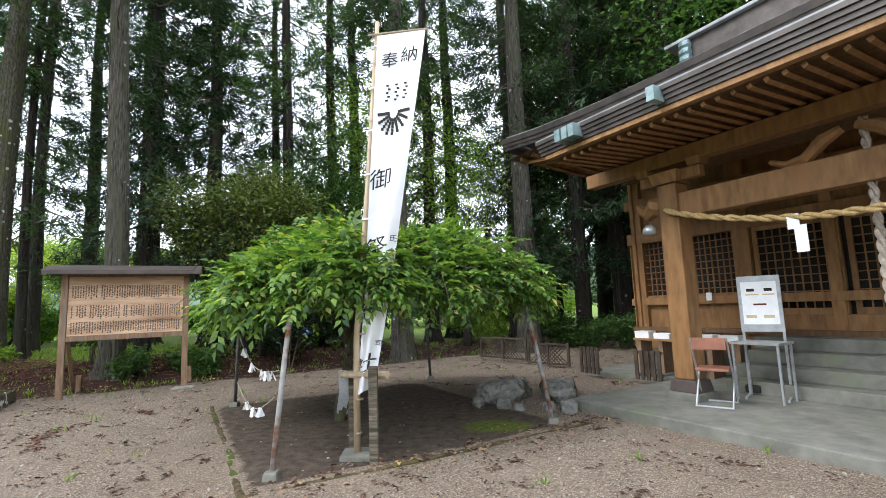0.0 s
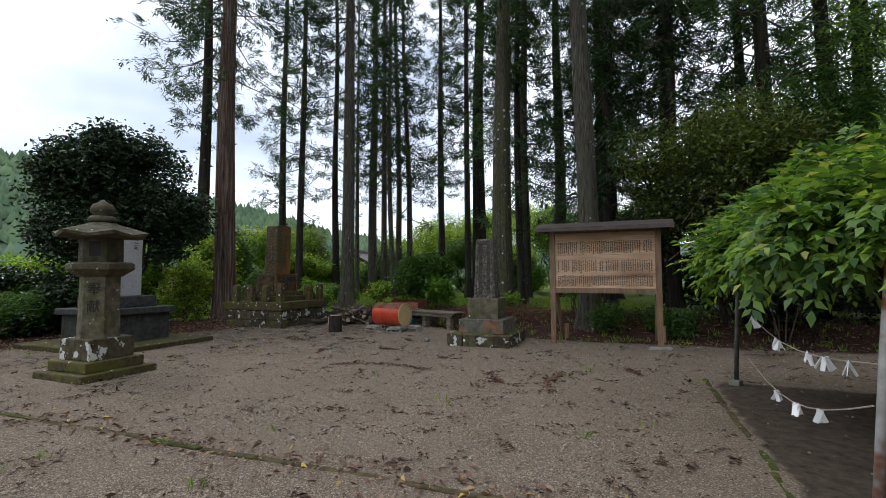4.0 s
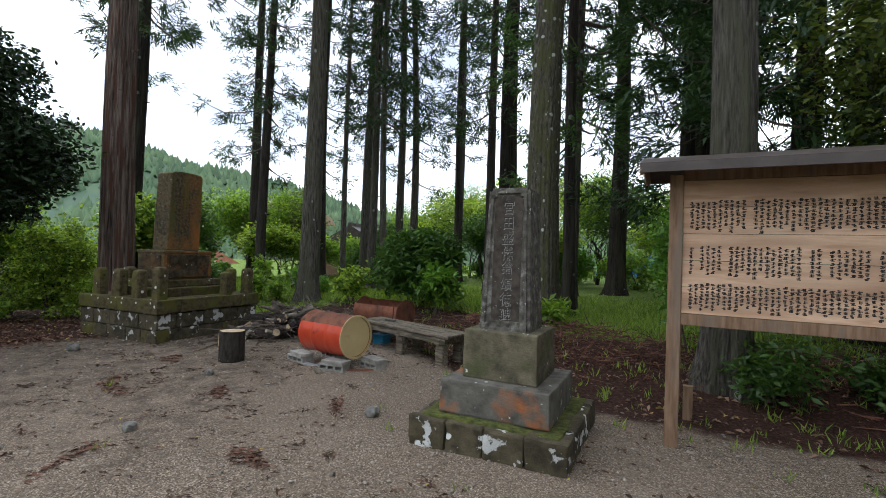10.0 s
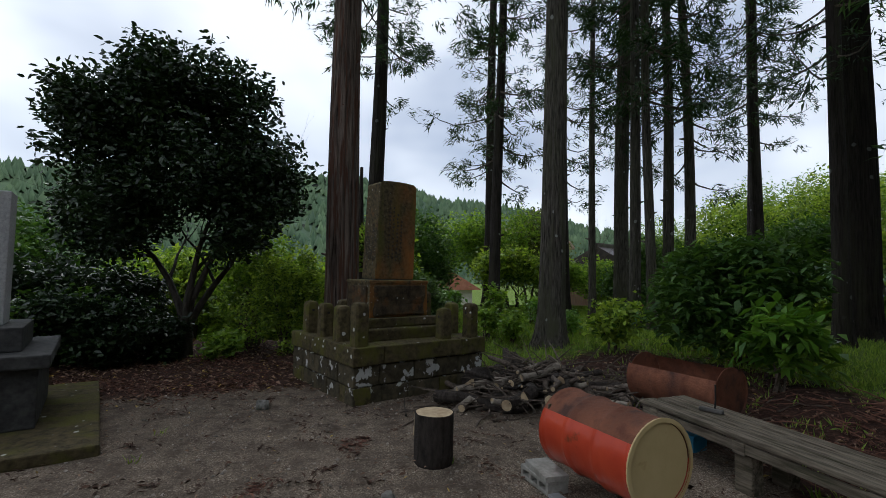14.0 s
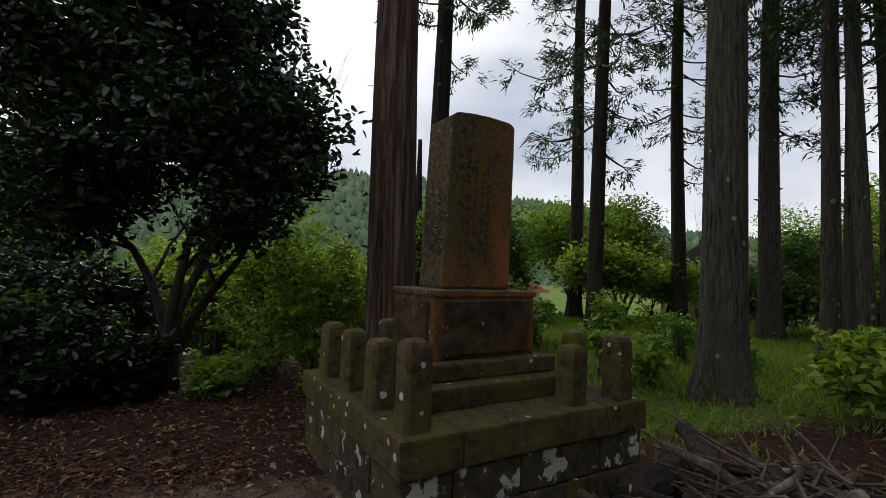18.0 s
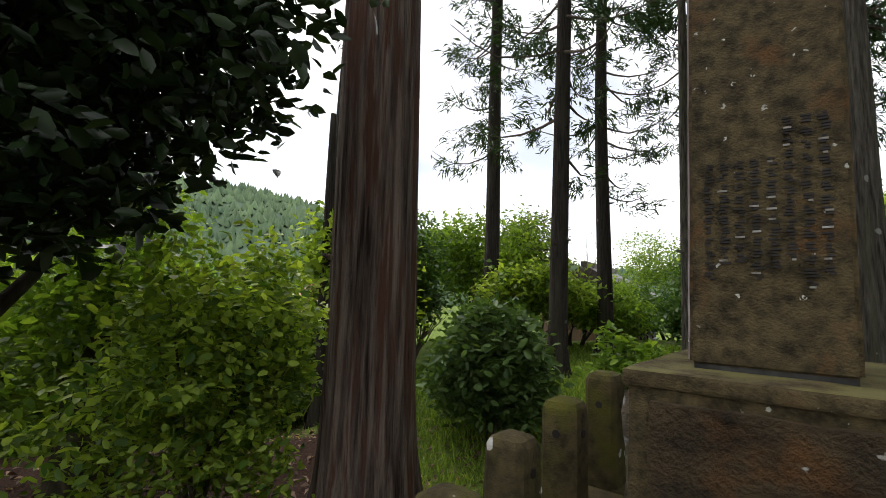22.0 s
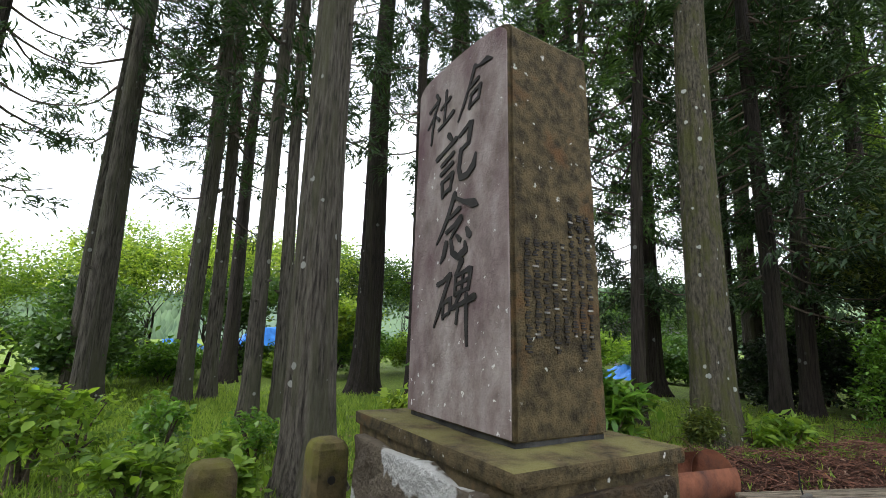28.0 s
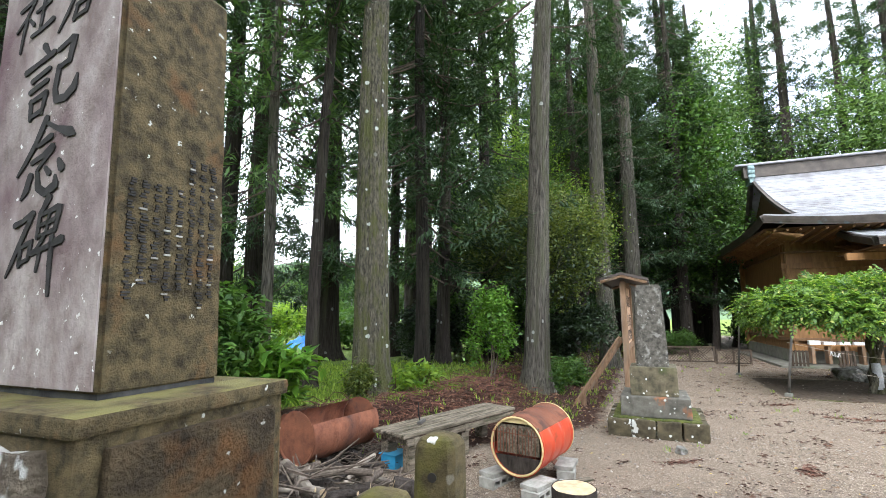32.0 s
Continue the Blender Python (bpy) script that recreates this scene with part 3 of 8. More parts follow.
def tube(bm, pts, radii, seg=8, caps=True):
    """A pipe through points."""
    pts = [Vector(p) for p in pts]
    if not hasattr(radii, "__len__"):
        radii = [radii] * len(pts)
    last = None
    side = None
    for i, p in enumerate(pts):
        d = (pts[min(i + 1, len(pts) - 1)] - pts[max(i - 1, 0)]).normalized()
        side = (side - d * side.dot(d)) if side else d.cross(Vector((0.31, 0.52, 0.79)))
        side.normalize()
        up = d.cross(side)
        vs = [bm.verts.new(p + (side * math.cos(2 * math.pi * k / seg) + up * math.sin(2 * math.pi * k / seg)) * radii[i]) for k in range(seg)]
        if last:
            for k in range(seg):
                bm.faces.new((last[k], last[(k + 1) % seg], vs[(k + 1) % seg], vs[k]))
        elif caps:
            bm.faces.new(list(reversed(vs)))
        last = vs
    if caps:
        bm.faces.new(last)
    return bm


def words(name, text, size, m, mat, parent, depth=0.004, vertical=False, step=1.0, wide=1.0, bold=0.0):
    """Lettering as a mesh; m: where its first character's centre stands, x to the right and y up on the face."""
    bm = bmesh.new()
    for i, ch in enumerate(text):
        cu = bpy.data.curves.new("letter", "FONT")
        cu.body, cu.size, cu.extrude, cu.offset = ch, size, depth, bold
        cu.align_x, cu.align_y = "CENTER", "CENTER"
        cu.resolution_u = 3
        tmp = bpy.data.objects.new("letter", cu)
        me = bpy.data.meshes.new_from_object(tmp)
        me.transform(m @ Matrix.Translation((0, -i * size * step, 0) if vertical else (i * size * step, 0, 0)) @ Matrix.Diagonal((wide, 1, 1, 1)))
        bm.from_mesh(me)
        bpy.data.objects.remove(tmp)
        bpy.data.curves.remove(cu)
        bpy.data.meshes.remove(me)
    return part(name, bm, mat, parent)


def kites(pos, direction, normal, length, width, fold=0.12):
    """Leaves as folded kites: arrays of places, directions and normals."""
    d = direction / (np.linalg.norm(direction, axis=1, keepdims=True) + 1e-9)
    s = np.cross(d, normal)
    s /= np.linalg.norm(s, axis=1, keepdims=True) + 1e-9
    n = np.cross(s, d)
    L, W = np.broadcast_to(length, len(pos))[:, None], np.broadcast_to(width, len(pos))[:, None]
    mid = pos + d * L * 0.45 + n * W * fold * 2
    v = np.stack([pos, mid + s * W / 2, pos + d * L - n * L * fold, mid - s * W / 2], 1).reshape(-1, 3)
    return v, np.arange(len(pos) * 4).reshape(-1, 4)


def ovals(pos, direction, normal, length, width, fold=0.1):
    """Rounder leaves: six corners, folded along the midrib."""
    d = direction / (np.linalg.norm(direction, axis=1, keepdims=True) + 1e-9)
    s = np.cross(d, normal)
    s /= np.linalg.norm(s, axis=1, keepdims=True) + 1e-9
    n = np.cross(s, d)
    L, W = np.broadcast_to(length, len(pos))[:, None], np.broadcast_to(width, len(pos))[:, None]
    low, high = pos + d * L * 0.28 + n * W * fold, pos + d * L * 0.7 + n * W * fold * 0.5
    v = np.stack([pos, low + s * W * 0.48, high + s * W * 0.4, pos + d * L - n * L * fold, high - s * W * 0.4, low - s * W * 0.48], 1).reshape(-1, 3)
    i = (np.arange(len(pos)) * 6)[:, None]
    return v, np.concatenate([i + [0, 1, 2, 3], i + [0, 3, 4, 5]], 0)


def unit(n, r=None):
    v = (r or rng).normal(size=(n, 3))
    return v / np.linalg.norm(v, axis=1, keepdims=True)


# ---- ground ----
def make_ground():
    def axis(lo, hi, a, b, step):
        near = np.arange(a, b + 1e-6, step)
        far_lo = a - np.geomspace(0.6, a - lo, 26)
        far_hi = b + np.geomspace(0.6, hi - b, 26)
        return np.concatenate([far_lo[::-1], near, far_hi])
    xs, ys = axis(-900, 900, -26, 9, 0.16), axis(-900, 900, -4, 19, 0.16)
    X, Y = np.meshgrid(xs, ys)
    Z = land(X, Y)
    near = (X > -26) & (X < 9) & (Y > -4) & (Y < 19)
    Z = Z + np.where(near, 0.006 * np.sin(X * 5.1) * np.sin(Y * 4.3) + 0.008 * np.sin(X * 1.7 + Y), 0)
    nx, ny = len(xs), len(ys)
    verts = np.stack([X, Y, Z], -1).reshape(-1, 3)
    i = np.arange(nx * ny).reshape(ny, nx)
    faces = np.stack([i[:-1, :-1], i[:-1, 1:], i[1:, 1:], i[1:, :-1]], -1).reshape(-1, 4)
    ob = mesh_np("ground", verts, faces, M_GROUND, smooth=True)
    tagged(ob, "grey-brown gravel court fading into leaf litter and grass", "ground", kind="structure")
    x, y = X.ravel(), Y.ravel()
    u, v = U.x * x + U.y * y, V.x * x + V.y * y
    v0 = 12.4 + 2.3 * sm(-3.0, -7.0, u)
    forest = sm(-0.9, 0.3, v - v0)
    west = sm(-14.6, -16.2, x + 0.25 * (y - 5)) 
    litter = np.maximum(forest, west) 
    litter = np.maximum(litter, sm(-4.2, -6.5, v) * 0.9)
    grass = sm(1.4, 3.0, v - v0) * sm(3, -3, u) 
    grass = np.maximum(grass, sm(17.0, 19.5, -x + 0.2 * y) * sm(4.8, 6.6, y))
    grass = np.maximum(grass, sm(20.0, 23.0, -x))
    grass = np.maximum(grass, 0.62 * sm(2.2, 4.5, v - v0))
    grass = np.maximum(grass, sm(30, 45, np.hypot(x + 8, y - 6)))
    su, sv = u + 1.75 * U.x - 4.05 * U.y, v - (1.75 * 0.496 + 4.05 * 0.868)
    soil = sm(-0.05, 0.2, su) * sm(3.9, 3.4, su) * sm(0.0, 0.25, sv) * sm(4.6, 3.9, sv)
    soil = np.maximum(soil, 0.48 * sm(-4.5, -13.5, x + 1.3 * np.sin(y * 0.9) + 0.8 * np.sin(y * 2.1 + x * 1.3)) * sm(-0.2, -1.0, v - v0))
    moss = sm(0.85, 0.2, np.hypot((x - 0.55) / 0.9, (y - 6.0) / 0.6)) * 0.8
    for name, a in (("litter", litter), ("grass", grass), ("soil", soil), ("moss", moss)):
        at = ob.data.attributes.new(name, "FLOAT", "POINT")
        at.data.foreach_set("value", a.astype(np.float32))
    return ob


make_ground()


# ---- trees ----
def tree_trunk(parent, radius, height, mat, lean=(0, 0), seed=0, flare=1.5, rings=16, seg=18, name="trunk", wob=0.08):
    """A tapered trunk with root flare; large ones get long bark ridges that split and merge."""
    ridged = radius > 0.24
    if ridged:
        seg, rings = 120, 44
    r = np.random.default_rng(seed)
    low = np.array([-0.3, 0, 0.12, 0.3, 0.6, 1.0])
    zs = np.concatenate([low, 1.6 + (height - 1.6) * np.linspace(0, 1, rings) ** (1.6 if ridged else 1.0)])
    a = np.linspace(0, 2 * np.pi, seg, endpoint=False)
    ph = r.uniform(0, 6.28, 6)
    n_ridge = int(70 * radius)
    V3 = []
    for z in zs:
        t = max(z, 0) / height
        rad = radius * (1 - 0.72 * t) * (1 + (flare - 1) * math.exp(-max(z, 0) / 0.28))
        lob = 1 + wob * (np.sin(3 * a + ph[0]) * 0.5 + np.sin(5 * a + ph[1] + z * 0.2) * 0.4 + np.sin(9 * a + ph[2]) * 0.25) * (1 + 1.8 * math.exp(-max(z, 0) / 0.4))
        if ridged:
            drift_a = 0.5 * np.sin(z * 0.55 + 2 * a + ph[3]) + 0.25 * np.sin(z * 1.3 + ph[4])
            fold = np.abs(np.sin(0.5 * n_ridge * a + drift_a + ph[5])) ** 0.6
            fine = np.abs(np.sin(0.5 * (2 * n_ridge + 2) * a - 1.7 * drift_a + z * 0.4))
            lob = lob + 0.085 * (fold - 0.75) + 0.035 * (fine - 0.6)
        cx = lean[0] * z + 0.04 * math.sin(z * 0.5 + ph[3])
        cy = lean[1] * z + 0.04 * math.sin(z * 0.43 + ph[4])
        V3.append(np.stack([cx + rad * lob * np.cos(a), cy + rad * lob * np.sin(a), np.full(seg, z)], 1))
    verts = np.concatenate(V3)
    i = np.arange(len(zs) * seg).reshape(len(zs), seg)
    j = np.roll(i, -1, 1)
    faces = np.stack([i[:-1], j[:-1], j[1:], i[1:]], -1).reshape(-1, 4)
    ob = mesh_np(name, verts, faces, mat, parent, True)
    cap = bmesh.new()
    cap.from_mesh(ob.data)
    cap.verts.ensure_lookup_table()
    cap.faces.new([cap.verts[k] for k in range((len(zs) - 1) * seg, len(zs) * seg)])
    cap.to_mesh(ob.data)
    cap.free()
    return ob


def cedar_crown(low, high, reach, branches, seed, density=1.0, droop=0.25, size=1.0):
    """Boughs with feathery sprays, as one mesh; also the bare limbs."""
    r = np.random.default_rng(seed)
    P, D, N, L, W = [], [], [], [], []
    bm = bmesh.new()
    for b in range(branches):
        z = low + (high - low) * (b / branches) ** 0.85 + r.uniform(-0.3, 0.3)
        a = r.uniform(0, 2 * np.pi)
        ln = reach * (1 - 0.75 * (z - low) / (high - low)) * r.uniform(0.6, 1.15)
        out = np.array([math.cos(a), math.sin(a), 0])
        ts = np.linspace(0, 1, 6)
        line = np.stack([out[0] * ln * ts, out[1] * ln * ts, z - droop * ln * np.sin(ts * 2.2) + 0.16 * ln * ts ** 2.5], 1)
        line += np.cumsum(r.normal(0, 0.03 * ln, (6, 3)), 0) * ts[:, None]
        tube(bm, line.tolist(), np.linspace(0.03, 0.006, 6).tolist(), 4, False)
        clumps = max(2, int(ln * 3.6 * density))
        for c in range(clumps):
            t = r.uniform(0.25, 1.0)
            k = t * 5
            i0 = min(int(k), 4)
            p = line[i0] + (line[i0 + 1] - line[i0]) * (k - i0)
            side = np.array([-out[1], out[0], 0]) * r.choice([-1, 1]) * r.uniform(0.05, 0.3) * ln * (1.15 - t * 0.6)
            p = p + side + np.array([0, 0, r.normal(0, 0.05) - 0.12 * abs(r.normal())])
            m = int(20 * density) + 4
            base = out * 0.5 + side / (np.linalg.norm(side) + 1e-6) * 0.6 + np.array([0, 0, r.uniform(-0.5, 0.35)])
            sp = r.normal(0, 0.38, (m, 3)) + base
            P.append(p + r.normal(0, 0.075 * size, (m, 3)) + base * r.uniform(-0.1, 0.32, (m, 1)))
            D.append(sp)
            N.append(r.normal(0, 0.4, (m, 3)) + [0, 0, 1])
            L.append(r.uniform(0.12, 0.3, m) * size)
            W.append(r.uniform(0.022, 0.055, m) * size)
    P, D, N, L, W = map(np.concatenate, (P, D, N, L, W))
    v, f = kites(P, D, N, L, W, 0.15)
    me = bpy.data.meshes.new("limbs")
    bm.to_mesh(me)
    bm.free()
    me.materials.append(M_TWIG)
    return v, f, me


def crown_mesh(v, f, mat):
    ob = mesh_np("crown", v, f, mat)
    me = ob.data
    bpy.data.objects.remove(ob)
    return me


CROWNS = []
for k, (low, high, reach, nb, dens) in enumerate([(4.2, 20, 1.9, 70, 1.1), (5.2, 21, 1.8, 62, 1.15), (6.4, 22, 2.1, 66, 1.2), (3.6, 21, 2.7, 92, 1.15), (2.6, 22, 3.4, 112, 1.2), (8.6, 22, 2.5, 60, 1.3), (8.2, 22, 4.7, 84, 1.15)]):
    v, f, limbs = cedar_crown(low, high, reach, nb, 20 + k, dens, size=1.15 if k in (3, 4) else 1.0)
    # crown 3 takes the needle copy with light in its colour
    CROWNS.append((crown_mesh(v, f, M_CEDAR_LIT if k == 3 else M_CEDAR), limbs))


def cedar(x, y, radius, crown=0, bark=None, lean=(0, 0), seed=0, height=22.0, label="", turn=None, flare=1.5):
    bark = bark or M_BARK
    t = thing("cedar_tree", (x, y, gz(x, y) - 0.02), 0, label or "tall cedar with a straight bare trunk and dark feathery boughs", "tree", "cedars of the grove")
    tree_trunk(t, radius, height, bark, lean, seed, flare)
    if x < -13 and y > 4:
        r = np.random.default_rng(seed + 900)
        for k in range(6):
            a, z = r.uniform(0, 6.28), r.uniform(1.8, 7.5)
            rad = radius * (1 - 0.72 * z / height)
            p = Vector((lean[0] * z + rad * 0.8 * math.cos(a), lean[1] * z + rad * 0.8 * math.sin(a), z))
            o = Vector((math.cos(a), math.sin(a), 0.25)) * (rad * 0.25 + r.uniform(0.04, 0.12))
            part("branch_stub", tube(bmesh.new(), [p, p + o * 0.6, p + o], [0.035, 0.022, 0.012], 6), bark, t)
    if crown is not None:
        me, limbs = CROWNS[crown]
        spin = pose(0, 0, 0, 0, 0, turn if turn is not None else (seed * 77) % 360)
        for name, data in (("crown", me), ("branchwork", limbs)):
            ob = new(name, data)
            ob.parent = t
            ob["kind"] = "stuff"
            ob.matrix_local = Matrix.Shear("XY", 4, (lean[0], lean[1])) @ spin
    return t


def foliage(name, clumps, per, size, mat, parent=None, aspect=0.5, spread=0.18, up=0.5, seed=0, hang=0.0, cup=None):
    """Leaves set round many small twig ends."""
    r = np.random.default_rng(seed)
    c = np.asarray(clumps, float)
    n = len(c) * per
    base = np.repeat(c, per, 0) + r.normal(0, spread, (n, 3)) * [1, 1, 0.7]
    d = unit(n, r) + [0, 0, -hang]
    d[:, 2] *= 0.6
    nn = unit(n, r) * (1 - up) + np.array([0, 0, up])
    L = r.uniform(0.65, 1.25, n) * size
    v, f = (ovals if cup else kites)(base, d, nn, L, L * aspect)
    return mesh_np(name, v, f, mat, parent)


def limbs(parent, h, spread, n, radius, mat, seed, name="trunk", stems=1, fork=0.35, z0=-0.1):
    """Trunk and limbs; gives the twig ends."""
    r = np.random.default_rng(seed)
    ends = []
    bm = bmesh.new()

    def grow(p, d, ln, rad, level):
        pts, rr = [p], [rad]
        for i in range(4):
            d = (d + Vector(r.normal(0, 0.14, 3)) + Vector((0, 0, 0.05))).normalized()
            p = p + d * ln / 4
            pts.append(p)
            rr.append(rad * (1 - 0.14 * (i + 1)))
        tube(bm, pts, rr, 7 if level == 0 else 5, False)
        if level >= 3:
            ends.append(pts[-1]), ends.append(pts[2])
            return
        k = n if level == 0 else 3
        for i in range(k):
            j = 4 if i == 0 else int(r.integers(2, 5))
            a = r.uniform(0, 6.28)
            o = Vector((math.cos(a), math.sin(a), r.uniform(0.1, 0.8))) * spread
            grow(pts[j], (d * 0.7 + o).normalized(), ln * r.uniform(0.55, 0.8), rr[j] * 0.62, level + 1)

    for s in range(stems):
        a = 6.28 * s / max(stems, 1) + seed
        lean = Vector((math.cos(a) * 0.3, math.sin(a) * 0.3, 1)) if stems > 1 else Vector((0.05, 0.03, 1))
        grow(Vector((0.12 * math.cos(a), 0.12 * math.sin(a), z0)) if stems > 1 and z0 < 0 else Vector((0, 0, z0)), lean.normalized(), h * fork, radius, 0)
    part(name, bm, mat, parent, smooth=True)
    return [np.array(e) for e in ends]


def blob_points(n, rx, ry, rz, z0, seed, hollow=0.45, bumps=0.35):
    """Points in a lumpy crown, thicker near its surface."""
    r = np.random.default_rng(seed)
    k = 9
    c = unit(k, r) * r.uniform(0.45, 0.68, (k, 1))
    c[0] = (0, 0, 0.1)
    size = r.uniform(0.34, 0.55, k)
    size[0] = 0.6
    pick = r.choice(k, n, p=size ** 2 / (size ** 2).sum())
    d = unit(n, r)
    rad = (hollow + (1 - hollow) * r.uniform(0, 1, n) ** 0.6)[:, None]
    q = c[pick] + d * rad * size[pick][:, None] * (1 + bumps * 0.4 * r.normal(0, 1, (n, 1)).clip(-1, 1))
    return q * [rx, ry, rz] + [0, 0, z0]


def bush(name, x, y, rx, ry, h, n, size, mat, label, seed=0, per=7, aspect=0.5, stems=5, z0=None, group="", category="shrub", hollow=0.35, spread=0.1, up=0.5, dz=0.0, bumps=0.35):
    t = thing(name, (x, y, gz(x, y) + dz), 0, label, category, group)
    n, per, spread, size = max(20, int(n * 0.5)), per * 2, spread * 0.8, size * 1.12
    pts = blob_points(n, rx, ry, h / 2, h / 2 if z0 is None else z0, seed, hollow, bumps)
    pts = pts[pts[:, 2] > 0.03]
    foliage("leaves", pts, per, size, mat, t, aspect, spread, up, seed, cup=x < -13 and -3 < y < 9 and x > -20.5)
    bm = bmesh.new()
    r = np.random.default_rng(seed + 5)
    for s in range(stems):
        q = pts[r.integers(len(pts))]
        tube(bm, [(r.normal(0, 0.06), r.normal(0, 0.06), -0.05), (q[0] * 0.4, q[1] * 0.4, q[2] * 0.5), tuple(q)], [0.018, 0.013, 0.004], 5, False)
    part("stem_cluster", bm, M_TWIG, t)["kind"] = "stuff"
    return t


def broadleaf(name, x, y, h, rx, ry, crown_h, n, size, mat, label, seed=0, per=7, radius=0.1, bark=None, aspect=0.5, stems=1, crown_z=None, spread=0.16, dz=0.0, hollow=0.4, up=0.5, bumps=0.4, fork=0.35):
    t = thing(name, (x, y, gz(x, y) + dz), 0, label, "tree")
    limbs(t, h, 0.8, 4, radius, bark or M_BARK, seed, "trunk", stems, fork)
    pts = blob_points(n, rx, ry, crown_h / 2, crown_z if crown_z is not None else h - crown_h / 2, seed, hollow, bumps)
    foliage("crown", pts, per, size, mat, t, aspect, spread, up, seed)
    return t


# ---- the grove ----
RED = "old cedar with reddish peeling bark beside the stone monument"
cedar(-18.22, 5.07, 0.345, 6, M_BARK_RED, (-0.007, 0.003), 1, 22, RED, flare=1.35)
cedar(-23.9, 5.55, 0.29, 5, M_BARK, (-0.004, 0.006), 2, 22, "dark cedar with broken branch stubs")
cedar(-17.21, 9.19, 0.255, 5, M_BARK_GREY, (-0.029, 0.025), 3, 22, "cedar with furrowed grey bark on the grass", flare=1.5)
cedar(-21.73, 9.13, 0.165, 0, M_BARK, (-0.004, 0.014), 4)
cedar(-26.07, 9.84, 0.22, 1, M_BARK, (0.003, 0.007), 5)
cedar(-18.84, 11.8, 0.135, 1, M_BARK_GREY, (0.002, 0.005), 6)
cedar(-18.49, 12.0, 0.115, 1, M_BARK_GREY, (-0.012, -0.001), 7)
cedar(-20.7, 14.6, 0.16, 0, M_BARK_GREY, (-0.037, -0.005), 8)
cedar(-20.96, 14.07, 0.16, 2, M_BARK_GREY, (-0.003, -0.012), 9)
cedar(-22.47, 13.36, 0.24, 2, M_BARK_GREY, (-0.012, 0.016), 10)
cedar(-22.9, 13.65, 0.19, 1, M_BARK_GREY, (-0.012, 0.016), 36)
cedar(-21.61, 12.02, 0.115, None, M_BARK_GREY, (-0.012, 0.007), 37, 16, "slender cedar with a thin grey trunk")
cedar(-24.28, 12.18, 0.19, 0, M_BARK, (-0.005, -0.002), 12)
cedar(-21.58, 17.3, 0.2, 2, M_BARK, (-0.003, 0.001), 13)
cedar(-23.6, 18.9, 0.2, 2, M_BARK, (0.0, 0.0), 14)
cedar(-17.75, 16.5, 0.35, 5, M_BARK, (0.0, 0.018), 11)
cedar(-16.45, 14.7, 0.15, 1, M_BARK, (-0.004, 0.0), 15)
cedar(-15.3, 19.8, 0.31, 5, M_BARK, (0.001, -0.003), 38)
cedar(-12.53, 19.1, 0.3, 5, M_BARK, (0.0, 0.0), 46)
cedar(-11.58, 11.83, 0.325, 5, M_BARK_MOSS, (0.011, -0.002), 16, 22, "cedar trunk covered with moss and pale lichen", flare=1.5)
cedar(-12.12, 13.22, 0.135, 1, M_BARK, (0.025, -0.024), 17, 20, "slender cedar with a thin dark trunk")
cedar(-7.92, 11.08, 0.26, 5, M_BARK_GREY, (0.022, -0.052), 18, 22, "grey-barked cedar standing behind the notice board")
cedar(-15.6, 17.5, 0.24, 1, M_BARK, (0.0, 0.01), 19)
cedar(-9.02, 13.85, 0.185, 4, M_BARK, (0.006, 0.004), 21)
cedar(-7.5, 14.86, 0.2, 4, M_BARK, (0.0, -0.01), 22)
cedar(-12.8, 14.2, 0.13, 3, M_BARK_GREY, (0.012, 0.0), 23)
cedar(-9.4, 18.6, 0.34, 4, M_BARK, (0.0, 0.0), 24)
cedar(-11.8, 18.6, 0.28, 4, M_BARK, (0.0, 0.0), 25)
cedar(-6.9, 18.6, 0.2, 2, M_BARK, (0.002, 0.0), 26)
cedar(-1.35, 13.6, 0.31, 5, M_BARK_GREY, (0.0, 0.01), 27, 22, "thick grey-barked cedar behind the wisteria", flare=1.3)
cedar(2.5, 14.8, 0.34, 2, M_BARK_GREY, (0.004, 0.0), 28, 22, "tall cedar with pale furrowed bark beside the shrine")
cedar(3.8, 19.5, 0.32, 3, M_BARK, (0, 0), 29)
cedar(0.3, 20.5, 0.34, 4, M_BARK, (0, 0), 30)
cedar(-4.2, 21.5, 0.34, 3, M_BARK, (0, 0), 31)
cedar(6.5, 17.5, 0.36, 4, M_BARK, (0, 0), 32)
cedar(9.5, 20.5, 0.4, 4, M_BARK, (0, 0), 33)
cedar(12.5, 17.0, 0.4, 4, M_BARK, (0, 0), 34)
cedar(14.5, 22.5, 0.4, 4, M_BARK, (0, 0), 35)
cedar(-5.3, 15.4, 0.22, 3, M_BARK, (0.0, 0.0), 41)
cedar(17.0, 14.0, 0.4, 4, M_BARK, (0, 0), 42)
cedar(16.5, 8.0, 0.4, 4, M_BARK, (0, 0), 43)
cedar(17.5, 1.0, 0.4, 4, M_BARK, (0, 0), 44)
cedar(12.0, -12.0, 0.4, 4, M_BARK, (0, 0), 45)
cedar(20.0, 20.0, 0.4, 4, M_BARK, (0, 0), 47)
cedar(10.5, 26.0, 0.4, 4, M_BARK, (0, 0), 48)

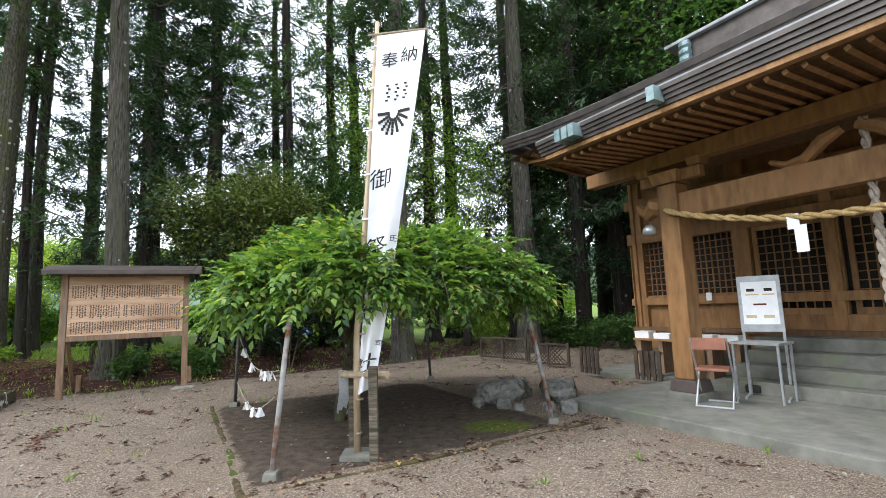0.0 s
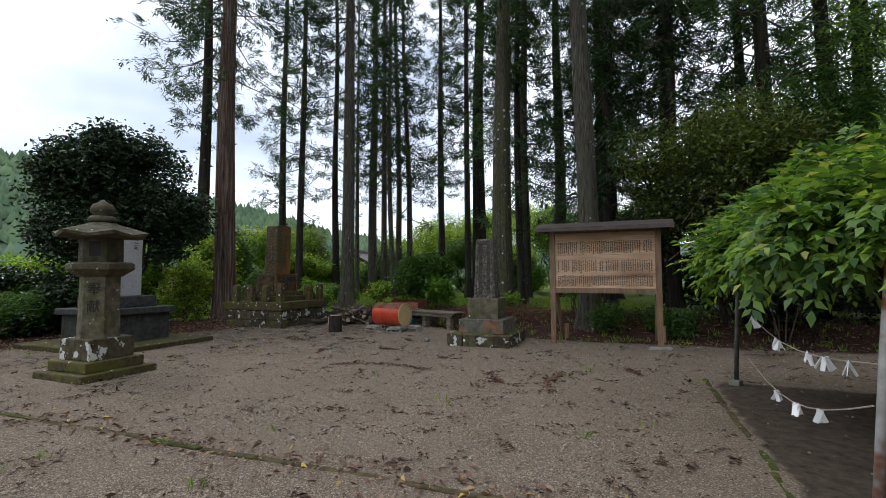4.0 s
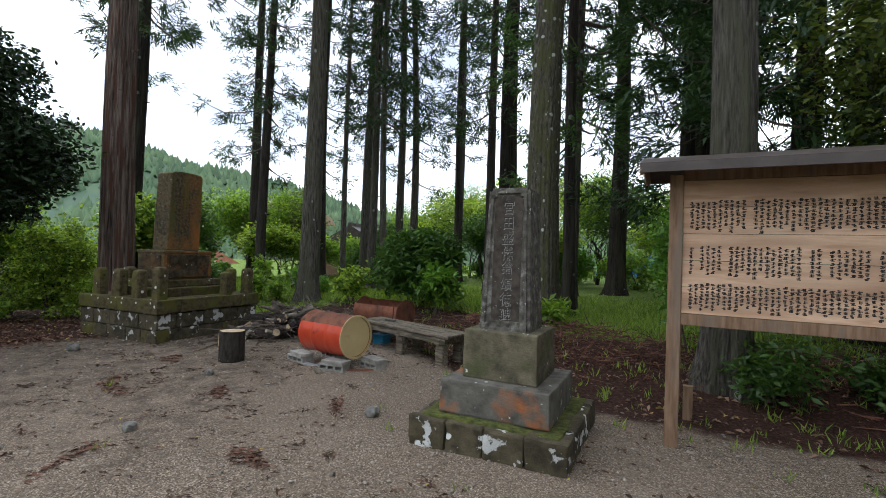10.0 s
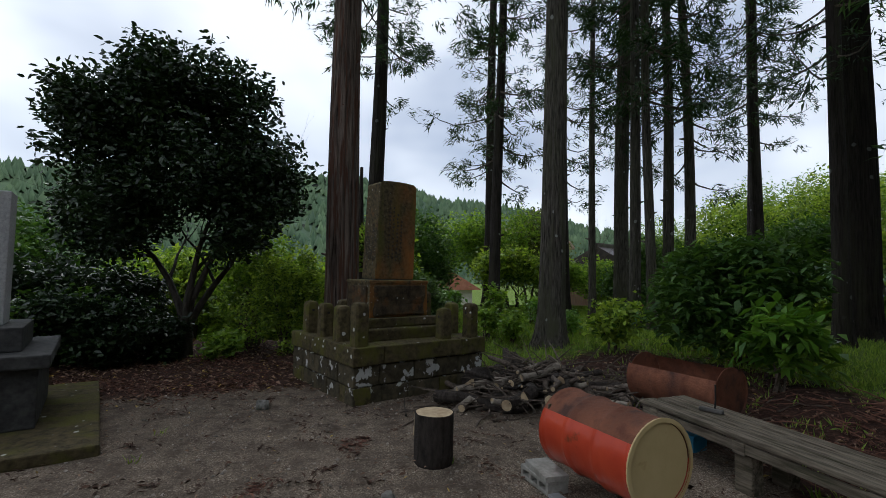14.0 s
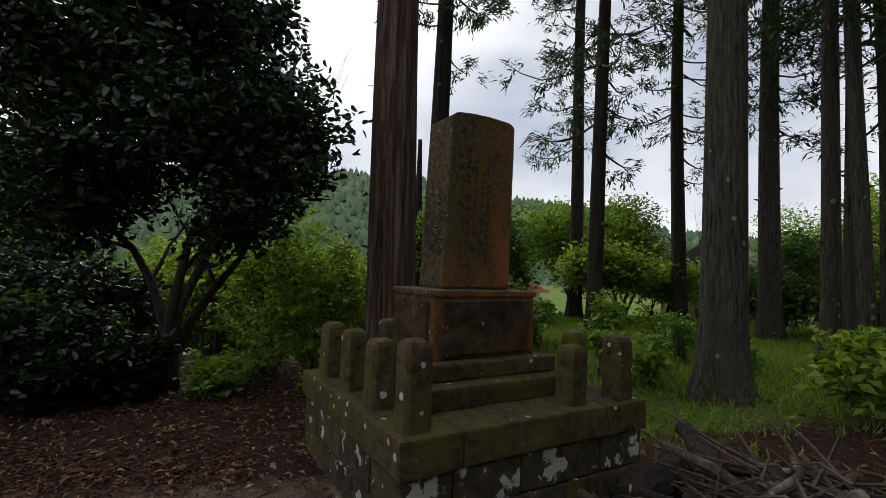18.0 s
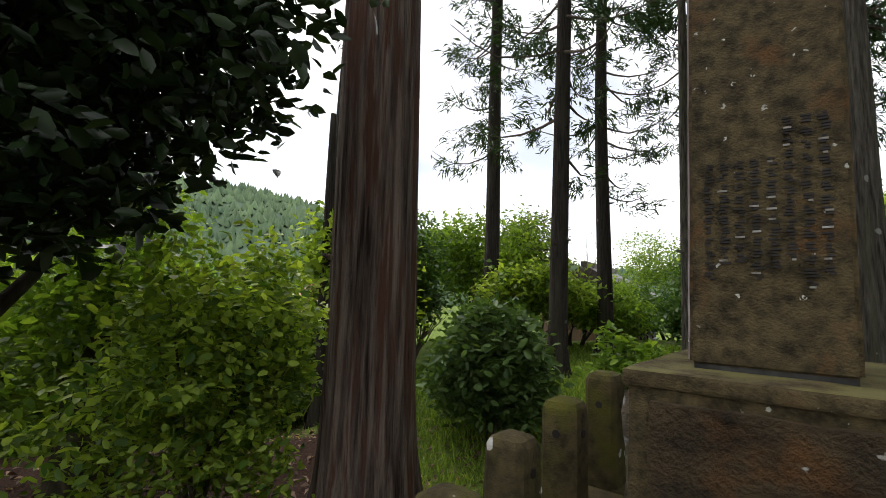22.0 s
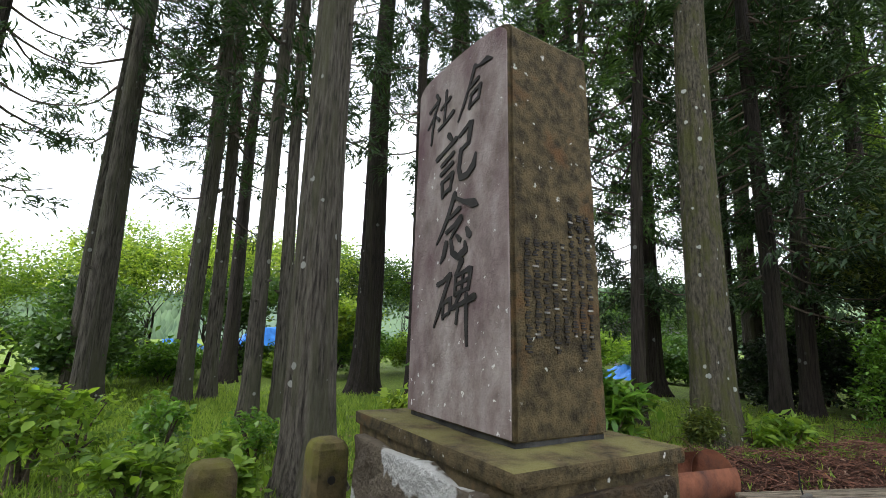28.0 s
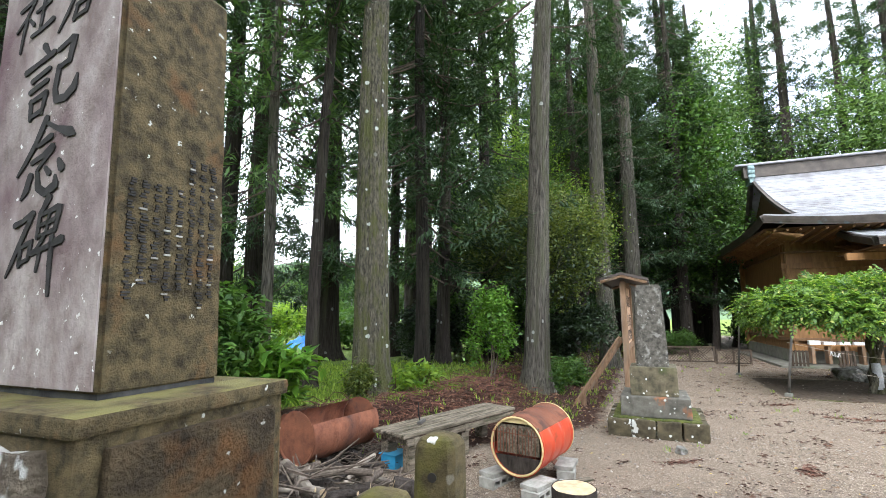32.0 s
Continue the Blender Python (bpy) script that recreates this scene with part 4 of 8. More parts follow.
for k, (x, y, c) in enumerate([(-0.6, 18.4, 3), (2.6, 17.6, 4), (-4.8, 19.6, 3), (7.8, 15.2, 4), (4.7, 16.3, 4), (-2.2, 21.0, 4)]):
    cedar(x, y, 0.27, c, M_BARK, (0, 0), 431 + k, 22.0)
for k, (x, y) in enumerate([(9.0, 16.2), (11.5, 21.5), (14.0, 12.0), (15.5, 17.5), (18.5, 10.5), (20.5, 15.5), (18.0, 24.0), (23.0, 10.0), (7.5, 22.5), (23.0, 21.0), (13.5, 26.5)]):
    cedar(x, y, 0.36, 4, M_BARK, (0, 0), 401 + k, 23.0)

# broken dead stem behind the red-barked cedar
snag = thing("dead_stem", (-22.7, 5.2, gz(-22.7, 5.2) - 0.05), 0, "dark dead trunk with a broken top", "tree")
tree_trunk(snag, 0.17, 4.9 - gz(-22.7, 5.2), M_BARK, (0.002, 0.0), 77, 1.4, 12, 14)

# dark camellia, west of the gravel
cam_t = thing("camellia_tree", (-17.75, 2.3, gz(-17.75, 2.3)), 0, "dark rounded camellia tree with dense glossy leaves", "tree")
limbs(cam_t, 5.0, 0.7, 4, 0.08, M_DARKTWIG, 61, "limb", 4, 0.42, 0.5)
part("trunk", tube(bmesh.new(), [(0, 0, -0.15), (0.02, 0.01, 0.2), (0.0, 0.0, 0.62)], [0.17, 0.125, 0.12], 12), M_DARKTWIG, cam_t, smooth=True)
lobes = [(0.0, -0.25, 5.0, 1.1), (-0.1, -1.6, 4.7, 1.0), (0.0, -0.7, 4.6, 1.1), (0.0, 0.55, 4.75, 1.05), (0.2, 1.3, 3.6, 1.05), (0.1, -1.45, 3.6, 1.15), (0.7, 0.1, 3.3, 1.35), (-0.7, 0.1, 3.5, 1.4), (0.35, 1.75, 2.95, 0.65), (0.3, -1.5, 2.5, 0.9), (0.9, -0.8, 2.5, 0.9), (-0.4, 0.9, 2.6, 0.8), (0.75, -1.6, 4.5, 0.85), (0.2, -0.55, 5.35, 0.7), (0.5, 0.9, 2.25, 0.55)]
cam_pts = np.concatenate([blob_points(int(320 * q[3] ** 1.5), q[3] * 1.15, q[3] * 1.15, q[3] * 1.15, 0, 600 + k, 0.3, 0.3) * 0.92 + [q[0] * 0.9, q[1] * 0.96, q[2] * 1.0] for k, q in enumerate(lobes)])
foliage("crown", cam_pts, 9, 0.12, M_CAMELLIA, cam_t, 0.5, 0.12, 0.35, 61, cup=True)
bush("shrub", -18.35, 3.95, 0.95, 0.9, 2.25, 1450, 0.071, M_LEAF_YOUNG, "light green shrub with small young leaves", 71, 7, 0.55, 9, 1.0, "shrubs along the western edge", spread=0.09)
for k, (x, y, r0, h) in enumerate([(-18.7, 0.7, 1.1, 1.7), (-17.8, 0.5, 0.9, 1.4), (-18.0, -0.6, 1.3, 2.0), (-17.2, -1.6, 1.2, 1.6)]):
    bush("shrub", x, y, r0, r0, h, 1000, 0.11, (M_CAMELLIA, M_LEAF_DARK)[k % 2], "dark glossy evergreen shrub below the camellia", 640 + k, 8, 0.5, 5, h * 0.5, "shrubs along the western edge")
for k, (x, y, r0, h) in enumerate([(-17.0, 1.35, 0.75, 1.15), (-16.9, 0.4, 0.9, 1.3), (-17.35, 2.05, 0.4, 0.8)]):
    bush("shrub", x, y, r0, r0, h, 900, 0.1, M_CAMELLIA, "dark glossy evergreen shrub beside the camellia's trunk", 650 + k, 8, 0.5, 5, h * 0.48, "shrubs along the western edge")
bush("shrub", -19.6, 2.9, 1.3, 1.2, 2.4, 900, 0.09, M_LEAF, "loose green shrub on the western slope", 72, 7, 0.5, 7, 1.2, "shrubs along the western edge", dz=0.4)
bush("shrub", -17.4, 1.0, 1.0, 0.9, 1.25, 700, 0.085, M_LEAF_DARK, "low dark evergreen shrub", 73, 7, 0.5, 5, 0.6, "shrubs along the western edge")
bush("shrub", -16.6, -0.6, 1.5, 1.2, 1.3, 758, 0.07, M_LEAF_DARK, "low dark evergreen shrub", 74, 7, 0.5, 5, 0.6, "shrubs along the western edge")
bush("shrub", -17.6, 3.0, 0.55, 0.5, 0.55, 206, 0.1, M_LEAF, "low broad-leaved green plant", 75, 6, 0.55, 4, 0.25, "shrubs along the western edge")
bush("shrub", -15.3, -1.6, 1.3, 1.2, 2.1, 690, 0.07, M_LEAF, "green flowering shrub behind the stone lantern", 76, 7, 0.5, 6, 1.1, "shrubs along the western edge")
bush("shrub", -13.6, -2.2, 1.3, 1.2, 2.3, 690, 0.075, M_LEAF, "green flowering shrub behind the stone lantern", 77, 7, 0.5, 6, 1.2, "shrubs along the western edge")
bush("shrub", -11.5, -3.2, 1.5, 1.2, 2.0, 690, 0.075, M_LEAF_YOUNG, "light green shrub by the court's edge", 78, 7, 0.5, 6, 1.1, "shrubs along the western edge")
for k, (x, y, z) in enumerate([(-13.2, -1.35, 1.75), (-13.7, -1.4, 1.2), (-13.0, -1.7, 1.35), (-14.4, -1.0, 1.5), (-14.9, -0.9, 1.1)]):
    fl = thing("red_flower", (x, y, z), k * 50, "red flower blooming on the green shrub", "flower", "red flowers")
    bm = bmesh.new()
    for q in range(7):
        a = q * 0.9
        lathe(bm, [(0.012, 0), (0.04, 0.02), (0.03, 0.05), (0.01, 0.06)], 6, pose(0.035 * math.cos(a), 0.035 * math.sin(a), 0, 25 * math.cos(a), 25 * math.sin(a), 0))
    part("petals", bm, M_FLOWER, fl, smooth=True)
    bm = bmesh.new()
    tube(bm, [(0, 0, 0.01), (0.02, -0.05, -0.15), (0.05, -0.2, -0.4)], 0.006, 5)
    part("stalk", bm, M_TWIG, fl)
for k, (x, y, r0, h) in enumerate([(-25, 2.5, 2.2, 4.2), (-23.5, 5.6, 1.5, 3.6), (-26, 7.5, 1.8, 4.2), (-24.5, -1.5, 2.4, 4.4), (-29, 4.0, 2.6, 5.0), (-22.6, 0.5, 1.5, 3.0), (-21.5, -4.0, 2.2, 3.8), (-28, 10.5, 2.0, 4.4), (-30.5, 8, 2.2, 4.6), (-18.5, -5.5, 2.2, 3.6)]):
    broadleaf("small_tree", x, y, h, r0, r0, h * 0.8, 900, 0.18, (M_LEAF, M_LEAF_YOUNG, M_LEAF_DARK, M_LEAF)[k % 4], "light green deciduous tree on the slope below the shrine", 90 + k, 8, 0.06, M_TWIG, 0.5, 3, h * 0.58, 0.2)
bush("shrub", -19.45, 6.68, 0.78, 0.78, 1.75, 1500, 0.1, M_FOREST, "round glossy-leaved evergreen shrub on the grass", 81, 8, 0.5, 5, 0.85, "shrubs on the grass", spread=0.09, dz=-0.15)
for k, (x, y, r0, h, s) in enumerate([(-19.6, 8.7, 0.55, 0.95, 0.14), (-18.9, 9.6, 0.5, 0.7, 0.1), (-19.9, 9.7, 0.6, 0.75, 0.1), (-20.6, 7.6, 0.5, 0.9, 0.13), (-18.3, 8.2, 0.35, 0.75, 0.12), (-18.0, 9.9, 0.4, 0.6, 0.09), (-17.75, 8.6, 0.3, 0.7, 0.12)]):
    bush("hydrangea", x, y, r0 * 0.9, r0 * 0.9, h, 80, s * 0.78, M_GLOSS_LEAF if k % 2 else M_LEAF, "leafy hydrangea bush with broad toothed leaves", 110 + k, 7, 0.62, 8, h * 0.6, "hydrangeas on the grass", "shrub", 0.5, 0.07, 0.7)
bush("fatsia", -14.75, 11.25, 1.5, 1.05, 1.95, 1500, 0.15, M_LEAF_DARK, "large dark-leaved shrub behind the log bench", 121, 7, 0.42, 8, 1.0, "", "shrub", 0.4, 0.12, 0.65)
bush("fatsia", -13.62, 10.8, 0.5, 0.5, 0.95, 120, 0.23, M_GLOSS_LEAF, "fresh green fatsia with large pointed leaves beside the rusty drum", 620, 6, 0.36, 6, 0.6, "", "shrub", 0.5, 0.12, 0.75)
bush("shrub", -16.1, 9.9, 0.4, 0.4, 0.85, 260, 0.12, M_LEAF_YOUNG, "light green leafy shrub behind the fenced pedestal", 621, 7, 0.5, 5, 0.5, "shrubs on the grass")
bush("shrub", -4.3, 12.5, 1.3, 1.1, 2.5, 900, 0.1, M_CAMELLIA, "dark evergreen shrub behind the notice board", 622, 8, 0.45, 6, 1.25, "undergrowth of the grove")
bush("shrub", -6.2, 11.6, 0.9, 0.5, 0.7, 420, 0.09, M_LEAF_DARK, "low dark plants behind the notice board", 623, 8, 0.45, 5, 0.3, "undergrowth of the grove")
for k, (x, y, r0, h) in enumerate([(-6.0, 14.7, 1.4, 2.0), (-4.5, 14.4, 1.4, 2.3), (-7.3, 16.2, 1.3, 1.8), (-5.4, 17.0, 1.6, 2.4), (-3.0, 15.2, 1.3, 1.9)]):
    bush("shrub", x, y, r0, r0 * 0.9, h, 700, 0.12, (M_CAMELLIA, M_LEAF_DARK)[k % 2], "dark evergreen undergrowth behind the notice board", 660 + k, 7, 0.45, 5, h * 0.5, "undergrowth of the grove")
for k, (x, y, r0, h) in enumerate([(-24.3, 15.4, 1.5, 2.9), (-26.6, 14.4, 1.4, 2.2), (-23.0, 16.9, 1.2, 1.0), (-24.6, 18.6, 1.4, 1.1), (-22.2, 20.2, 1.4, 1.0), (-20.3, 19.4, 1.1, 1.0), (-18.6, 21.4, 1.4, 1.7), (-16.4, 22.8, 1.5, 1.8), (-28.6, 16.6, 1.6, 2.2), (-27.2, 19.8, 1.7, 2.6), (-13.5, 24.0, 1.5, 1.8), (-21.0, 23.5, 1.8, 1.2)]):
    bush("shrub", x, y, r0, r0, h, 700, 0.13, (M_LEAF_DARK, M_LEAF, M_GLOSS_LEAF, M_LEAF)[k % 4], "dense green shrub at the far edge of the grove", 680 + k, 7, 0.5, 5, h * 0.5, "shrubs beyond the grove", spread=0.14)
for k, (x, y, r0, h) in enumerate([(-27.5, 23.5, 2.1, 6.2), (-24.0, 22.0, 1.9, 5.2), (-30.5, 20.5, 2.2, 5.0), (-20.0, 25.0, 2.0, 5.4), (-16.8, 26.0, 2.0, 5.0), (-23.5, 27.5, 2.4, 6.5), (-31.5, 26.0, 2.4, 6.0)]):
    broadleaf("orchard_tree", x, y, h, r0, r0, h * 0.6, 900, 0.13, (M_LEAF, M_LEAF_YOUNG)[k % 2], "airy light green tree beyond the grove", 700 + k, 8, 0.08, M_BARK, 0.5, 2, h * 0.68, 0.2)
broadleaf("small_tree", -28.9, 12.4, 4.4, 2.1, 2.0, 3.4, 1200, 0.15, M_OLIVE, "dark olive-leaved tree below the grove", 624, 8, 0.07, M_TWIG, 0.4, 3, 2.5, 0.2)
bush("fern_clump", -12.02, 11.4, 0.32, 0.3, 0.62, 240, 0.09, M_OLIVE, "clump of yellowish ferny leaves at the mossy cedar's foot", 122, 6, 0.3, 5, 0.35, "", "plant", 0.4, 0.08, 0.7)
bush("fern_clump", -10.9, 11.2, 0.5, 0.4, 0.5, 100, 0.16, M_LEAF, "low green plants at the foot of the mossy cedar", 123, 6, 0.35, 5, 0.25, "", "plant", 0.4, 0.08, 0.6)
bush("shrub", -8.72, 11.56, 0.5, 0.46, 2.3, 420, 0.09, M_GLOSS_LEAF, "upright leafy evergreen beside the cedar", 124, 7, 0.45, 5, 1.05, "undergrowth of the grove")
bush("shrub", -7.4, 11.0, 0.45, 0.4, 0.9, 184, 0.09, M_LEAF_DARK, "low dark ferny shrub at the cedar's foot", 125, 7, 0.4, 5, 0.4, "undergrowth of the grove")
broadleaf("evergreen_tree", -5.4, 13.1, 6.0, 2.4, 2.2, 4.3, 3300, 0.11, M_OLIVE, "spreading evergreen tree with yellowish new leaves", 126, 8, 0.1, M_BARK, 0.45, 2, 3.7, 0.16, 0, 0.35)
# near-black leaves put the shade within the olive crown into colour
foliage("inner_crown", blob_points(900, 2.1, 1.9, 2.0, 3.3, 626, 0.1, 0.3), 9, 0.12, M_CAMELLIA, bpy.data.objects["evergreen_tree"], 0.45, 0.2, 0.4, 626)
broadleaf("evergreen_tree", -4.2, 15.6, 6.2, 2.0, 2.0, 4.2, 1500, 0.12, M_LEAF_DARK, "dark evergreen tree deeper in the grove", 127, 8, 0.1, M_BARK, 0.45, 2, 4.2, 0.2, 0, 0.45)
broadleaf("maple_tree", 0.6, 16.5, 9.5, 2.6, 2.6, 5.0, 900, 0.1, M_LEAF, "tall deciduous tree with dark crooked limbs", 128, 7, 0.16, M_BARK, 0.55, 1, 6.0, 0.22, 0, 0.5)
broadleaf("maple_tree", -2.6, 17.5, 12.0, 3.0, 3.0, 6.5, 1000, 0.11, M_LEAF, "tall deciduous tree with dark crooked limbs", 129, 7, 0.16, M_BARK, 0.55, 1, 7.5, 0.24, 0, 0.5)
bush("shrub", 4.0, 15.6, 1.4, 1.2, 1.2, 459, 0.1, M_LEAF_DARK, "dark undergrowth shrub behind the court", 131, 7, 0.45, 5, 0.6, "undergrowth of the grove")
bush("shrub", 1.0, 17.2, 1.5, 1.2, 1.4, 459, 0.1, M_LEAF, "green undergrowth shrub behind the court", 132, 7, 0.45, 5, 0.7, "undergrowth of the grove")
bush("shrub", 5.5, 14.6, 1.2, 1.0, 1.3, 413, 0.1, M_LEAF_DARK, "dark undergrowth shrub beside the shrine", 133, 7, 0.45, 5, 0.6, "undergrowth of the grove")
for k, (x, y, r0, h) in enumerate([(-24.5, 24, 2.6, 5.6), (-21.5, 27, 2.6, 6.2), (-18.5, 24.5, 2.4, 5.2), (-15.0, 26.5, 2.4, 5.6), (-27.5, 21.0, 2.6, 5.0), (-11.5, 29, 2.6, 5.5), (-22.0, 19.5, 1.7, 3.4), (-27, 28.5, 3.0, 7.0), (-19.5, 20.5, 1.6, 2.8), (-25.5, 12.2, 1.2, 1.7), (-23.4, 14.2, 1.0, 1.5), (-14.2, 21.5, 1.6, 2.6), (-24.6, 10.4, 1.3, 2.2)]):
    broadleaf("orchard_tree", x, y, h, r0, r0, h * 0.62, 760, 0.17, (M_LEAF_YOUNG, M_LEAF, M_LEAF_DARK, M_LEAF_YOUNG)[k % 4], "bright green deciduous tree in the open beyond the grove", 140 + k, 7, 0.08, M_BARK, 0.5, 2, h * 0.7, 0.22)
for k, (x, y, r0, h) in enumerate([(8, 36, 4, 8), (0, 38, 4.5, 7), (-7, 40, 4.5, 6.5), (15, 29, 4.5, 12), (22, 26, 4.5, 13), (24, 16, 4.5, 13), (24, 6, 4.5, 13), (22, -6, 4.5, 12), (3, 35, 3.5, 6), (9, 14.5, 3.2, 14), (13, 19, 4.2, 17), (18, 17, 4.5, 18), (17, 12.5, 4, 16), (10.5, 24, 4, 17), (5.5, 23.5, 3.2, 13), (8.0, 19.0, 3.8, 20), (12.5, 15.0, 3.8, 19), (6.0, 20.5, 3.4, 18), (14.5, 9.5, 4.0, 18)]):
    broadleaf("forest_tree", x, y, h, r0, r0, h * 0.85, 1700, 0.22, (M_FOREST, M_LEAF_DARK)[k % 2], "tall leafy tree of the wood behind the shrine", 470 + k, 7, 0.2, M_BARK, 0.5, 1, h * 0.55, 0.4)
for k, (x, y, r0, h) in enumerate([(14, 32, 3.0, 3.0), (6, 30, 3, 2.6), (-2, 33, 3, 2.8), (18, 26, 3, 3), (9.5, 23.5, 2.4, 2.2), (-7, 31, 3, 2.4), (13.5, 14.5, 2.0, 1.8), (2.8, 22.5, 2.0, 1.7), (-5.5, 25.5, 2.0, 1.6)]):
    bush("undergrowth", x, y, r0, r0, h, 700, 0.2, (M_LEAF_DARK, M_LEAF)[k % 2], "thick green undergrowth at the back of the wood", 190 + k, 7, 0.5, 4, h * 0.5, "undergrowth of the grove", spread=0.2)

r1 = np.random.default_rng(41)
for k in range(22):
    x, y = -20.3 - r1.uniform(0, 6.5), -3.5 + k * 0.47
    if y > 4.4:
        x -= 2.4
    s0 = r1.uniform(0.8, 1.35)
    bush("shrub", x, y, s0, s0, s0 * r1.uniform(1.2, 1.9), 480, 0.12, (M_LEAF, M_LEAF_YOUNG, M_LEAF_DARK)[k % 3], "leafy green shrub on the western slope", 210 + k, 7, 0.5, 5, s0 * 0.85, "shrubs along the western edge", spread=0.13)

bare = thing("bare_tree", (-29.5, 15.5, gz(-29.5, 15.5)), 0, "leafless grey tree in the open beyond the grove", "tree")
limbs(bare, 5.5, 0.45, 5, 0.07, M_TWIG, 15, "trunk", 1, 0.4)

# ---- far hills ----
def make_hills():
    prof = [(-180, 5), (-120, 6), (-60, 8), (-20, 7), (10, 5.0), (35, 3.6), (48, 3.9), (58, 4.6), (66, 6.0), (75, 8.6), (84, 9.6), (92, 11.2), (104, 11.6), (115, 10.2), (130, 9.5), (150, 7), (180, 5)]
    yaw = np.radians(np.arange(-180, 180.01, 0.75))
    top = np.interp(np.degrees(yaw), [p[0] for p in prof], [p[1] for p in prof])
    rows = 26
    verts = []
    tips = []
    for j in range(rows):
        t = j / (rows - 1)
        d = 130 + 260 * t
        for i, a in enumerate(yaw):
            q = Vector((math.cos(a) * 6 * (1 + t), math.sin(a) * 6 * (1 + t), t * 3))
            bump = noise.noise(q) * 0.12 + noise.noise(q * 2.7) * 0.06
            h = math.tan(radians(top[i])) * 390 * (sm(0, 1, t) * 0.9 + 0.1 * t) * (1 + bump * (1 - 0.6 * t)) + noise.noise(q * 9) * 1.8
            verts.append((-12 - math.sin(a) * d, 6 + math.cos(a) * d, h - 5))
    n = len(yaw)
    i = np.arange(rows * n).reshape(rows, n)
    faces = np.stack([i[:-1, 1:], i[:-1, :-1], i[1:, :-1], i[1:, 1:]], -1).reshape(-1, 4)
    ob = mesh_np("backdrop_hills", verts, faces, M_HILL, smooth=True)
    tagged(ob, "wooded green hills across the valley", "hills", kind="structure")
    r = np.random.default_rng(3)
    V3 = np.array(verts).reshape(rows, n, 3)
    pv, pf = [], []
    for k in range(5200):
        a = r.uniform(28, 135)
        c = (a + 180) / 0.75
        t = r.uniform(0.05, 1) ** 0.8 * (rows - 1.001)
        j, i0 = int(t), int(c)
        p = V3[j, i0] * (1 - t + j) + V3[j + 1, i0] * (t - j)
        p = p + (V3[j, i0 + 1] - V3[j, i0]) * (c - i0)
        h, w = r.uniform(4, 9), r.uniform(1.6, 3.2)
        b = len(pv)
        for m in range(5):
            g = 6.28 * m / 5 + k
            pv.append((p[0] + w * math.cos(g), p[1] + w * math.sin(g), p[2] - 1 + 0.25 * h * (m % 2)))
        pv.append((p[0], p[1], p[2] + h * 0.8))
        pf += [(b + m, b + (m + 1) % 5, b + 5) for m in range(5)]
    ob = mesh_np("far_conifers", pv, pf, M_FARTREE)
    tagged(ob, "conifer plantation on the far hills", "trees", kind="stuff")


make_hills()


def cut_bank():
    bm = bmesh.new()
    bmesh.ops.create_icosphere(bm, subdivisions=4, radius=1.0)
    for v in bm.verts:
        v.co *= 1 + 0.3 * noise.noise(v.co * 1.7) + 0.1 * noise.noise(v.co * 6)
        v.co = Vector((v.co.x * 3.5, v.co.y * 13, v.co.z * 3.4))
    ob = part("cut_bank", bm, M_EARTH)
    ob.matrix_world = pose(-127, 41.0, 10.0, 0, 0, 12)
    tagged(ob, "bare brown earth bank on the far hillside", "bank", kind="structure")


cut_bank()


def stand(name, loc, rz, label, category, group=""):
    return thing(name, loc, rz, label, category, group)


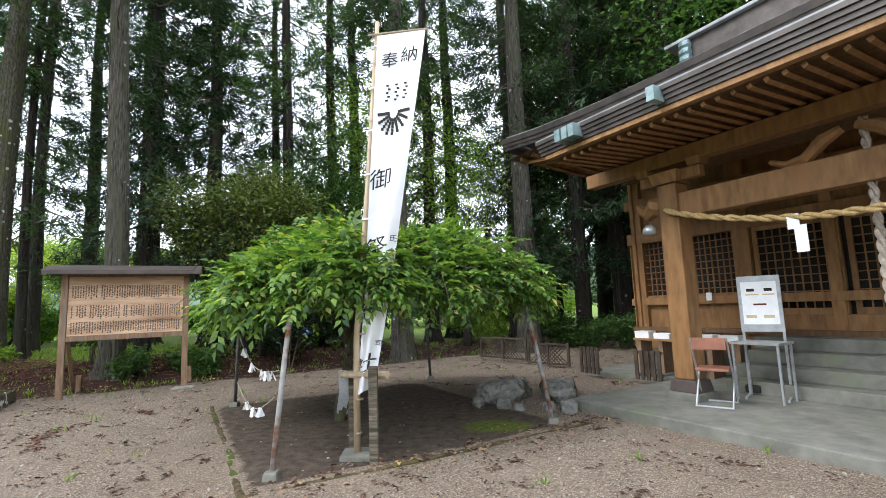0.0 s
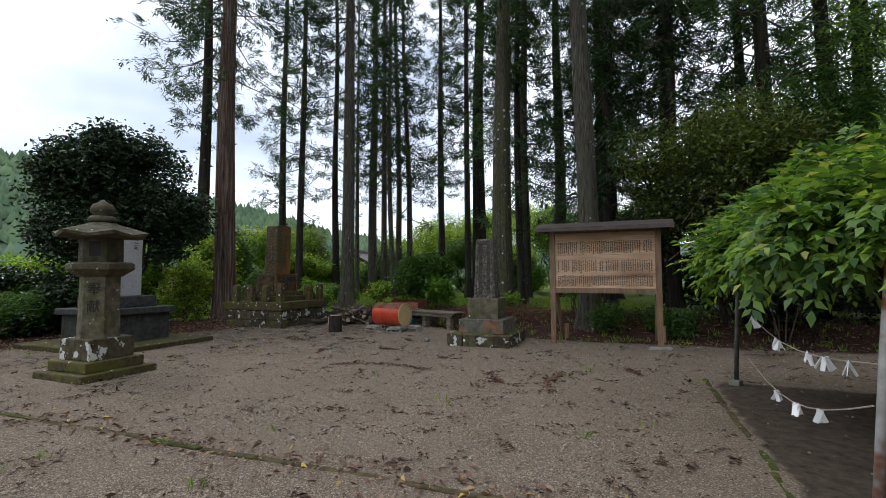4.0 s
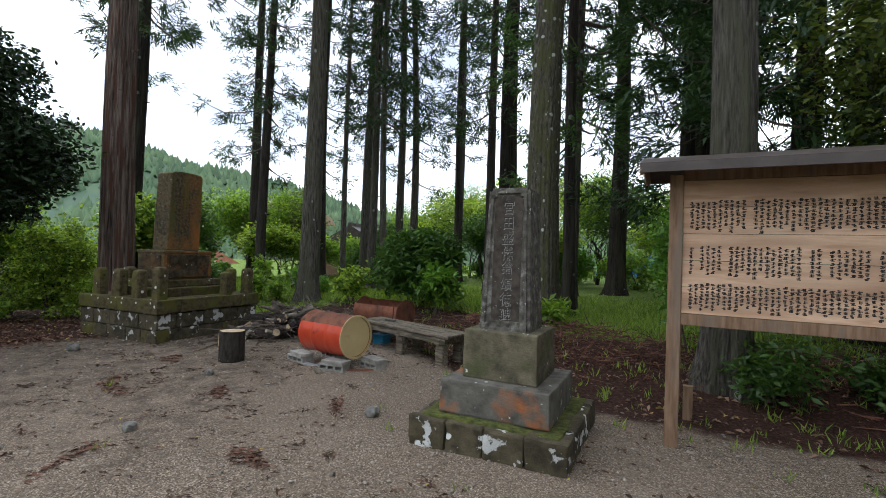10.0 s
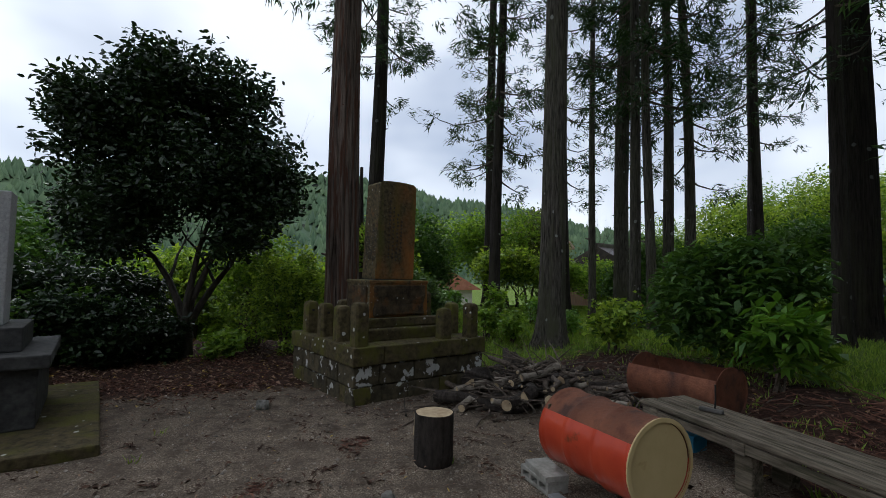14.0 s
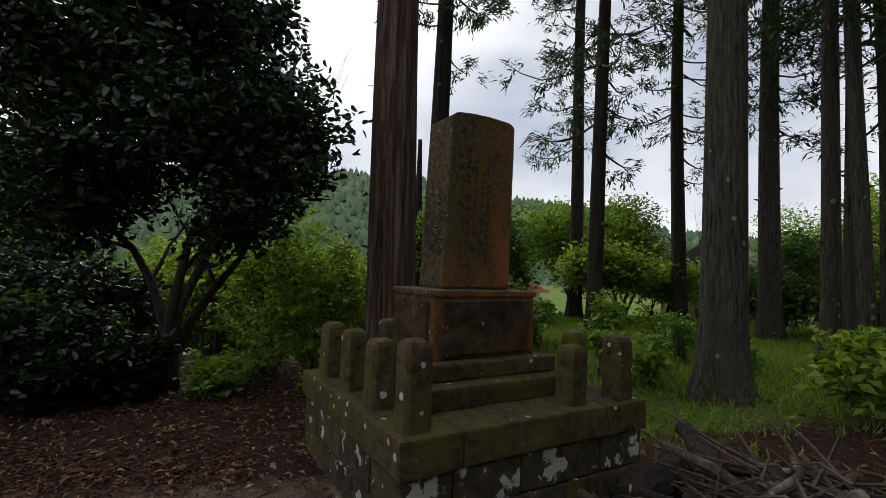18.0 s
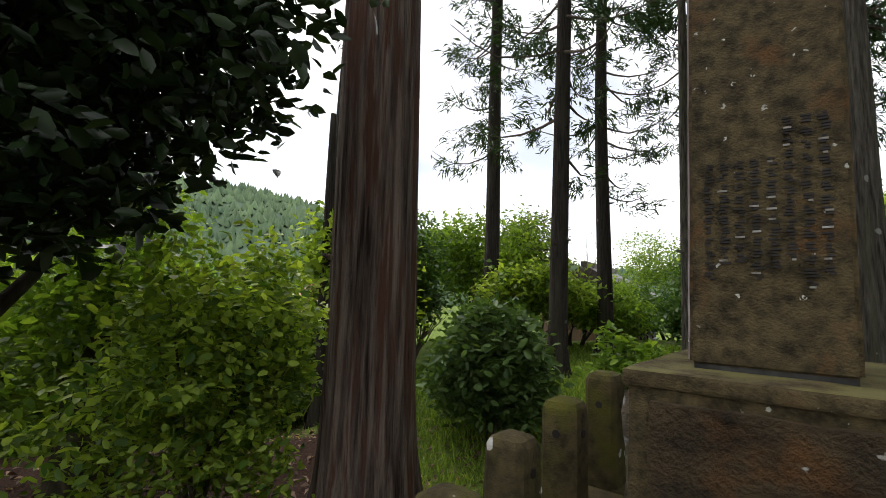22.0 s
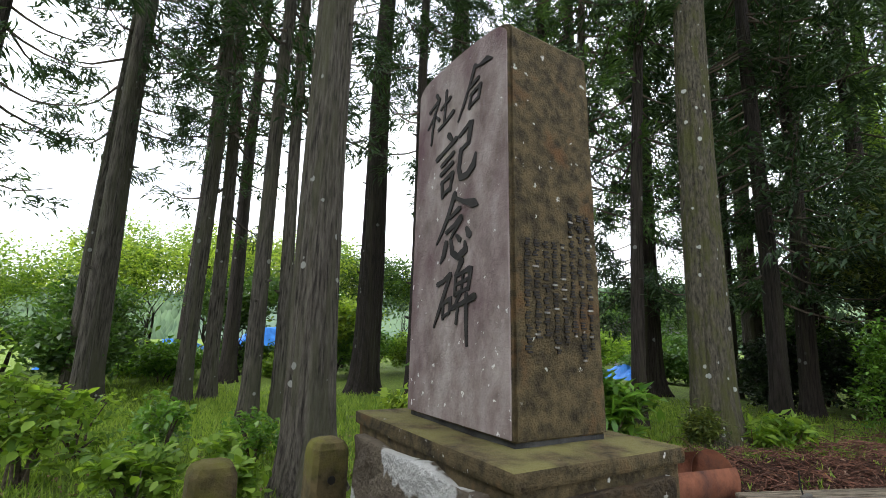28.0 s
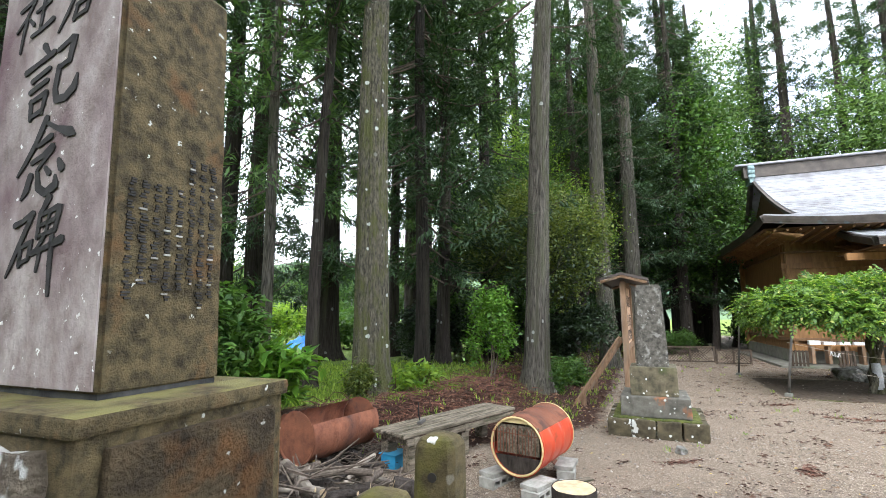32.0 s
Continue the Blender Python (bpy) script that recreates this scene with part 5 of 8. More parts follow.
# ---- notice board ----
def notice_board():
    L0, R0 = Vector((-7.5, 9.13, 0)), Vector((-5.66, 10.12, 0))
    mid = (L0 + R0) / 2
    w = (R0 - L0).length
    t = stand("notice_board", (mid.x, mid.y, 0), math.degrees(math.atan2((R0 - L0).y, (R0 - L0).x)), "wooden notice board with rows of brush-written names under a brown roof", "notice board")
    for s in (-1, 1):
        part("post", bx(s * w / 2, 0, -0.1, 0.11, 0.11, 2.5, bevel=0.008), M_WOOD, t)
        bm = bmesh.new()
        tube(bm, [(s * w / 2 * 0.97, 0.1, 1.35), (s * w / 2 * 0.97, 1.05, -0.05)], 0.045, 4)
        part("brace", bm, M_WOOD, t)
        part("stake", bx(s * w / 2 * 0.97 + 0.12, 0.85, -0.1, 0.09, 0.09, 0.45), M_WOOD, t)
    pw = w - 0.11
    z0, ph = 1.18, 1.17
    for k in range(5):
        part("plank", bx(0, 0.0, z0 + k * ph / 5 + 0.002, pw - 0.006, 0.03, ph / 5 - 0.004, bevel=0.002), M_PANEL, t)
    part("bottom_rail", bx(0, -0.01, z0 - 0.1, pw, 0.07, 0.098, bevel=0.005), M_WOOD, t)
    part("top_rail", bx(0, 0.01, 2.352, pw, 0.07, 0.09, bevel=0.005), M_WOOD, t)
    # roof: shallow gable, deeper to the front
    bm = bmesh.new()
    prof = [(-0.47, 2.4), (0.0, 2.53), (0.4, 2.43), (0.4, 2.46), (0.0, 2.575), (-0.47, 2.445)]
    ends = []
    for s in (-1, 1):
        ends.append([bm.verts.new((s * (w / 2 + 0.28), y, z)) for y, z in prof])
    for i in range(6):
        bm.faces.new((ends[0][i], ends[0][(i + 1) % 6], ends[1][(i + 1) % 6], ends[1][i]))
    bm.faces.new(list(reversed(ends[0]))), bm.faces.new(ends[1])
    bmesh.ops.recalc_face_normals(bm, faces=bm.faces[:])
    part("roof", bm, M_BROWN_METAL, t, "brown sheet-metal roof")
    for y, z in ((-0.46, 2.365), (0.39, 2.395)):
        part("fascia", bx(0, y, z, w + 0.54, 0.025, 0.05), M_BROWN_METAL, t)
    for s in (-1, 1):
        bm = bmesh.new()
        for a, b in (((-0.44, 2.37), (0, 2.5)), ((0, 2.5), (0.38, 2.4))):
            tube(bm, [(s * (w / 2 + 0.26), a[0], a[1]), (s * (w / 2 + 0.26), b[0], b[1])], 0.03, 4)
        part("barge_board", bm, M_WOOD, t)
    # three bands of written columns
    r = np.random.default_rng(5)
    bm = bmesh.new()
    for band, (top, h) in enumerate(((2.18, 0.27), (1.78, 0.26), (1.46, 0.24))):
        n = 44
        for i in range(n):
            x = -pw / 2 + 0.05 + (pw - 0.1) * (i + 0.5) / n
            if r.uniform() < 0.06:
                continue
            y, end = top - 0.04 * r.uniform(0, 0.6), top - h * r.uniform(0.78, 1.0)
            while y > end:
                hh = r.uniform(0.018, 0.03)
                for q in range(3):
                    box(bm, x + r.uniform(-0.007, 0.007), -0.0175, y - hh * (q + 1) / 3, r.uniform(0.014, 0.032), 0.001, hh * 0.26)
                box(bm, x + r.uniform(-0.004, 0.004), -0.0175, y - hh, 0.006, 0.001, hh)
                y -= hh + r.uniform(0.004, 0.012)
    part("writing", bm, M_INK_AND_GROOVE, t, "columns of black brush writing")


notice_board()
pad = thing("flat_stone", (-5.6, 10.02, gz(-5.6, 10.02) - 0.02), 20, "flat pale stone at the foot of the notice board's post", "stone")
part("slab", rough_block(0, -0.05, 0, 0.42, 0.24, 0.06, 0.012, 3, 5), M_BLOCK, pad)


# ---- tiered stone monument on the court ----
def court_monument():
    t = stand("stone_monument", (-8.47, 8.08, 0), TURN - 1.0, "tiered weathered stone monument with an engraved upright shaft", "monument")
    for i in range(4):
        for j in range(4):
            if 0 < i < 3 and 0 < j < 3:
                continue
            q = 0.34
            part("base_stone", rough_block(-0.51 + i * q, -0.51 + j * q, -0.04, q - 0.012, q - 0.012, 0.28, 0.022, 2, i * 5 + j), M_LICHEN_STONE, t)
    part("core", bx(0, 0, 0, 0.7, 0.7, 0.22), M_MOSSY, t)
    part("moss", rough_block(0, 0, 0.222, 1.2, 1.2, 0.03, 0.02, 6, 3), M_MOSS, t, "green moss on the lowest step")
    part("step", rough_block(0, 0, 0.25, 0.98, 0.98, 0.29, 0.006, 3, 4, 0.985, 0.02), M_RUSTSTONE, t, "rust-stained step")
    part("plinth", rough_block(0, 0, 0.54, 0.68, 0.68, 0.43, 0.005, 3, 6, 0.98, 0.015), M_STONE, t)
    # shaft with a sunk panel
    bm = bmesh.new()
    z0, z1, b, c = 0.97, 2.27, 0.235, 0.19
    box(bm, 0, 0, z0, 2 * b, 2 * b, z1 - z0 - 0.02, top=c / b)
    bmesh.ops.recalc_face_normals(bm, faces=bm.faces[:])
    up = [e for e in bm.edges if min(v.co.z for v in e.verts) < z0 + 0.01 < max(v.co.z for v in e.verts) or min(v.co.z for v in e.verts) > z1 - 0.1]
    bmesh.ops.bevel(bm, geom=up, offset=0.028, segments=4, affect="EDGES")
    front = max((f for f in bm.faces if f.normal.y < -0.95), key=lambda f: f.calc_area())
    bmesh.ops.inset_region(bm, faces=[front], thickness=0.03, depth=0.0)
    bmesh.ops.bevel(bm, geom=front.verts[:], offset=0.03, segments=4, affect="VERTICES")
    bm.faces.ensure_lookup_table()
    front = max((f for f in bm.faces if f.normal.y < -0.95), key=lambda f: f.calc_area())
    bmesh.ops.inset_region(bm, faces=[front], thickness=0.012, depth=-0.022)
    bmesh.ops.inset_region(bm, faces=[front], thickness=0.002, depth=-0.004)
    part("shaft", bm, M_DARKSTONE, t)
    lean = math.degrees(math.atan2(b - c, z1 - z0))
    m = pose(0, -b + (b - c) * 1.13 / (z1 - z0) + 0.0255, z0 + 1.13, 90 - lean, 0, 0)
    panel = bmesh.new()
    box(panel, 0, -0.485, -0.004, 0.262, 1.12, 0.006, None, 0.0)
    panel.transform(m)
    part("sunk_panel", panel, M_PANELSTONE, t, "dark brown sunk panel")
    # offset pale copy paints a highlight beside the dark letters
    words("engraving_edge", "宮田盛儀翁頌徳碑", 0.132, m @ Matrix.Translation((0.002, -0.043, 0.0022)), M_EDGE_HIGHLIGHT, t, 0.001, True, 1.04, 0.82, 0.0025)
    words("engraving", "宮田盛儀翁頌徳碑", 0.132, m @ Matrix.Translation((0, -0.04, 0.0032)), M_CARVED, t, 0.001, True, 1.04, 0.82)


court_monument()


# ---- large memorial stele on its fenced pedestal ----
# brush characters on a grid of 100: each stroke is a row of x, y and half width
BRUSH = {
    "join": [[(52, 98, 6), (38, 66, 4), (20, 32, 4), (3, 4, 2)], [(50, 96, 3), (66, 92, 3), (84, 94, 7), (98, 88, 2)], [(36, 58, 3), (62, 68, 5)], [(40, 42, 4), (68, 52, 5)], [(42, 42, 3), (36, 18, 5)], [(68, 52, 5), (62, 26, 4)], [(36, 20, 3), (62, 28, 4)]],
    "shrine": [[(34, 98, 6), (42, 88, 4)], [(6, 72, 4), (24, 78, 4), (46, 86, 5)], [(44, 82, 4), (24, 56, 4), (0, 38, 2)], [(28, 60, 5), (20, 30, 4), (16, 2, 3)], [(34, 54, 3), (46, 44, 5)], [(74, 92, 5), (70, 60, 4), (66, 32, 4)], [(52, 62, 3), (88, 74, 5)], [(44, 24, 4), (70, 30, 4), (100, 42, 6)]],
    "record": [[(32, 96, 6), (40, 86, 4)], [(0, 66, 5), (24, 74, 4), (52, 84, 5)], [(14, 52, 4), (46, 64, 4)], [(12, 38, 4), (44, 49, 4)], [(14, 24, 3), (44, 33, 5)], [(16, 26, 4), (18, 2, 4)], [(44, 33, 5), (38, 8, 3)], [(18, 5, 3), (38, 11, 4)], [(60, 84, 4), (78, 92, 4), (88, 96, 7), (82, 66, 5)], [(62, 60, 4), (82, 67, 4)], [(64, 62, 5), (60, 34, 5), (64, 20, 6), (80, 20, 6), (94, 30, 7), (99, 46, 2)]],
    "thought": [[(46, 100, 6), (30, 70, 5), (14, 48, 4), (0, 32, 2)], [(48, 94, 3), (68, 84, 4), (92, 76, 8), (100, 72, 2)], [(34, 66, 3), (58, 76, 5)], [(26, 46, 4), (46, 53, 4), (62, 62, 6)], [(62, 60, 6), (44, 42, 3), (36, 34, 2)], [(26, 30, 6), (20, 12, 6), (12, 2, 2)], [(38, 32, 4), (42, 14, 6), (56, 6, 6), (74, 14, 7), (72, 26, 2)], [(52, 38, 3), (60, 30, 5)], [(76, 44, 4), (82, 34, 7)]],
    "stone_tablet": [[(8, 78, 5), (24, 83, 4), (42, 92, 6)], [(40, 88, 5), (24, 56, 5), (10, 28, 4), (0, 8, 2)], [(24, 46, 4), (24, 22, 4)], [(24, 46, 3), (44, 54, 5), (40, 30, 3)], [(24, 25, 3), (40, 31, 3)], [(70, 112, 7), (62, 98, 5), (54, 90, 2)], [(56, 90, 4), (54, 58, 4)], [(56, 88, 3), (78, 94, 4), (92, 98, 6), (86, 66, 4)], [(56, 74, 3), (88, 82, 4)], [(54, 59, 3), (86, 67, 4)], [(74, 92, 3), (70, 62, 3)], [(68, 60, 4), (56, 44, 3), (46, 36, 2)], [(46, 38, 5), (70, 44, 4), (100, 54, 7)], [(62, 40, 4), (58, 14, 3)], [(82, 58, 5), (82, 20, 5), (84, -18, 3)]],
}


def brush_stroke(bm, stroke, w, h, depth=0.004):
    """A tapering brush line through the points of a stroke, with rounded ends."""
    pts = [(Vector(((x / 100 - 0.5) * w, (y / 100 - 0.5) * h, 0)), q / 100 * (w + h) / 2 * 0.82) for x, y, q in stroke]
    fine = []
    for k in range(len(pts) - 1):
        for f in range(4):
            e = f / 4
            fine.append((pts[k][0].lerp(pts[k + 1][0], e), pts[k][1] + (pts[k + 1][1] - pts[k][1]) * e))
    fine.append(pts[-1])
    left, right = [], []
    for k, (p, q) in enumerate(fine):
        d = (fine[min(k + 1, len(fine) - 1)][0] - fine[max(k - 1, 0)][0]).normalized()
        n = Vector((-d.y, d.x, 0))
        left.append(p + n * q), right.append(p - n * q)
        if k == 0:
            head = [p - d * q * 0.8 + n * q * 0.5, p - d * q * 0.8 - n * q * 0.5]
        if k == len(fine) - 1:
            tail = [p + d * q * 0.8 - n * q * 0.5, p + d * q * 0.8 + n * q * 0.5]
    rows = []
    pairs = [(head[0], head[1])] + list(zip(left, right)) + [(tail[1], tail[0])]
    for a, b in pairs:
        rows.append([bm.verts.new(a + Vector((0, 0, depth))), bm.verts.new(b + Vector((0, 0, depth))), bm.verts.new(b), bm.verts.new(a)])
    for p, q in zip(rows[:-1], rows[1:]):
        for k in range(4):
            bm.faces.new((p[k], p[(k + 1) % 4], q[(k + 1) % 4], q[k]))
    bm.faces.new(rows[0][::-1]), bm.faces.new(rows[-1])
    bmesh.ops.recalc_face_normals(bm, faces=bm.faces[:])


def memorial():
    cx, cy = -15.74, 6.05
    t = stand("memorial_stele", (cx, cy, 0), TURN + 1.5, "tall engraved memorial stone on a mossy fenced stone pedestal", "monument")
    # two courses of blocks and a coping
    hx, hy = 1.03, 1.08
    for row, (z, h) in enumerate(((-0.06, 0.28), (0.222, 0.26))):
        for side in range(4):
            run = hx if side % 2 == 0 else hy
            dep = hy if side % 2 == 0 else hx
            n = 5
            edges = [-run + 2 * run * (k / n) for k in range(n + 1)]
            for k in range(1, n):
                edges[k] += 0.06 * math.sin(k * 2.3 + row * 1.7 + side)
            for k in range(n):
                x = (edges[k] + edges[k + 1]) / 2
                w = edges[k + 1] - edges[k] - 0.012
                bm = rough_block(x, -dep + 0.13, z, w, 0.24, h - 0.012, 0.014, 2, k + 7 * side + row, bevel=0.014)
                bm.transform(pose(0, 0, 0, 0, 0, 90 * side))
                part("pedestal_block", bm, M_LICHEN_STONE if (k + side) % 4 or row else M_MOSSY, t)
    part("pedestal_core", bx(0, 0, 0, 2 * hx - 0.3, 2 * hy - 0.3, 0.6), M_MOSSY, t)
    for k, (x, y, sx, sy) in enumerate(((0, -hy + 0.2, 2 * hx + 0.06, 0.44), (0, hy - 0.2, 2 * hx + 0.06, 0.44), (-hx + 0.2, 0, 0.44, 2 * hy - 0.86), (hx - 0.2, 0, 0.44, 2 * hy - 0.86))):
        part("coping_stone", rough_block(x, y, 0.485, sx, sy, 0.23, 0.012, 4, k + 30, bevel=0.02), M_MOSSY, t)
    part("deck", rough_block(0, 0, 0.5, 2 * hx - 0.84, 2 * hy - 0.84, 0.2, 0.01, 4, 40), M_MOSSY, t)
    part("step_slab", rough_block(0.06, 0, 0.71, 1.22, 1.5, 0.16, 0.012, 4, 41), M_MOSSY, t)
    part("step_slab", rough_block(0.03, 0, 0.872, 0.96, 1.26, 0.13, 0.012, 4, 42), M_MOSSY, t)
    # base block: smooth rim with rock-faced panels
    part("base_block", rough_block(0, 0, 1.0, 0.72, 1.02, 0.54, 0.004, 3, 43, 0.985, 0.012), M_STELE, t)
    part("base_cap", rough_block(0, 0, 1.49, 0.74, 1.04, 0.053, 0.006, 5, 44, 1.0, 0.012), M_STELE, t)
    part("mortar_joint", bx(0, 0, 1.53, 0.4, 0.66, 0.03), M_SOOT, t, "dark mortar joint")
    for k, (x, y, sx, sy, mat, lab) in enumerate(((-0.365, 0.02, 0.07, 0.86, M_LICHEN_ROCK, "rock-faced panel with white lichen"), (0.0, -0.515, 0.58, 0.04, M_ROUGHROCK, ""), (0.365, 0, 0.05, 0.86, M_ROUGHROCK, ""))):
        part("base_panel", rough_block(x, y, 1.04, sx, sy, 0.42, 0.03 if sx < 0.1 else 0.012, 5, 50 + k, bevel=0.01), mat, t, lab)
    # the stone itself: flat top with rounded shoulders, leaning a little
    b0, d0, b1, d1 = 0.212, 0.342, 0.205, 0.328
    def outline(inset=0.0):
        """The stone's front outline, from its foot up over the arched top and down."""
        w = d1 - inset
        arc = [(w * f, 3.055 - inset - 0.018 * f * f - 0.042 * abs(f) ** 12) for f in np.sin(np.linspace(-math.pi / 2, math.pi / 2, 29))]
        side = [(d0 - inset + (d1 - d0) * k / 12, 1.555 + (arc[0][1] - 1.555) * k / 12) for k in range(12)]
        return [(-y, z) for y, z in side] + arc + side[::-1]

    bm = bmesh.new()
    front = bm.faces.new([bm.verts.new((-b0 + (b0 - b1) * (z - 1.555) / 1.49, y, z)) for y, z in outline()])
    ex = bmesh.ops.extrude_face_region(bm, geom=[front])
    for v in (g for g in ex["geom"] if isinstance(g, bmesh.types.BMVert)):
        v.co.x = -v.co.x
    bmesh.ops.recalc_face_normals(bm, faces=bm.faces[:])
    bmesh.ops.bevel(bm, geom=[e for e in bm.edges if e.calc_face_angle(0) > 1.2], offset=0.012, segments=2, affect="EDGES")
    bm.normal_update()
    lean = Matrix.Shear("XY", 4, (0.0, 0.03)) @ Matrix.Translation((0, 0, -1.555))
    lean = Matrix.Translation((0, 0, 1.555)) @ lean
    for v in bm.verts:
        v.co += v.normal * (0.004 * noise.noise(v.co * 9) + 0.002 * noise.noise(v.co * 31))
    bm.transform(lean)
    part("stone", bm, M_STELE, t)
    # dressed text face on the western side
    bm = bmesh.new()
    xs1 = -(b0 + (b1 - b0) * 0.9) - 0.006
    bm.faces.new([bm.verts.new((-b0 - 0.006 + (b0 - b1) * (z - 1.555) / 1.49, y, max(z, 1.57))) for y, z in outline(0.014)])
    ex = bmesh.ops.extrude_face_region(bm, geom=bm.faces[:])
    bmesh.ops.translate(bm, vec=(0.008, 0, 0), verts=[v for v in ex["geom"] if isinstance(v, bmesh.types.BMVert)])
    bmesh.ops.recalc_face_normals(bm, faces=bm.faces[:])
    bm.transform(lean)
    part("text_face", bm, M_STELE_FACE, t, "pale purplish dressed face")
    tilt = math.degrees(math.atan2(b0 - b1, 1.465))
    face = lean @ pose(xs1 - 0.001, 0, 2.9, 90 - tilt, 0, -90)
    for glyph, x, z, w, h in (("join", 0.125, 2.83, 0.235, 0.21), ("shrine", -0.125, 2.815, 0.205, 0.235), ("record", 0.0, 2.57, 0.285, 0.28), ("thought", 0.014, 2.29, 0.28, 0.275), ("stone_tablet", 0.004, 2.005, 0.27, 0.24)):
        bm = bmesh.new()
        for stroke in BRUSH[glyph]:
            brush_stroke(bm, stroke, w, h)
        bm.transform(face @ Matrix.Translation((x, z - 2.9, 0)))
        # black strokes put the shadows in the carved characters into colour
        part("large_character", bm, M_INK_AND_GROOVE, t)
    # worn small writing on two faces
    r = np.random.default_rng(8)
    bm, bm_pale = bmesh.new(), bmesh.new()
    for i in range(8):
        x = -0.15 + i * 0.043
        y = 2.32 if i > 4 else 2.2
        while y > 1.82 + 0.04 * (i % 3):
            for q in range(3):
                box(bm_pale if r.random() < 0.07 else bm, x + r.uniform(-0.006, 0.006), -d0 - 0.0025 + (y - 1.555) * (d0 - d1) / 1.49, y - q * 0.009, r.uniform(0.01, 0.028), 0.005, 0.006)
            y -= r.uniform(0.03, 0.042)
    bm.transform(lean)
    part("small_writing", bm, M_INK_AND_GROOVE, t, "worn small characters")["kind"] = "stuff"
    # the few pale strokes put highlights on the carving into colour
    bm = bm_pale
    bm.transform(lean)
    part("small_writing", bm, M_EDGE_HIGHLIGHT, t, "pale strokes standing in for highlights on the characters")["kind"] = "stuff"
    bm = bmesh.new()
    for i in range(4):
        y0 = -0.14 + i * 0.07
        z = 2.75 - 0.1 * i
        while z > 1.85:
            for q in range(3):
                box(bm, b0 + 0.0015 - (z - 1.555) * (b0 - b1) / 1.385, y0 + r.uniform(-0.008, 0.008), z - q * 0.012, 0.005, r.uniform(0.014, 0.036), 0.006)
            box(bm, b0 + 0.0015 - (z - 1.555) * (b0 - b1) / 1.385, y0 + r.uniform(-0.012, 0.012), z - 0.026, 0.005, 0.006, r.uniform(0.02, 0.036))
            z -= r.uniform(0.052, 0.064)
    bm.transform(lean)
    part("small_writing", bm, M_CARVED, t)["kind"] = "stuff"
    # railing posts with square holes
    for k, (x, y, h) in enumerate(((0.88, -0.93, 0.57), (0.36, -0.93, 0.5), (-0.17, -0.93, 0.5), (-0.72, -0.93, 0.5), (-0.88, -0.3, 0.5), (-0.88, 0.2, 0.57), (-0.88, 0.75, 0.64), (0.9, 0.93, 0.52), (0.42, 0.95, 0.5), (-0.33, 0.95, 0.65), (0.86, 0.45, 0.46))):
        bm, last = bmesh.new(), None
        for w, z in ((0.097, 0.0), (0.094, h * 0.45), (0.092, h - 0.075), (0.088, h - 0.045), (0.074, h - 0.018), (0.045, h - 0.004), (0.012, h)):
            vs = []
            for q in range(20):
                a = 2 * math.pi * q / 20
                f = (abs(math.cos(a)) ** 7 + abs(math.sin(a)) ** 7) ** (-1 / 7)
                wob = 1 + 0.05 * noise.noise(Vector((math.cos(a) * 2, math.sin(a) * 2 + k, z * 5)))
                vs.append(bm.verts.new((x + w * f * wob * math.cos(a), y + w * f * wob * math.sin(a), 0.7 + z)))
            if last:
                for q in range(20):
                    bm.faces.new((last[q], last[(q + 1) % 20], vs[(q + 1) % 20], vs[q]))
            last = vs
        bm.faces.new(last)
        p = part("railing_post", bm, M_MOSSY, t, "mossy stone railing post")
        for s in ((0, 1), (1, 0)):
            a, b = s[0] * (1 if x < 0 else -1), s[1] * (1 if y < 0 else -1)
            # a flat near-black disc paints the shade inside each hole
            bm = lathe(bmesh.new(), [(0.02, -0.004), (0.02, 0.004)], 10, Matrix.Translation((x + a * 0.0945, y + b * 0.0945, 0.7 + h * 0.72)) @ (Matrix.Rotation(math.pi / 2, 4, "Y") if s[0] else Matrix.Rotation(math.pi / 2, 4, "X")))
            part("socket_hole", bm, M_DARK, p)


memorial()


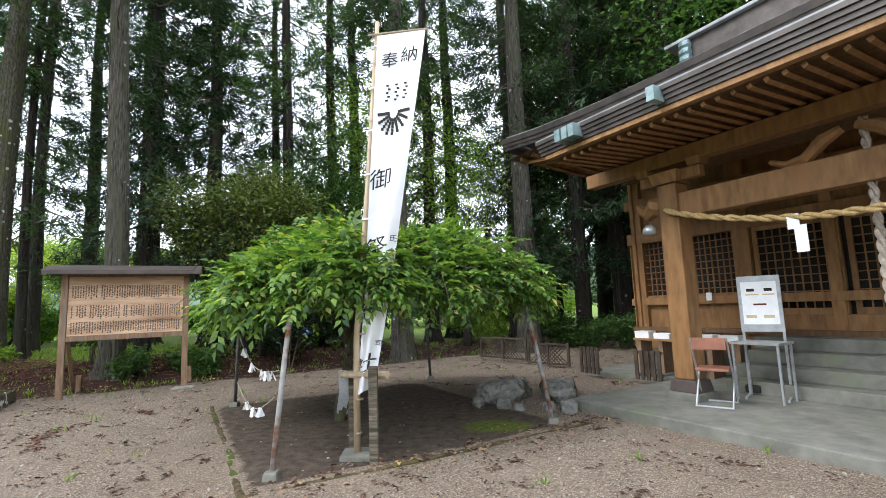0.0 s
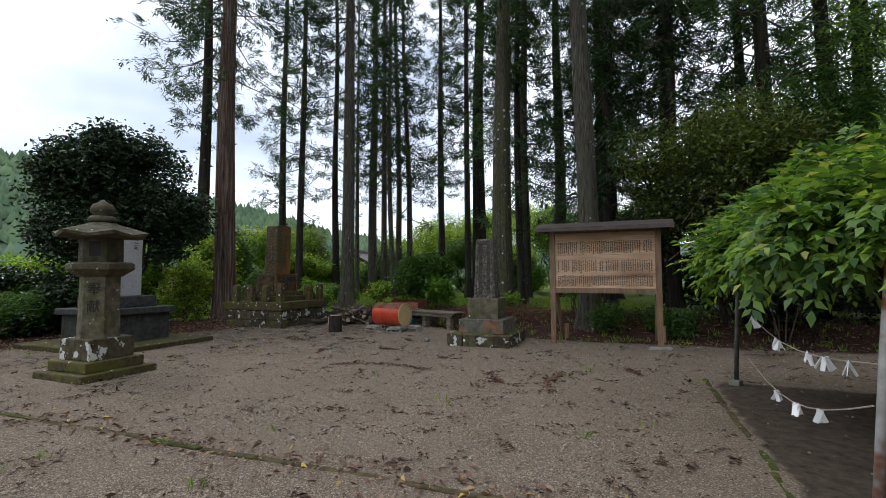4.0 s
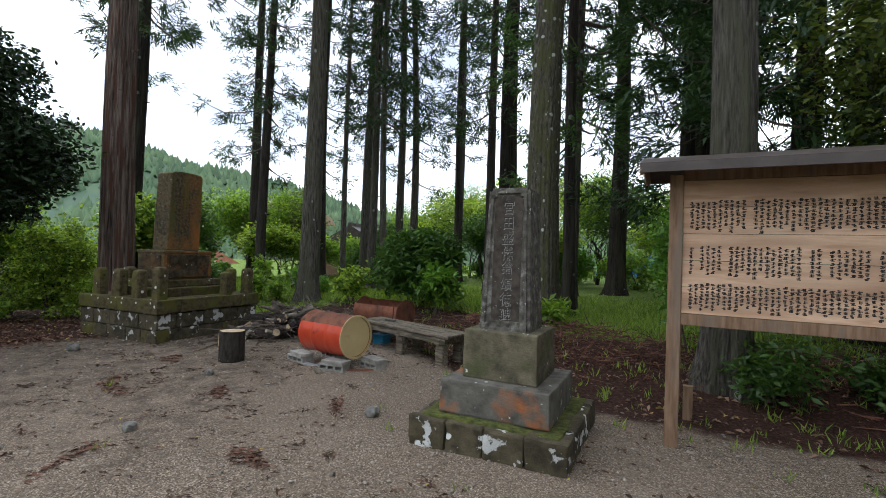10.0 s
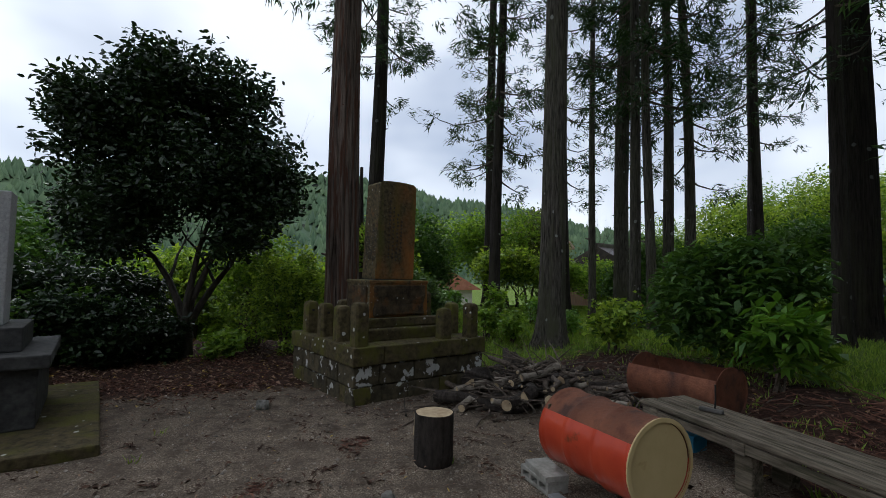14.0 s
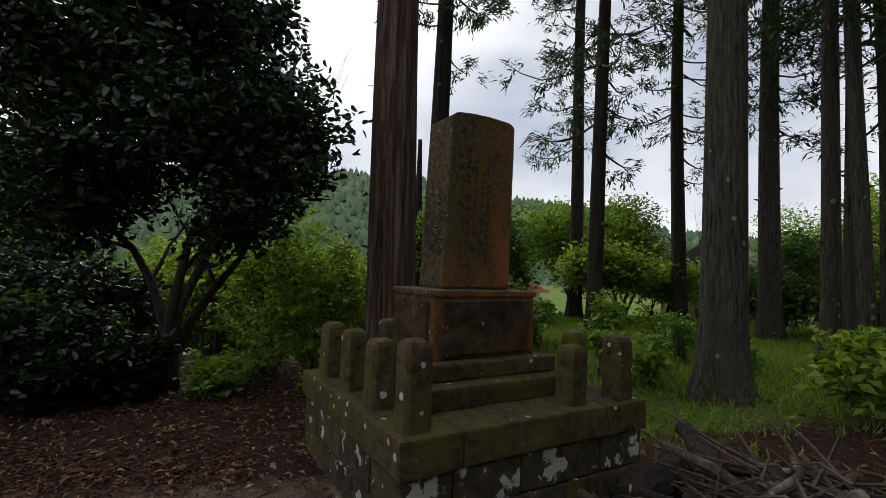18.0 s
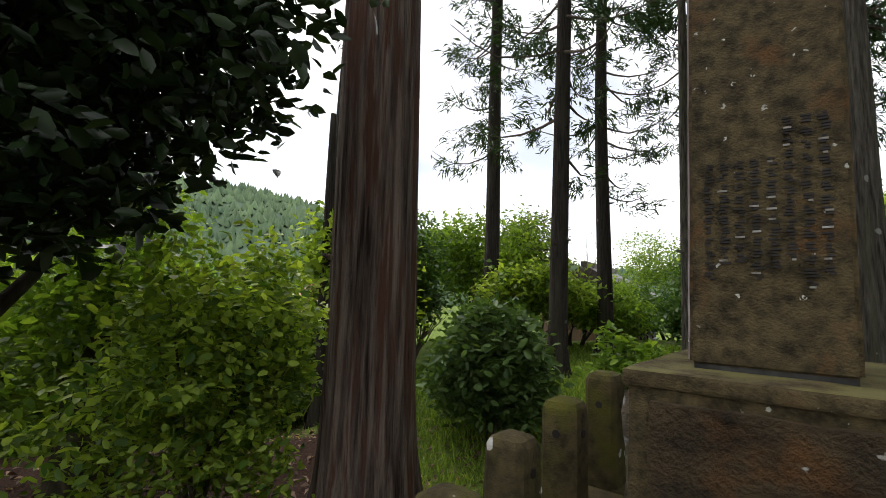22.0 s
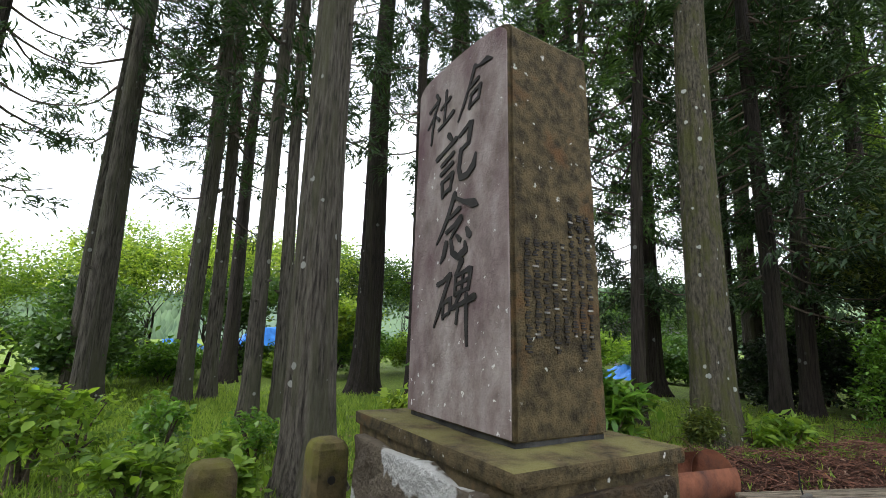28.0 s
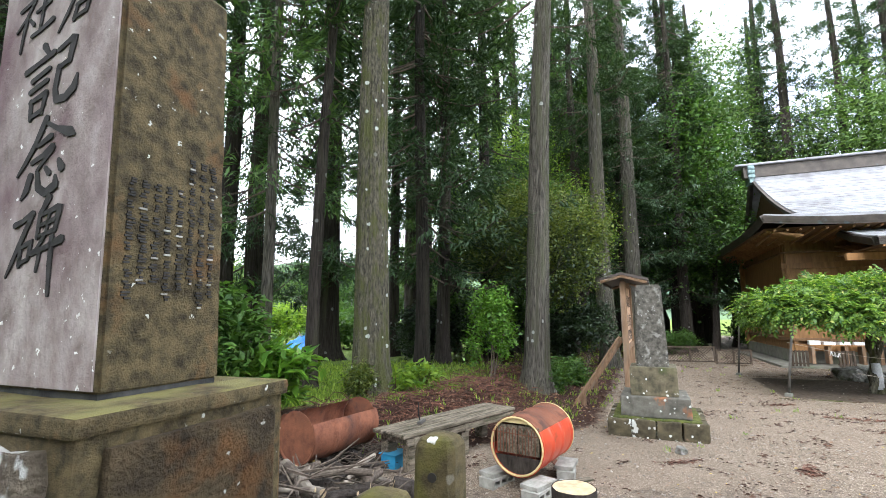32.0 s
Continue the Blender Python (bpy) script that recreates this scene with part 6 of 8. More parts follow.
# ---- stone lantern ----
def lantern():
    t = stand("stone_lantern", (-9.98, 1.3, 0), TURN, "mossy hexagonal stone lantern with a wide curved roof", "lantern")
    t.matrix_world = t.matrix_world @ Matrix.Diagonal((0.88, 0.88, 1, 1))
    part("foot_slab", rough_block(0, 0, -0.05, 1.26, 1.26, 0.15, 0.012, 4, 1), M_MOSSY, t)
    part("foot_slab", rough_block(0, 0, 0.1, 0.98, 0.98, 0.15, 0.012, 4, 2), M_MOSSY, t)
    part("base_block", rough_block(0, 0, 0.25, 0.76, 0.76, 0.31, 0.008, 3, 3), M_LICHEN_STONE, t)
    st = radians(30 - TURN + 40)
    bm = lathe(bmesh.new(), [(0.34, 0.56), (0.325, 0.6), (0.31, 1.0), (0.305, 1.47)], 6, None, st)
    part("post", bm, M_STONE, t)
    bm = lathe(bmesh.new(), [(0.33, 1.47), (0.5, 1.57), (0.52, 1.585), (0.52, 1.66), (0.46, 1.69)], 6, None, st)
    part("platform", bm, M_STONE, t)
    bm = lathe(bmesh.new(), [(0.34, 1.69), (0.335, 2.07)], 6, None, st)
    part("fire_box", bm, M_STONE, t)
    for k in range(6):
        a = st + radians(30 + 60 * k)
        m = Matrix.Rotation(a, 4, "Z")
        if k % 2 == 0:
            # near-black panel on the solid box stands in for a shaded opening
            part("window", bx(0.289, 0, 1.78, 0.012, 0.17, 0.22, m), M_DARK, t)
    bm = bmesh.new()
    rings = []
    for rr, z, lift in ((0.34, 2.05, 0), (0.7, 2.06, 0.05), (0.72, 2.1, 0.055), (0.5, 2.19, 0.02), (0.28, 2.27, 0), (0.17, 2.31, 0)):
        vs = []
        for k in range(12):
            a = st + radians(30 * k)
            corner = k % 2 == 0
            rad = rr if corner else rr * 0.885
            vs.append(bm.verts.new((rad * math.cos(a), rad * math.sin(a), z + (lift if corner else 0))))
        if rings:
            for k in range(12):
                bm.faces.new((rings[-1][k], rings[-1][(k + 1) % 12], vs[(k + 1) % 12], vs[k]))
        rings.append(vs)
    bm.faces.new(rings[0][::-1]), bm.faces.new(rings[-1])
    part("roof", bm, M_STONE, t)
    bm = lathe(bmesh.new(), [(0.2, 2.31), (0.22, 2.35), (0.18, 2.4), (0.11, 2.41), (0.17, 2.46), (0.19, 2.52), (0.15, 2.58), (0.06, 2.62), (0.015, 2.66)], 14)
    part("finial", bm, M_STONE, t, smooth=True)
    a = st + radians(-90)
    m = Matrix.Rotation(a, 4, "Z") @ pose(0.272, 0, 1.28, 90, 0, 90)
    words("engraving", "奉献", 0.2, m, M_INK_AND_GROOVE, t, 0.006, True, 1.3)


lantern()


# ---- granite memorial behind the lantern ----
def granite_memorial():
    t = stand("granite_memorial", (-13.6, 1.8, 0), TURN, "grey granite memorial stone on a dark stepped plinth", "monument")
    part("ground_slab", rough_block(0.05, 0, -0.05, 2.9, 2.4, 0.15, 0.008, 5, 1), M_MOSSY, t)
    part("plinth", rough_block(0, 0, 0.1, 1.4, 1.4, 0.58, 0.004, 3, 2), M_SOOT, t)
    part("plinth_cap", rough_block(0, 0, 0.68, 1.58, 1.58, 0.13, 0.004, 3, 3), M_SOOT, t)
    part("upper_plinth", rough_block(0, 0, 0.81, 0.95, 1.1, 0.24, 0.004, 3, 4), M_SOOT, t)
    part("stone", bx(0, 0, 1.05, 0.42, 0.74, 1.36, bevel=0.012), M_GRANITE, t)
    words("engraving", "記念碑", 0.2, pose(0, -0.372, 1.85, 90, 0, 0), M_INK_AND_GROOVE, t, 0.004, True, 1.15)
    words("engraving", "之記", 0.11, pose(0.212, 0.22, 2.25, 90, 0, 90), M_INK_AND_GROOVE, t, 0.004, True, 1.2)


granite_memorial()


# ---- steel drums, bench, logs ----
def drum_shell(bm, m, r=0.29, ln=0.88, a0=0.0, a1=360.0, thick=0.012, sag=0.0):
    prof = []
    for i in range(31):
        z = ln * i / 30
        rr = r
        for c in (0.0, 1.0):
            if abs(z - c * ln) < 0.015:
                rr = r + 0.014
        for c in (0.33, 0.66):
            rr += 0.014 * math.exp(-((z - c * ln) / 0.018) ** 2)
        prof.append((rr, z))
    seg = 40
    full = a1 - a0 >= 359.9
    n = seg if full else int(seg * (a1 - a0) / 360) + 1
    grid = []
    for k in range(n):
        a = radians(a0 + (a1 - a0) * k / (n if full else n - 1))
        grid.append([[bm.verts.new(m @ Vector(((rr - dt) * math.cos(a), (rr - dt) * math.sin(a), z))) for rr, z in prof] for dt in (0, thick)])
    for k in range(n if full else n - 1):
        p, q = grid[k], grid[(k + 1) % n]
        for i in range(30):
            bm.faces.new((p[0][i], q[0][i], q[0][i + 1], p[0][i + 1]))
            bm.faces.new((p[1][i + 1], q[1][i + 1], q[1][i], p[1][i]))
        for i in (0, 30):
            f = (p[0][i], p[1][i], q[1][i], q[0][i])
            bm.faces.new(f if i == 0 else f[::-1])
    return bm


def orange_drum():
    E, W = Vector((-11.27, 7.86, 0)), Vector((-12.14, 7.56, 0))
    ax = (E - W).normalized()
    t = stand("steel_drum", ((E + W) / 2).to_tuple(), math.degrees(math.atan2(ax.y, ax.x)), "orange-red steel drum with a cream lid lying on cement blocks", "drum")
    m = pose(-0.46, 0, 0.44, 0, 90, 0)
    part("shell", drum_shell(bmesh.new(), m, a0=236.2, a1=449.8), M_ORANGE, t, "orange-red painted shell", True)
    part("shell_top", drum_shell(bmesh.new(), m, a0=90, a1=236), M_RUST, t, "rusted top of the shell", True)
    bm = lathe(bmesh.new(), [(0.272, 0.872), (0.275, 0.862)], 32, m)
    part("lid", bm, M_CREAM, t, "cream-yellow painted lid")
    bm = lathe(bmesh.new(), [(0.276, 0.878), (0.304, 0.876), (0.306, 0.888), (0.276, 0.89)], 32, m, caps=False)
    part("rim", bm, M_CREAM, t)
    # western end: upper part open behind a wire grate
    bm = bmesh.new()
    tube(bm, [(-0.462, 0.285 * math.cos(a), 0.44 + 0.285 * math.sin(a)) for a in np.linspace(0, 6.283, 33)], 0.011, 6, False)
    part("rim", bm, M_CREAM, t)
    bm = bmesh.new()
    vs = [bm.verts.new((-0.44, 0.275 * math.cos(a), 0.44 + 0.275 * math.sin(a))) for a in np.linspace(math.pi * 1.12, math.pi * 1.88, 16)]
    bm.faces.new(vs)
    part("lower_end_plate", bm, M_BLACKLOG, t, "dark lower end plate")
    for k in range(4):
        part("inner_board", bx(-0.425, -0.18 + 0.12 * k, 0.36, 0.02, 0.112, 0.28), M_OLDWOOD, t, "grey board behind the grate")
    bm = bmesh.new()
    vs = [bm.verts.new((-0.44, 0.275 * math.cos(a), 0.44 + 0.275 * math.sin(a))) for a in np.linspace(math.pi * 0.3, math.pi * 0.7, 12)]
    bm.faces.new(vs)
    part("upper_end_plate", bm, M_CREAM, t)
    bm = bmesh.new()
    for k in range(7):
        y = -0.21 + k * 0.07
        tube(bm, [(-0.475, y, 0.34), (-0.475, y, 0.6), (-0.475, y + 0.018, 0.625), (-0.475, y + 0.036, 0.6), (-0.475, y + 0.036, 0.36)], 0.004, 5)
    tube(bm, [(-0.478, -0.25, 0.56), (-0.478, 0.27, 0.57)], 0.004, 5)
    part("grate", bm, M_RUST, t, "looped wire grate")
    return t


orange_drum()


def cement_block(x, y, z, rz, lab="grey hollow cement block under the drum", h=0.1, hollow=True):
    t = thing("cement_block", (x, y, z), rz, lab, "block", "cement blocks under the drum")
    bm = bmesh.new()
    if hollow:
        for z0 in (0.0, h - 0.028):
            box(bm, 0, 0, z0, 0.39, 0.19, 0.028, bevel=0.004)
        for k in range(4):
            box(bm, -0.178 + 0.1187 * k, 0, 0.024, 0.03, 0.184, h - 0.048)
    else:
        box(bm, 0, 0, 0, 0.36, 0.2, h, bevel=0.005)
    part("shell", bm, M_BLOCK, t)
    return t


for x, y, a in ((-12.08, 7.33, 15), (-11.36, 7.56, 35), (-11.24, 8.08, 12), (-12.14, 7.86, 10)):
    cement_block(x, y, 0.0, a), cement_block(x + 0.02, y + 0.015, 0.101, a - 7, "flat grey cement slab under the drum", 0.042, False)
for k, (x, y, rz, ln) in enumerate(((-11.65, 7.42, 20, 0.5), (-11.15, 7.85, 60, 0.35), (-11.45, 7.35, -10, 0.4))):
    t = thing("board_scrap", (x, y, 0.0), rz, "broken weathered board beside the drum", "board", "scraps by the drum")
    part("board", bx(0, 0, 0, ln, 0.09, 0.02, bevel=0.003), (M_STEEL, M_RUST, M_OLDWOOD)[k], t)


def rusty_drum():
    A, B = Vector((-13.86, 9.19, 0)), Vector((-12.88, 9.58, 0))
    ax = (B - A).normalized()
    t = stand("rusty_drum", (A.x, A.y, 0), math.degrees(math.atan2(ax.y, ax.x)), "rusty steel drum cut open lengthwise and lying among debris", "drum")
    m = pose(0, 0, 0.48, 0, 90, 0)
    part("shell", drum_shell(bmesh.new(), m, 0.285, 1.06, 238, 500), M_RUST, t, "", True)
    for x in (0.012, 1.045):
        part("end_plate", lathe(bmesh.new(), [(0.272, x), (0.272, x + 0.006)], 28, m), M_RUST, t)
    return t


rusty_drum()


def bench():
    L, R = Vector((-12.9, 8.85, 0)), Vector((-10.75, 9.25, 0))
    t = stand("plank_bench", ((L + R) / 2).to_tuple(), math.degrees(math.atan2((R - L).y, (R - L).x)), "low weathered plank bench on stubby wooden legs", "bench")
    for k in range(3):
        part("plank", rough_block(0, -0.19 + 0.19 * k, 0.41, 2.2 - 0.04 * (k % 2), 0.175, 0.05, 0.004, 3, k), M_OLDWOOD, t)
    for x in (-0.9, 0.0, 0.9):
        part("bearer", bx(x, 0, 0.31, 0.1, 0.58, 0.097, bevel=0.005), M_OLDWOOD, t)
        for y in (-0.18, 0.2):
            part("leg", rough_block(x, y, -0.04, 0.15, 0.13, 0.347, 0.008, 2, int(x * 10 + y * 50)), M_OLDWOOD, t)
    part("side_rail", bx(0, -0.265, 0.33, 2.1, 0.03, 0.07), M_OLDWOOD, t)


bench()

tool = thing("hand_tool", (-12.35, 8.97, 0.462), 35, "dark blue hand tool lying on the plank bench", "tool")
part("body", bx(0, 0, 0, 0.2, 0.05, 0.035, bevel=0.012), M_DARKPIPE, tool)
bm = bmesh.new()
tube(bm, [(0.02, 0.03, 0.02), (0.02, 0.05, 0.1), (0.02, 0.05, 0.24)], 0.008, 8)
part("handle", bm, M_DARK, tool)
tray = thing("plastic_tray", (-12.72, 9.0, 0.0), 20, "blue plastic tray stored under the bench", "tray")
part("tub", bx(0, 0, 0, 0.24, 0.2, 0.17, None, 0.015, 1.08), M_BLUEPLASTIC, tray)
part("rim", bx(0, 0, 0.17, 0.29, 0.25, 0.012, None, 0.005), M_BLUEPLASTIC, tray)


def log(name, p, q, r, label, group, seed=0, bark=None):
    p, q = Vector(p), Vector(q)
    mid = (p + q) / 2
    t = thing(name, p.to_tuple(), 0, label, "log", group)
    bm = bmesh.new()
    rr = np.random.default_rng(seed)
    bend = min(0.05, 0.06 * (q - p).length) if r < 0.12 else 0.012
    pts = [(q - p) * k / 4 + Vector(rr.normal(0, bend, 3)) for k in range(5)]
    tube(bm, pts, [r * (1 + 0.08 * math.sin(k * 2 + seed)) for k in range(5)], 10)
    part("bark", bm, bark or M_BLACKLOG, t, smooth=False)
    d = (q - p).normalized()
    for s, e in ((-1, pts[0]), (1, pts[-1])):
        bm = bmesh.new()
        tube(bm, [e + d * s * 0.001, e + d * s * 0.004], r * 0.9, 10)
        part("cut_end", bm, M_CUTWOOD, t, "pale cut end")
    return t


def stump_seat():
    t = thing("stump_seat", (-12.6, 6.5, gz(-12.6, 6.5) - 0.02), 0, "dark upright log with a pale cut top", "log")
    bm = bmesh.new()
    rows = []
    for z in np.linspace(0, 0.45, 12):
        rows.append([bm.verts.new((0.172 * f * math.cos(a), 0.172 * f * math.sin(a), z)) for a in np.linspace(0, 6.2832, 36, endpoint=False)
                     for f in [1.0 + 0.05 * noise.noise(Vector((2.2 * math.cos(a), 2.2 * math.sin(a), z))) + 0.025 * noise.noise(Vector((9 * math.cos(a), 9 * math.sin(a), 2 * z)))]])
    for p, q in zip(rows[:-1], rows[1:]):
        for k in range(36):
            bm.faces.new((p[k], p[(k + 1) % 36], q[(k + 1) % 36], q[k]))
    bm.faces.new(rows[0][::-1])
    part("bark", bm, M_BLACKLOG, t, smooth=True)
    bm = bmesh.new()
    top = [bm.verts.new((0.985 * v[0], 0.985 * v[1], 0.447 + 0.01 * v[0])) for v in [(0.168 * math.cos(a) * (1.0 + 0.05 * noise.noise(Vector((2.2 * math.cos(a), 2.2 * math.sin(a), 0.45)))), 0.168 * math.sin(a) * (1.0 + 0.05 * noise.noise(Vector((2.2 * math.cos(a), 2.2 * math.sin(a), 0.45))))) for a in np.linspace(0, 6.2832, 36, endpoint=False)]]
    f = bm.faces.new(top)
    bmesh.ops.inset_region(bm, faces=[f], thickness=0.012, depth=0.004)
    part("cut_end", bm, M_CUTWOOD, t, "pale cut top")
    bm = bmesh.new()
    for a, z, h in ((-2.0, 0.36, 0.1), (-1.85, 0.27, 0.08), (-2.12, 0.24, 0.05)):
        box(bm, 0.172 * math.cos(a), 0.172 * math.sin(a), z - h / 2, 0.02, 0.035, h, pose(0, 0, 0) , 0.004)
    part("bare_patch", bm, M_CUTWOOD, t, "pale patch where the bark is gone")


stump_seat()
PILE = "cut logs and branches of the woodpile"
r0 = np.random.default_rng(12)
for k in range(90):
    x, y = -14.5 + r0.normal(0, 0.5), 8.25 + r0.normal(0, 0.6)
    a = r0.uniform(0, 6.28)
    ln, rad = r0.uniform(0.4, 1.25), r0.uniform(0.014, 0.05) if k % 6 else r0.uniform(0.05, 0.085)
    z = 0.06 + max(0, 0.42 - 0.36 * math.hypot(x + 14.5, y - 8.25)) * r0.uniform(0.3, 1.15)
    log("log", (x - ln / 2 * math.cos(a), y - ln / 2 * math.sin(a), z), (x + ln / 2 * math.cos(a), y + ln / 2 * math.sin(a), max(0.05, z + r0.normal(0, 0.07))), rad, "rough cut branch in the heap of firewood", PILE, k, (M_BLACKLOG, M_PALEBRANCH, M_TWIG)[k % 3])
log("log", (-14.85, 7.2, 0.17), (-15.3, 7.75, 0.2), 0.13, "thick pale-ended log on the woodpile", PILE, 80)


def twig_heap(name, x, y, sx, sy, h, n, mat, label, seed, ln=(0.2, 0.7), rad=0.007):
    r = np.random.default_rng(seed)
    bm = bmesh.new()
    for k in range(n):
        px, py = r.normal(0, sx), r.normal(0, sy)
        z = gz(x + px, y + py) + 0.02 + h * max(0, 1 - math.hypot(px / (2 * sx), py / (2 * sy))) * r.uniform(0, 1)
        d = Vector((r.normal(), r.normal(), r.normal(0, 0.2))).normalized() * r.uniform(*ln)
        p = Vector((x + px, y + py, z))
        tube(bm, [p, p + d * 0.5 + Vector((0, 0, r.normal(0, 0.03))), p + d], [rad * r.uniform(0.6, 1.8), rad, rad * 0.4], 4, False)
    ob = part(name, bm, mat)
    return tagged(ob, label, "debris", kind="stuff")


for k, (x, y) in enumerate(((-13.55, 9.32), (-13.15, 9.48))):
    log("log", (x + 0.14, y - 0.36, 0.09), (x - 0.14, y + 0.36, 0.1), 0.09, "thick log lying under the rusty drum", PILE, 200 + k)
twig_heap("cedar_debris", -13.3, 9.4, 0.5, 0.3, 0.2, 240, M_TWIG, "dry twigs packed under the rusty drum", 7, (0.15, 0.5), 0.008)
twig_heap("branch_heap", -14.45, 8.1, 0.5, 0.65, 0.6, 420, M_TWIG, "heap of grey dry branches beside the monument", 1, (0.3, 0.9), 0.011)
twig_heap("cedar_debris", -9.9, 11.0, 1.0, 0.45, 0.25, 420, M_REDTWIG, "reddish heap of dry cedar sprays below the trees", 2, (0.15, 0.5), 0.006)
twig_heap("cedar_debris", -11.9, 10.6, 0.9, 0.4, 0.2, 320, M_REDTWIG, "reddish heap of dry cedar sprays below the trees", 3, (0.15, 0.5), 0.006)
twig_heap("cedar_debris", -7.4, 12.0, 1.4, 0.5, 0.12, 260, M_REDTWIG, "reddish heap of dry cedar sprays below the trees", 4, (0.15, 0.5), 0.006)
twig_heap("cedar_debris", -16.8, 3.4, 0.9, 0.8, 0.05, 260, M_REDTWIG, "dry cedar twigs on the ground", 5, (0.1, 0.35), 0.005)
twig_heap("cedar_debris", -14.2, 9.4, 0.8, 0.5, 0.15, 260, M_TWIG, "dry twigs around the rusty drum", 6, (0.15, 0.5), 0.007)


# ---- wisteria trellis ----
def wisteria():
    cx, cy = -1.12, 7.05
    t = stand("wisteria", (cx, cy, 0), 0, "old wisteria with a wide leafy crown over a pipe trellis", "tree")
    poles = [((-1.65, 4.41), (-1.55, 4.75), M_RUSTPIPE), ((-3.52, 7.8), (-3.35, 7.6), M_DARKPIPE), ((-0.42, 9.95), (-0.5, 9.75), M_DARKPIPE), ((1.25, 6.05), (0.95, 6.25), M_RUSTPIPE)]
    tops = []
    for (x, y), (x1, y1), mat in poles:
        p = thing("trellis_pole", (x, y, 0), 0, "leaning steel pipe post of the wisteria trellis", "post", "trellis posts")
        bm = bmesh.new()
        tube(bm, [(0, 0, 0.02), ((x1 - x) * 0.5, (y1 - y) * 0.5, 1.0), (x1 - x, y1 - y, 1.86)], 0.027, 10)
        part("pipe", bm, mat, p, smooth=True)
        part("footing", rough_block(0, 0, -0.05, 0.15, 0.15, 0.13, 0.008, 2, int(x * 7), 0.8), M_CONCRETE, p)
        tops.append((x1 - cx, y1 - cy, 1.84))
    for k in range(4):
        bm = bmesh.new()
        tube(bm, [tops[k], tops[(k + 1) % 4]], 0.024, 8)
        part("trellis_rail", bm, M_DARKPIPE, t)
    for k in range(5):
        f = (k + 1) / 6
        p = Vector(tops[0]).lerp(Vector(tops[1]), f)
        q = Vector(tops[3]).lerp(Vector(tops[2]), f)
        bm = bmesh.new()
        tube(bm, [p, q], 0.016, 6)
        part("trellis_bar", bm, M_DARKPIPE, t)
    # twisted stems
    r = np.random.default_rng(4)
    tx, ty = -1.52 - cx, 6.72 - cy
    for s in range(3):
        pts, rr = [], []
        for k in range(15):
            z = -0.1 + k * 0.16
            a = s * 2.1 + k * 0.42
            w = 0.06 + 0.05 * math.sin(k * 0.9 + s) + 0.018 * max(0, k - 9) ** 2
            pts.append((tx + w * math.cos(a) + 0.02 * k, ty + w * math.sin(a), z))
            rr.append((0.085 - 0.028 * k / 14) * (1 + 0.15 * math.sin(k * 2.7 + s)))
        bm = bmesh.new()
        tube(bm, pts, rr, 9)
        part("stem", bm, M_BARK_MOSS, t, "mossy twisted stem", True)
    bm = bmesh.new()
    tube(bm, [(tx + 0.02, ty - 0.03, 0.08), (tx + 0.05, ty - 0.03, 0.4), (tx + 0.03, ty - 0.02, 0.66)], [0.1, 0.095, 0.085], 10)
    part("whitewash", bm, M_GRANITE, t, "whitewashed foot of the stem", True)
    for k in range(9):
        a = k * 0.7 + 0.3
        e = (1.9 * math.cos(a), 1.8 * math.sin(a), 2.15 + 0.2 * math.sin(k))
        bm = bmesh.new()
        tube(bm, [(tx + 0.2, ty, 1.75), (tx * 0.6 + e[0] * 0.35, ty * 0.6 + e[1] * 0.35, 2.1), e], [0.05, 0.035, 0.015], 6)
        part("limb", bm, M_BARK, t, smooth=True)
    # feathered leaves
    r = np.random.default_rng(9)
    n = 5600
    rad = np.sqrt(r.uniform(0, 1, n))
    rim = r.uniform(0, 1, n) < 0.45
    rad = np.where(rim, r.uniform(0.82, 1.06, n), rad)
    ang = r.uniform(0, 6.2832, n)
    lump = (np.abs(np.cos(ang)) ** 5 + np.abs(np.sin(ang)) ** 5) ** -0.2 * (1 + 0.05 * np.sin(5 * ang + 0.5) + 0.05 * np.sin(9 * ang) + 0.04 * np.sin(17 * ang + 1))
    eu, ev = rad * np.cos(ang) * 1.9 * lump, rad * np.sin(ang) * 1.95 * lump
    x, y = eu * U.x + ev * V.x, eu * U.y + ev * V.y
    z = 1.93 + 0.55 * (1 - rad ** 2.2) + 0.14 * np.sin(x * 2.9 + 1) * np.sin(y * 2.6) + r.normal(0, 0.09, n)
    z = np.where(rim, z - 0.03 - 0.2 * r.uniform(0, 1, n) ** 1.6, z)
    out = np.stack([x, y, np.zeros(n)], 1) / (np.hypot(x, y)[:, None] + 0.3)
    d = out * 0.7 + r.normal(0, 0.5, (n, 3)) + np.stack([np.zeros(n), np.zeros(n), np.where(rim, -0.32, -0.1)], 1)
    d /= np.linalg.norm(d, axis=1, keepdims=True)
    side = np.cross(d, [0, 0, 1.0])
    side /= np.linalg.norm(side, axis=1, keepdims=True) + 1e-6
    P, D, N, L = [], [], [], []
    base = np.stack([x, y, z], 1)
    for k in range(11):
        f = (k // 2) / 5.0
        s = 1 if k % 2 else -1
        p = base + d * (0.06 + 0.24 * f) + np.array([0, 0, -0.07]) * f * f
        dd = d * 0.55 + side * s * 0.8 + np.array([0, 0, -0.25]) if k < 10 else d + np.array([0, 0, -0.3])
        P.append(p), D.append(dd + r.normal(0, 0.12, (n, 3))), N.append(np.cross(side, d) + r.normal(0, 0.25, (n, 3)))
        L.append(r.uniform(0.08, 0.125, n))
    P, D, N, L = map(np.concatenate, (P, D, N, L))
    v, f = kites(P, D, N, L, L * 0.48, 0.12)
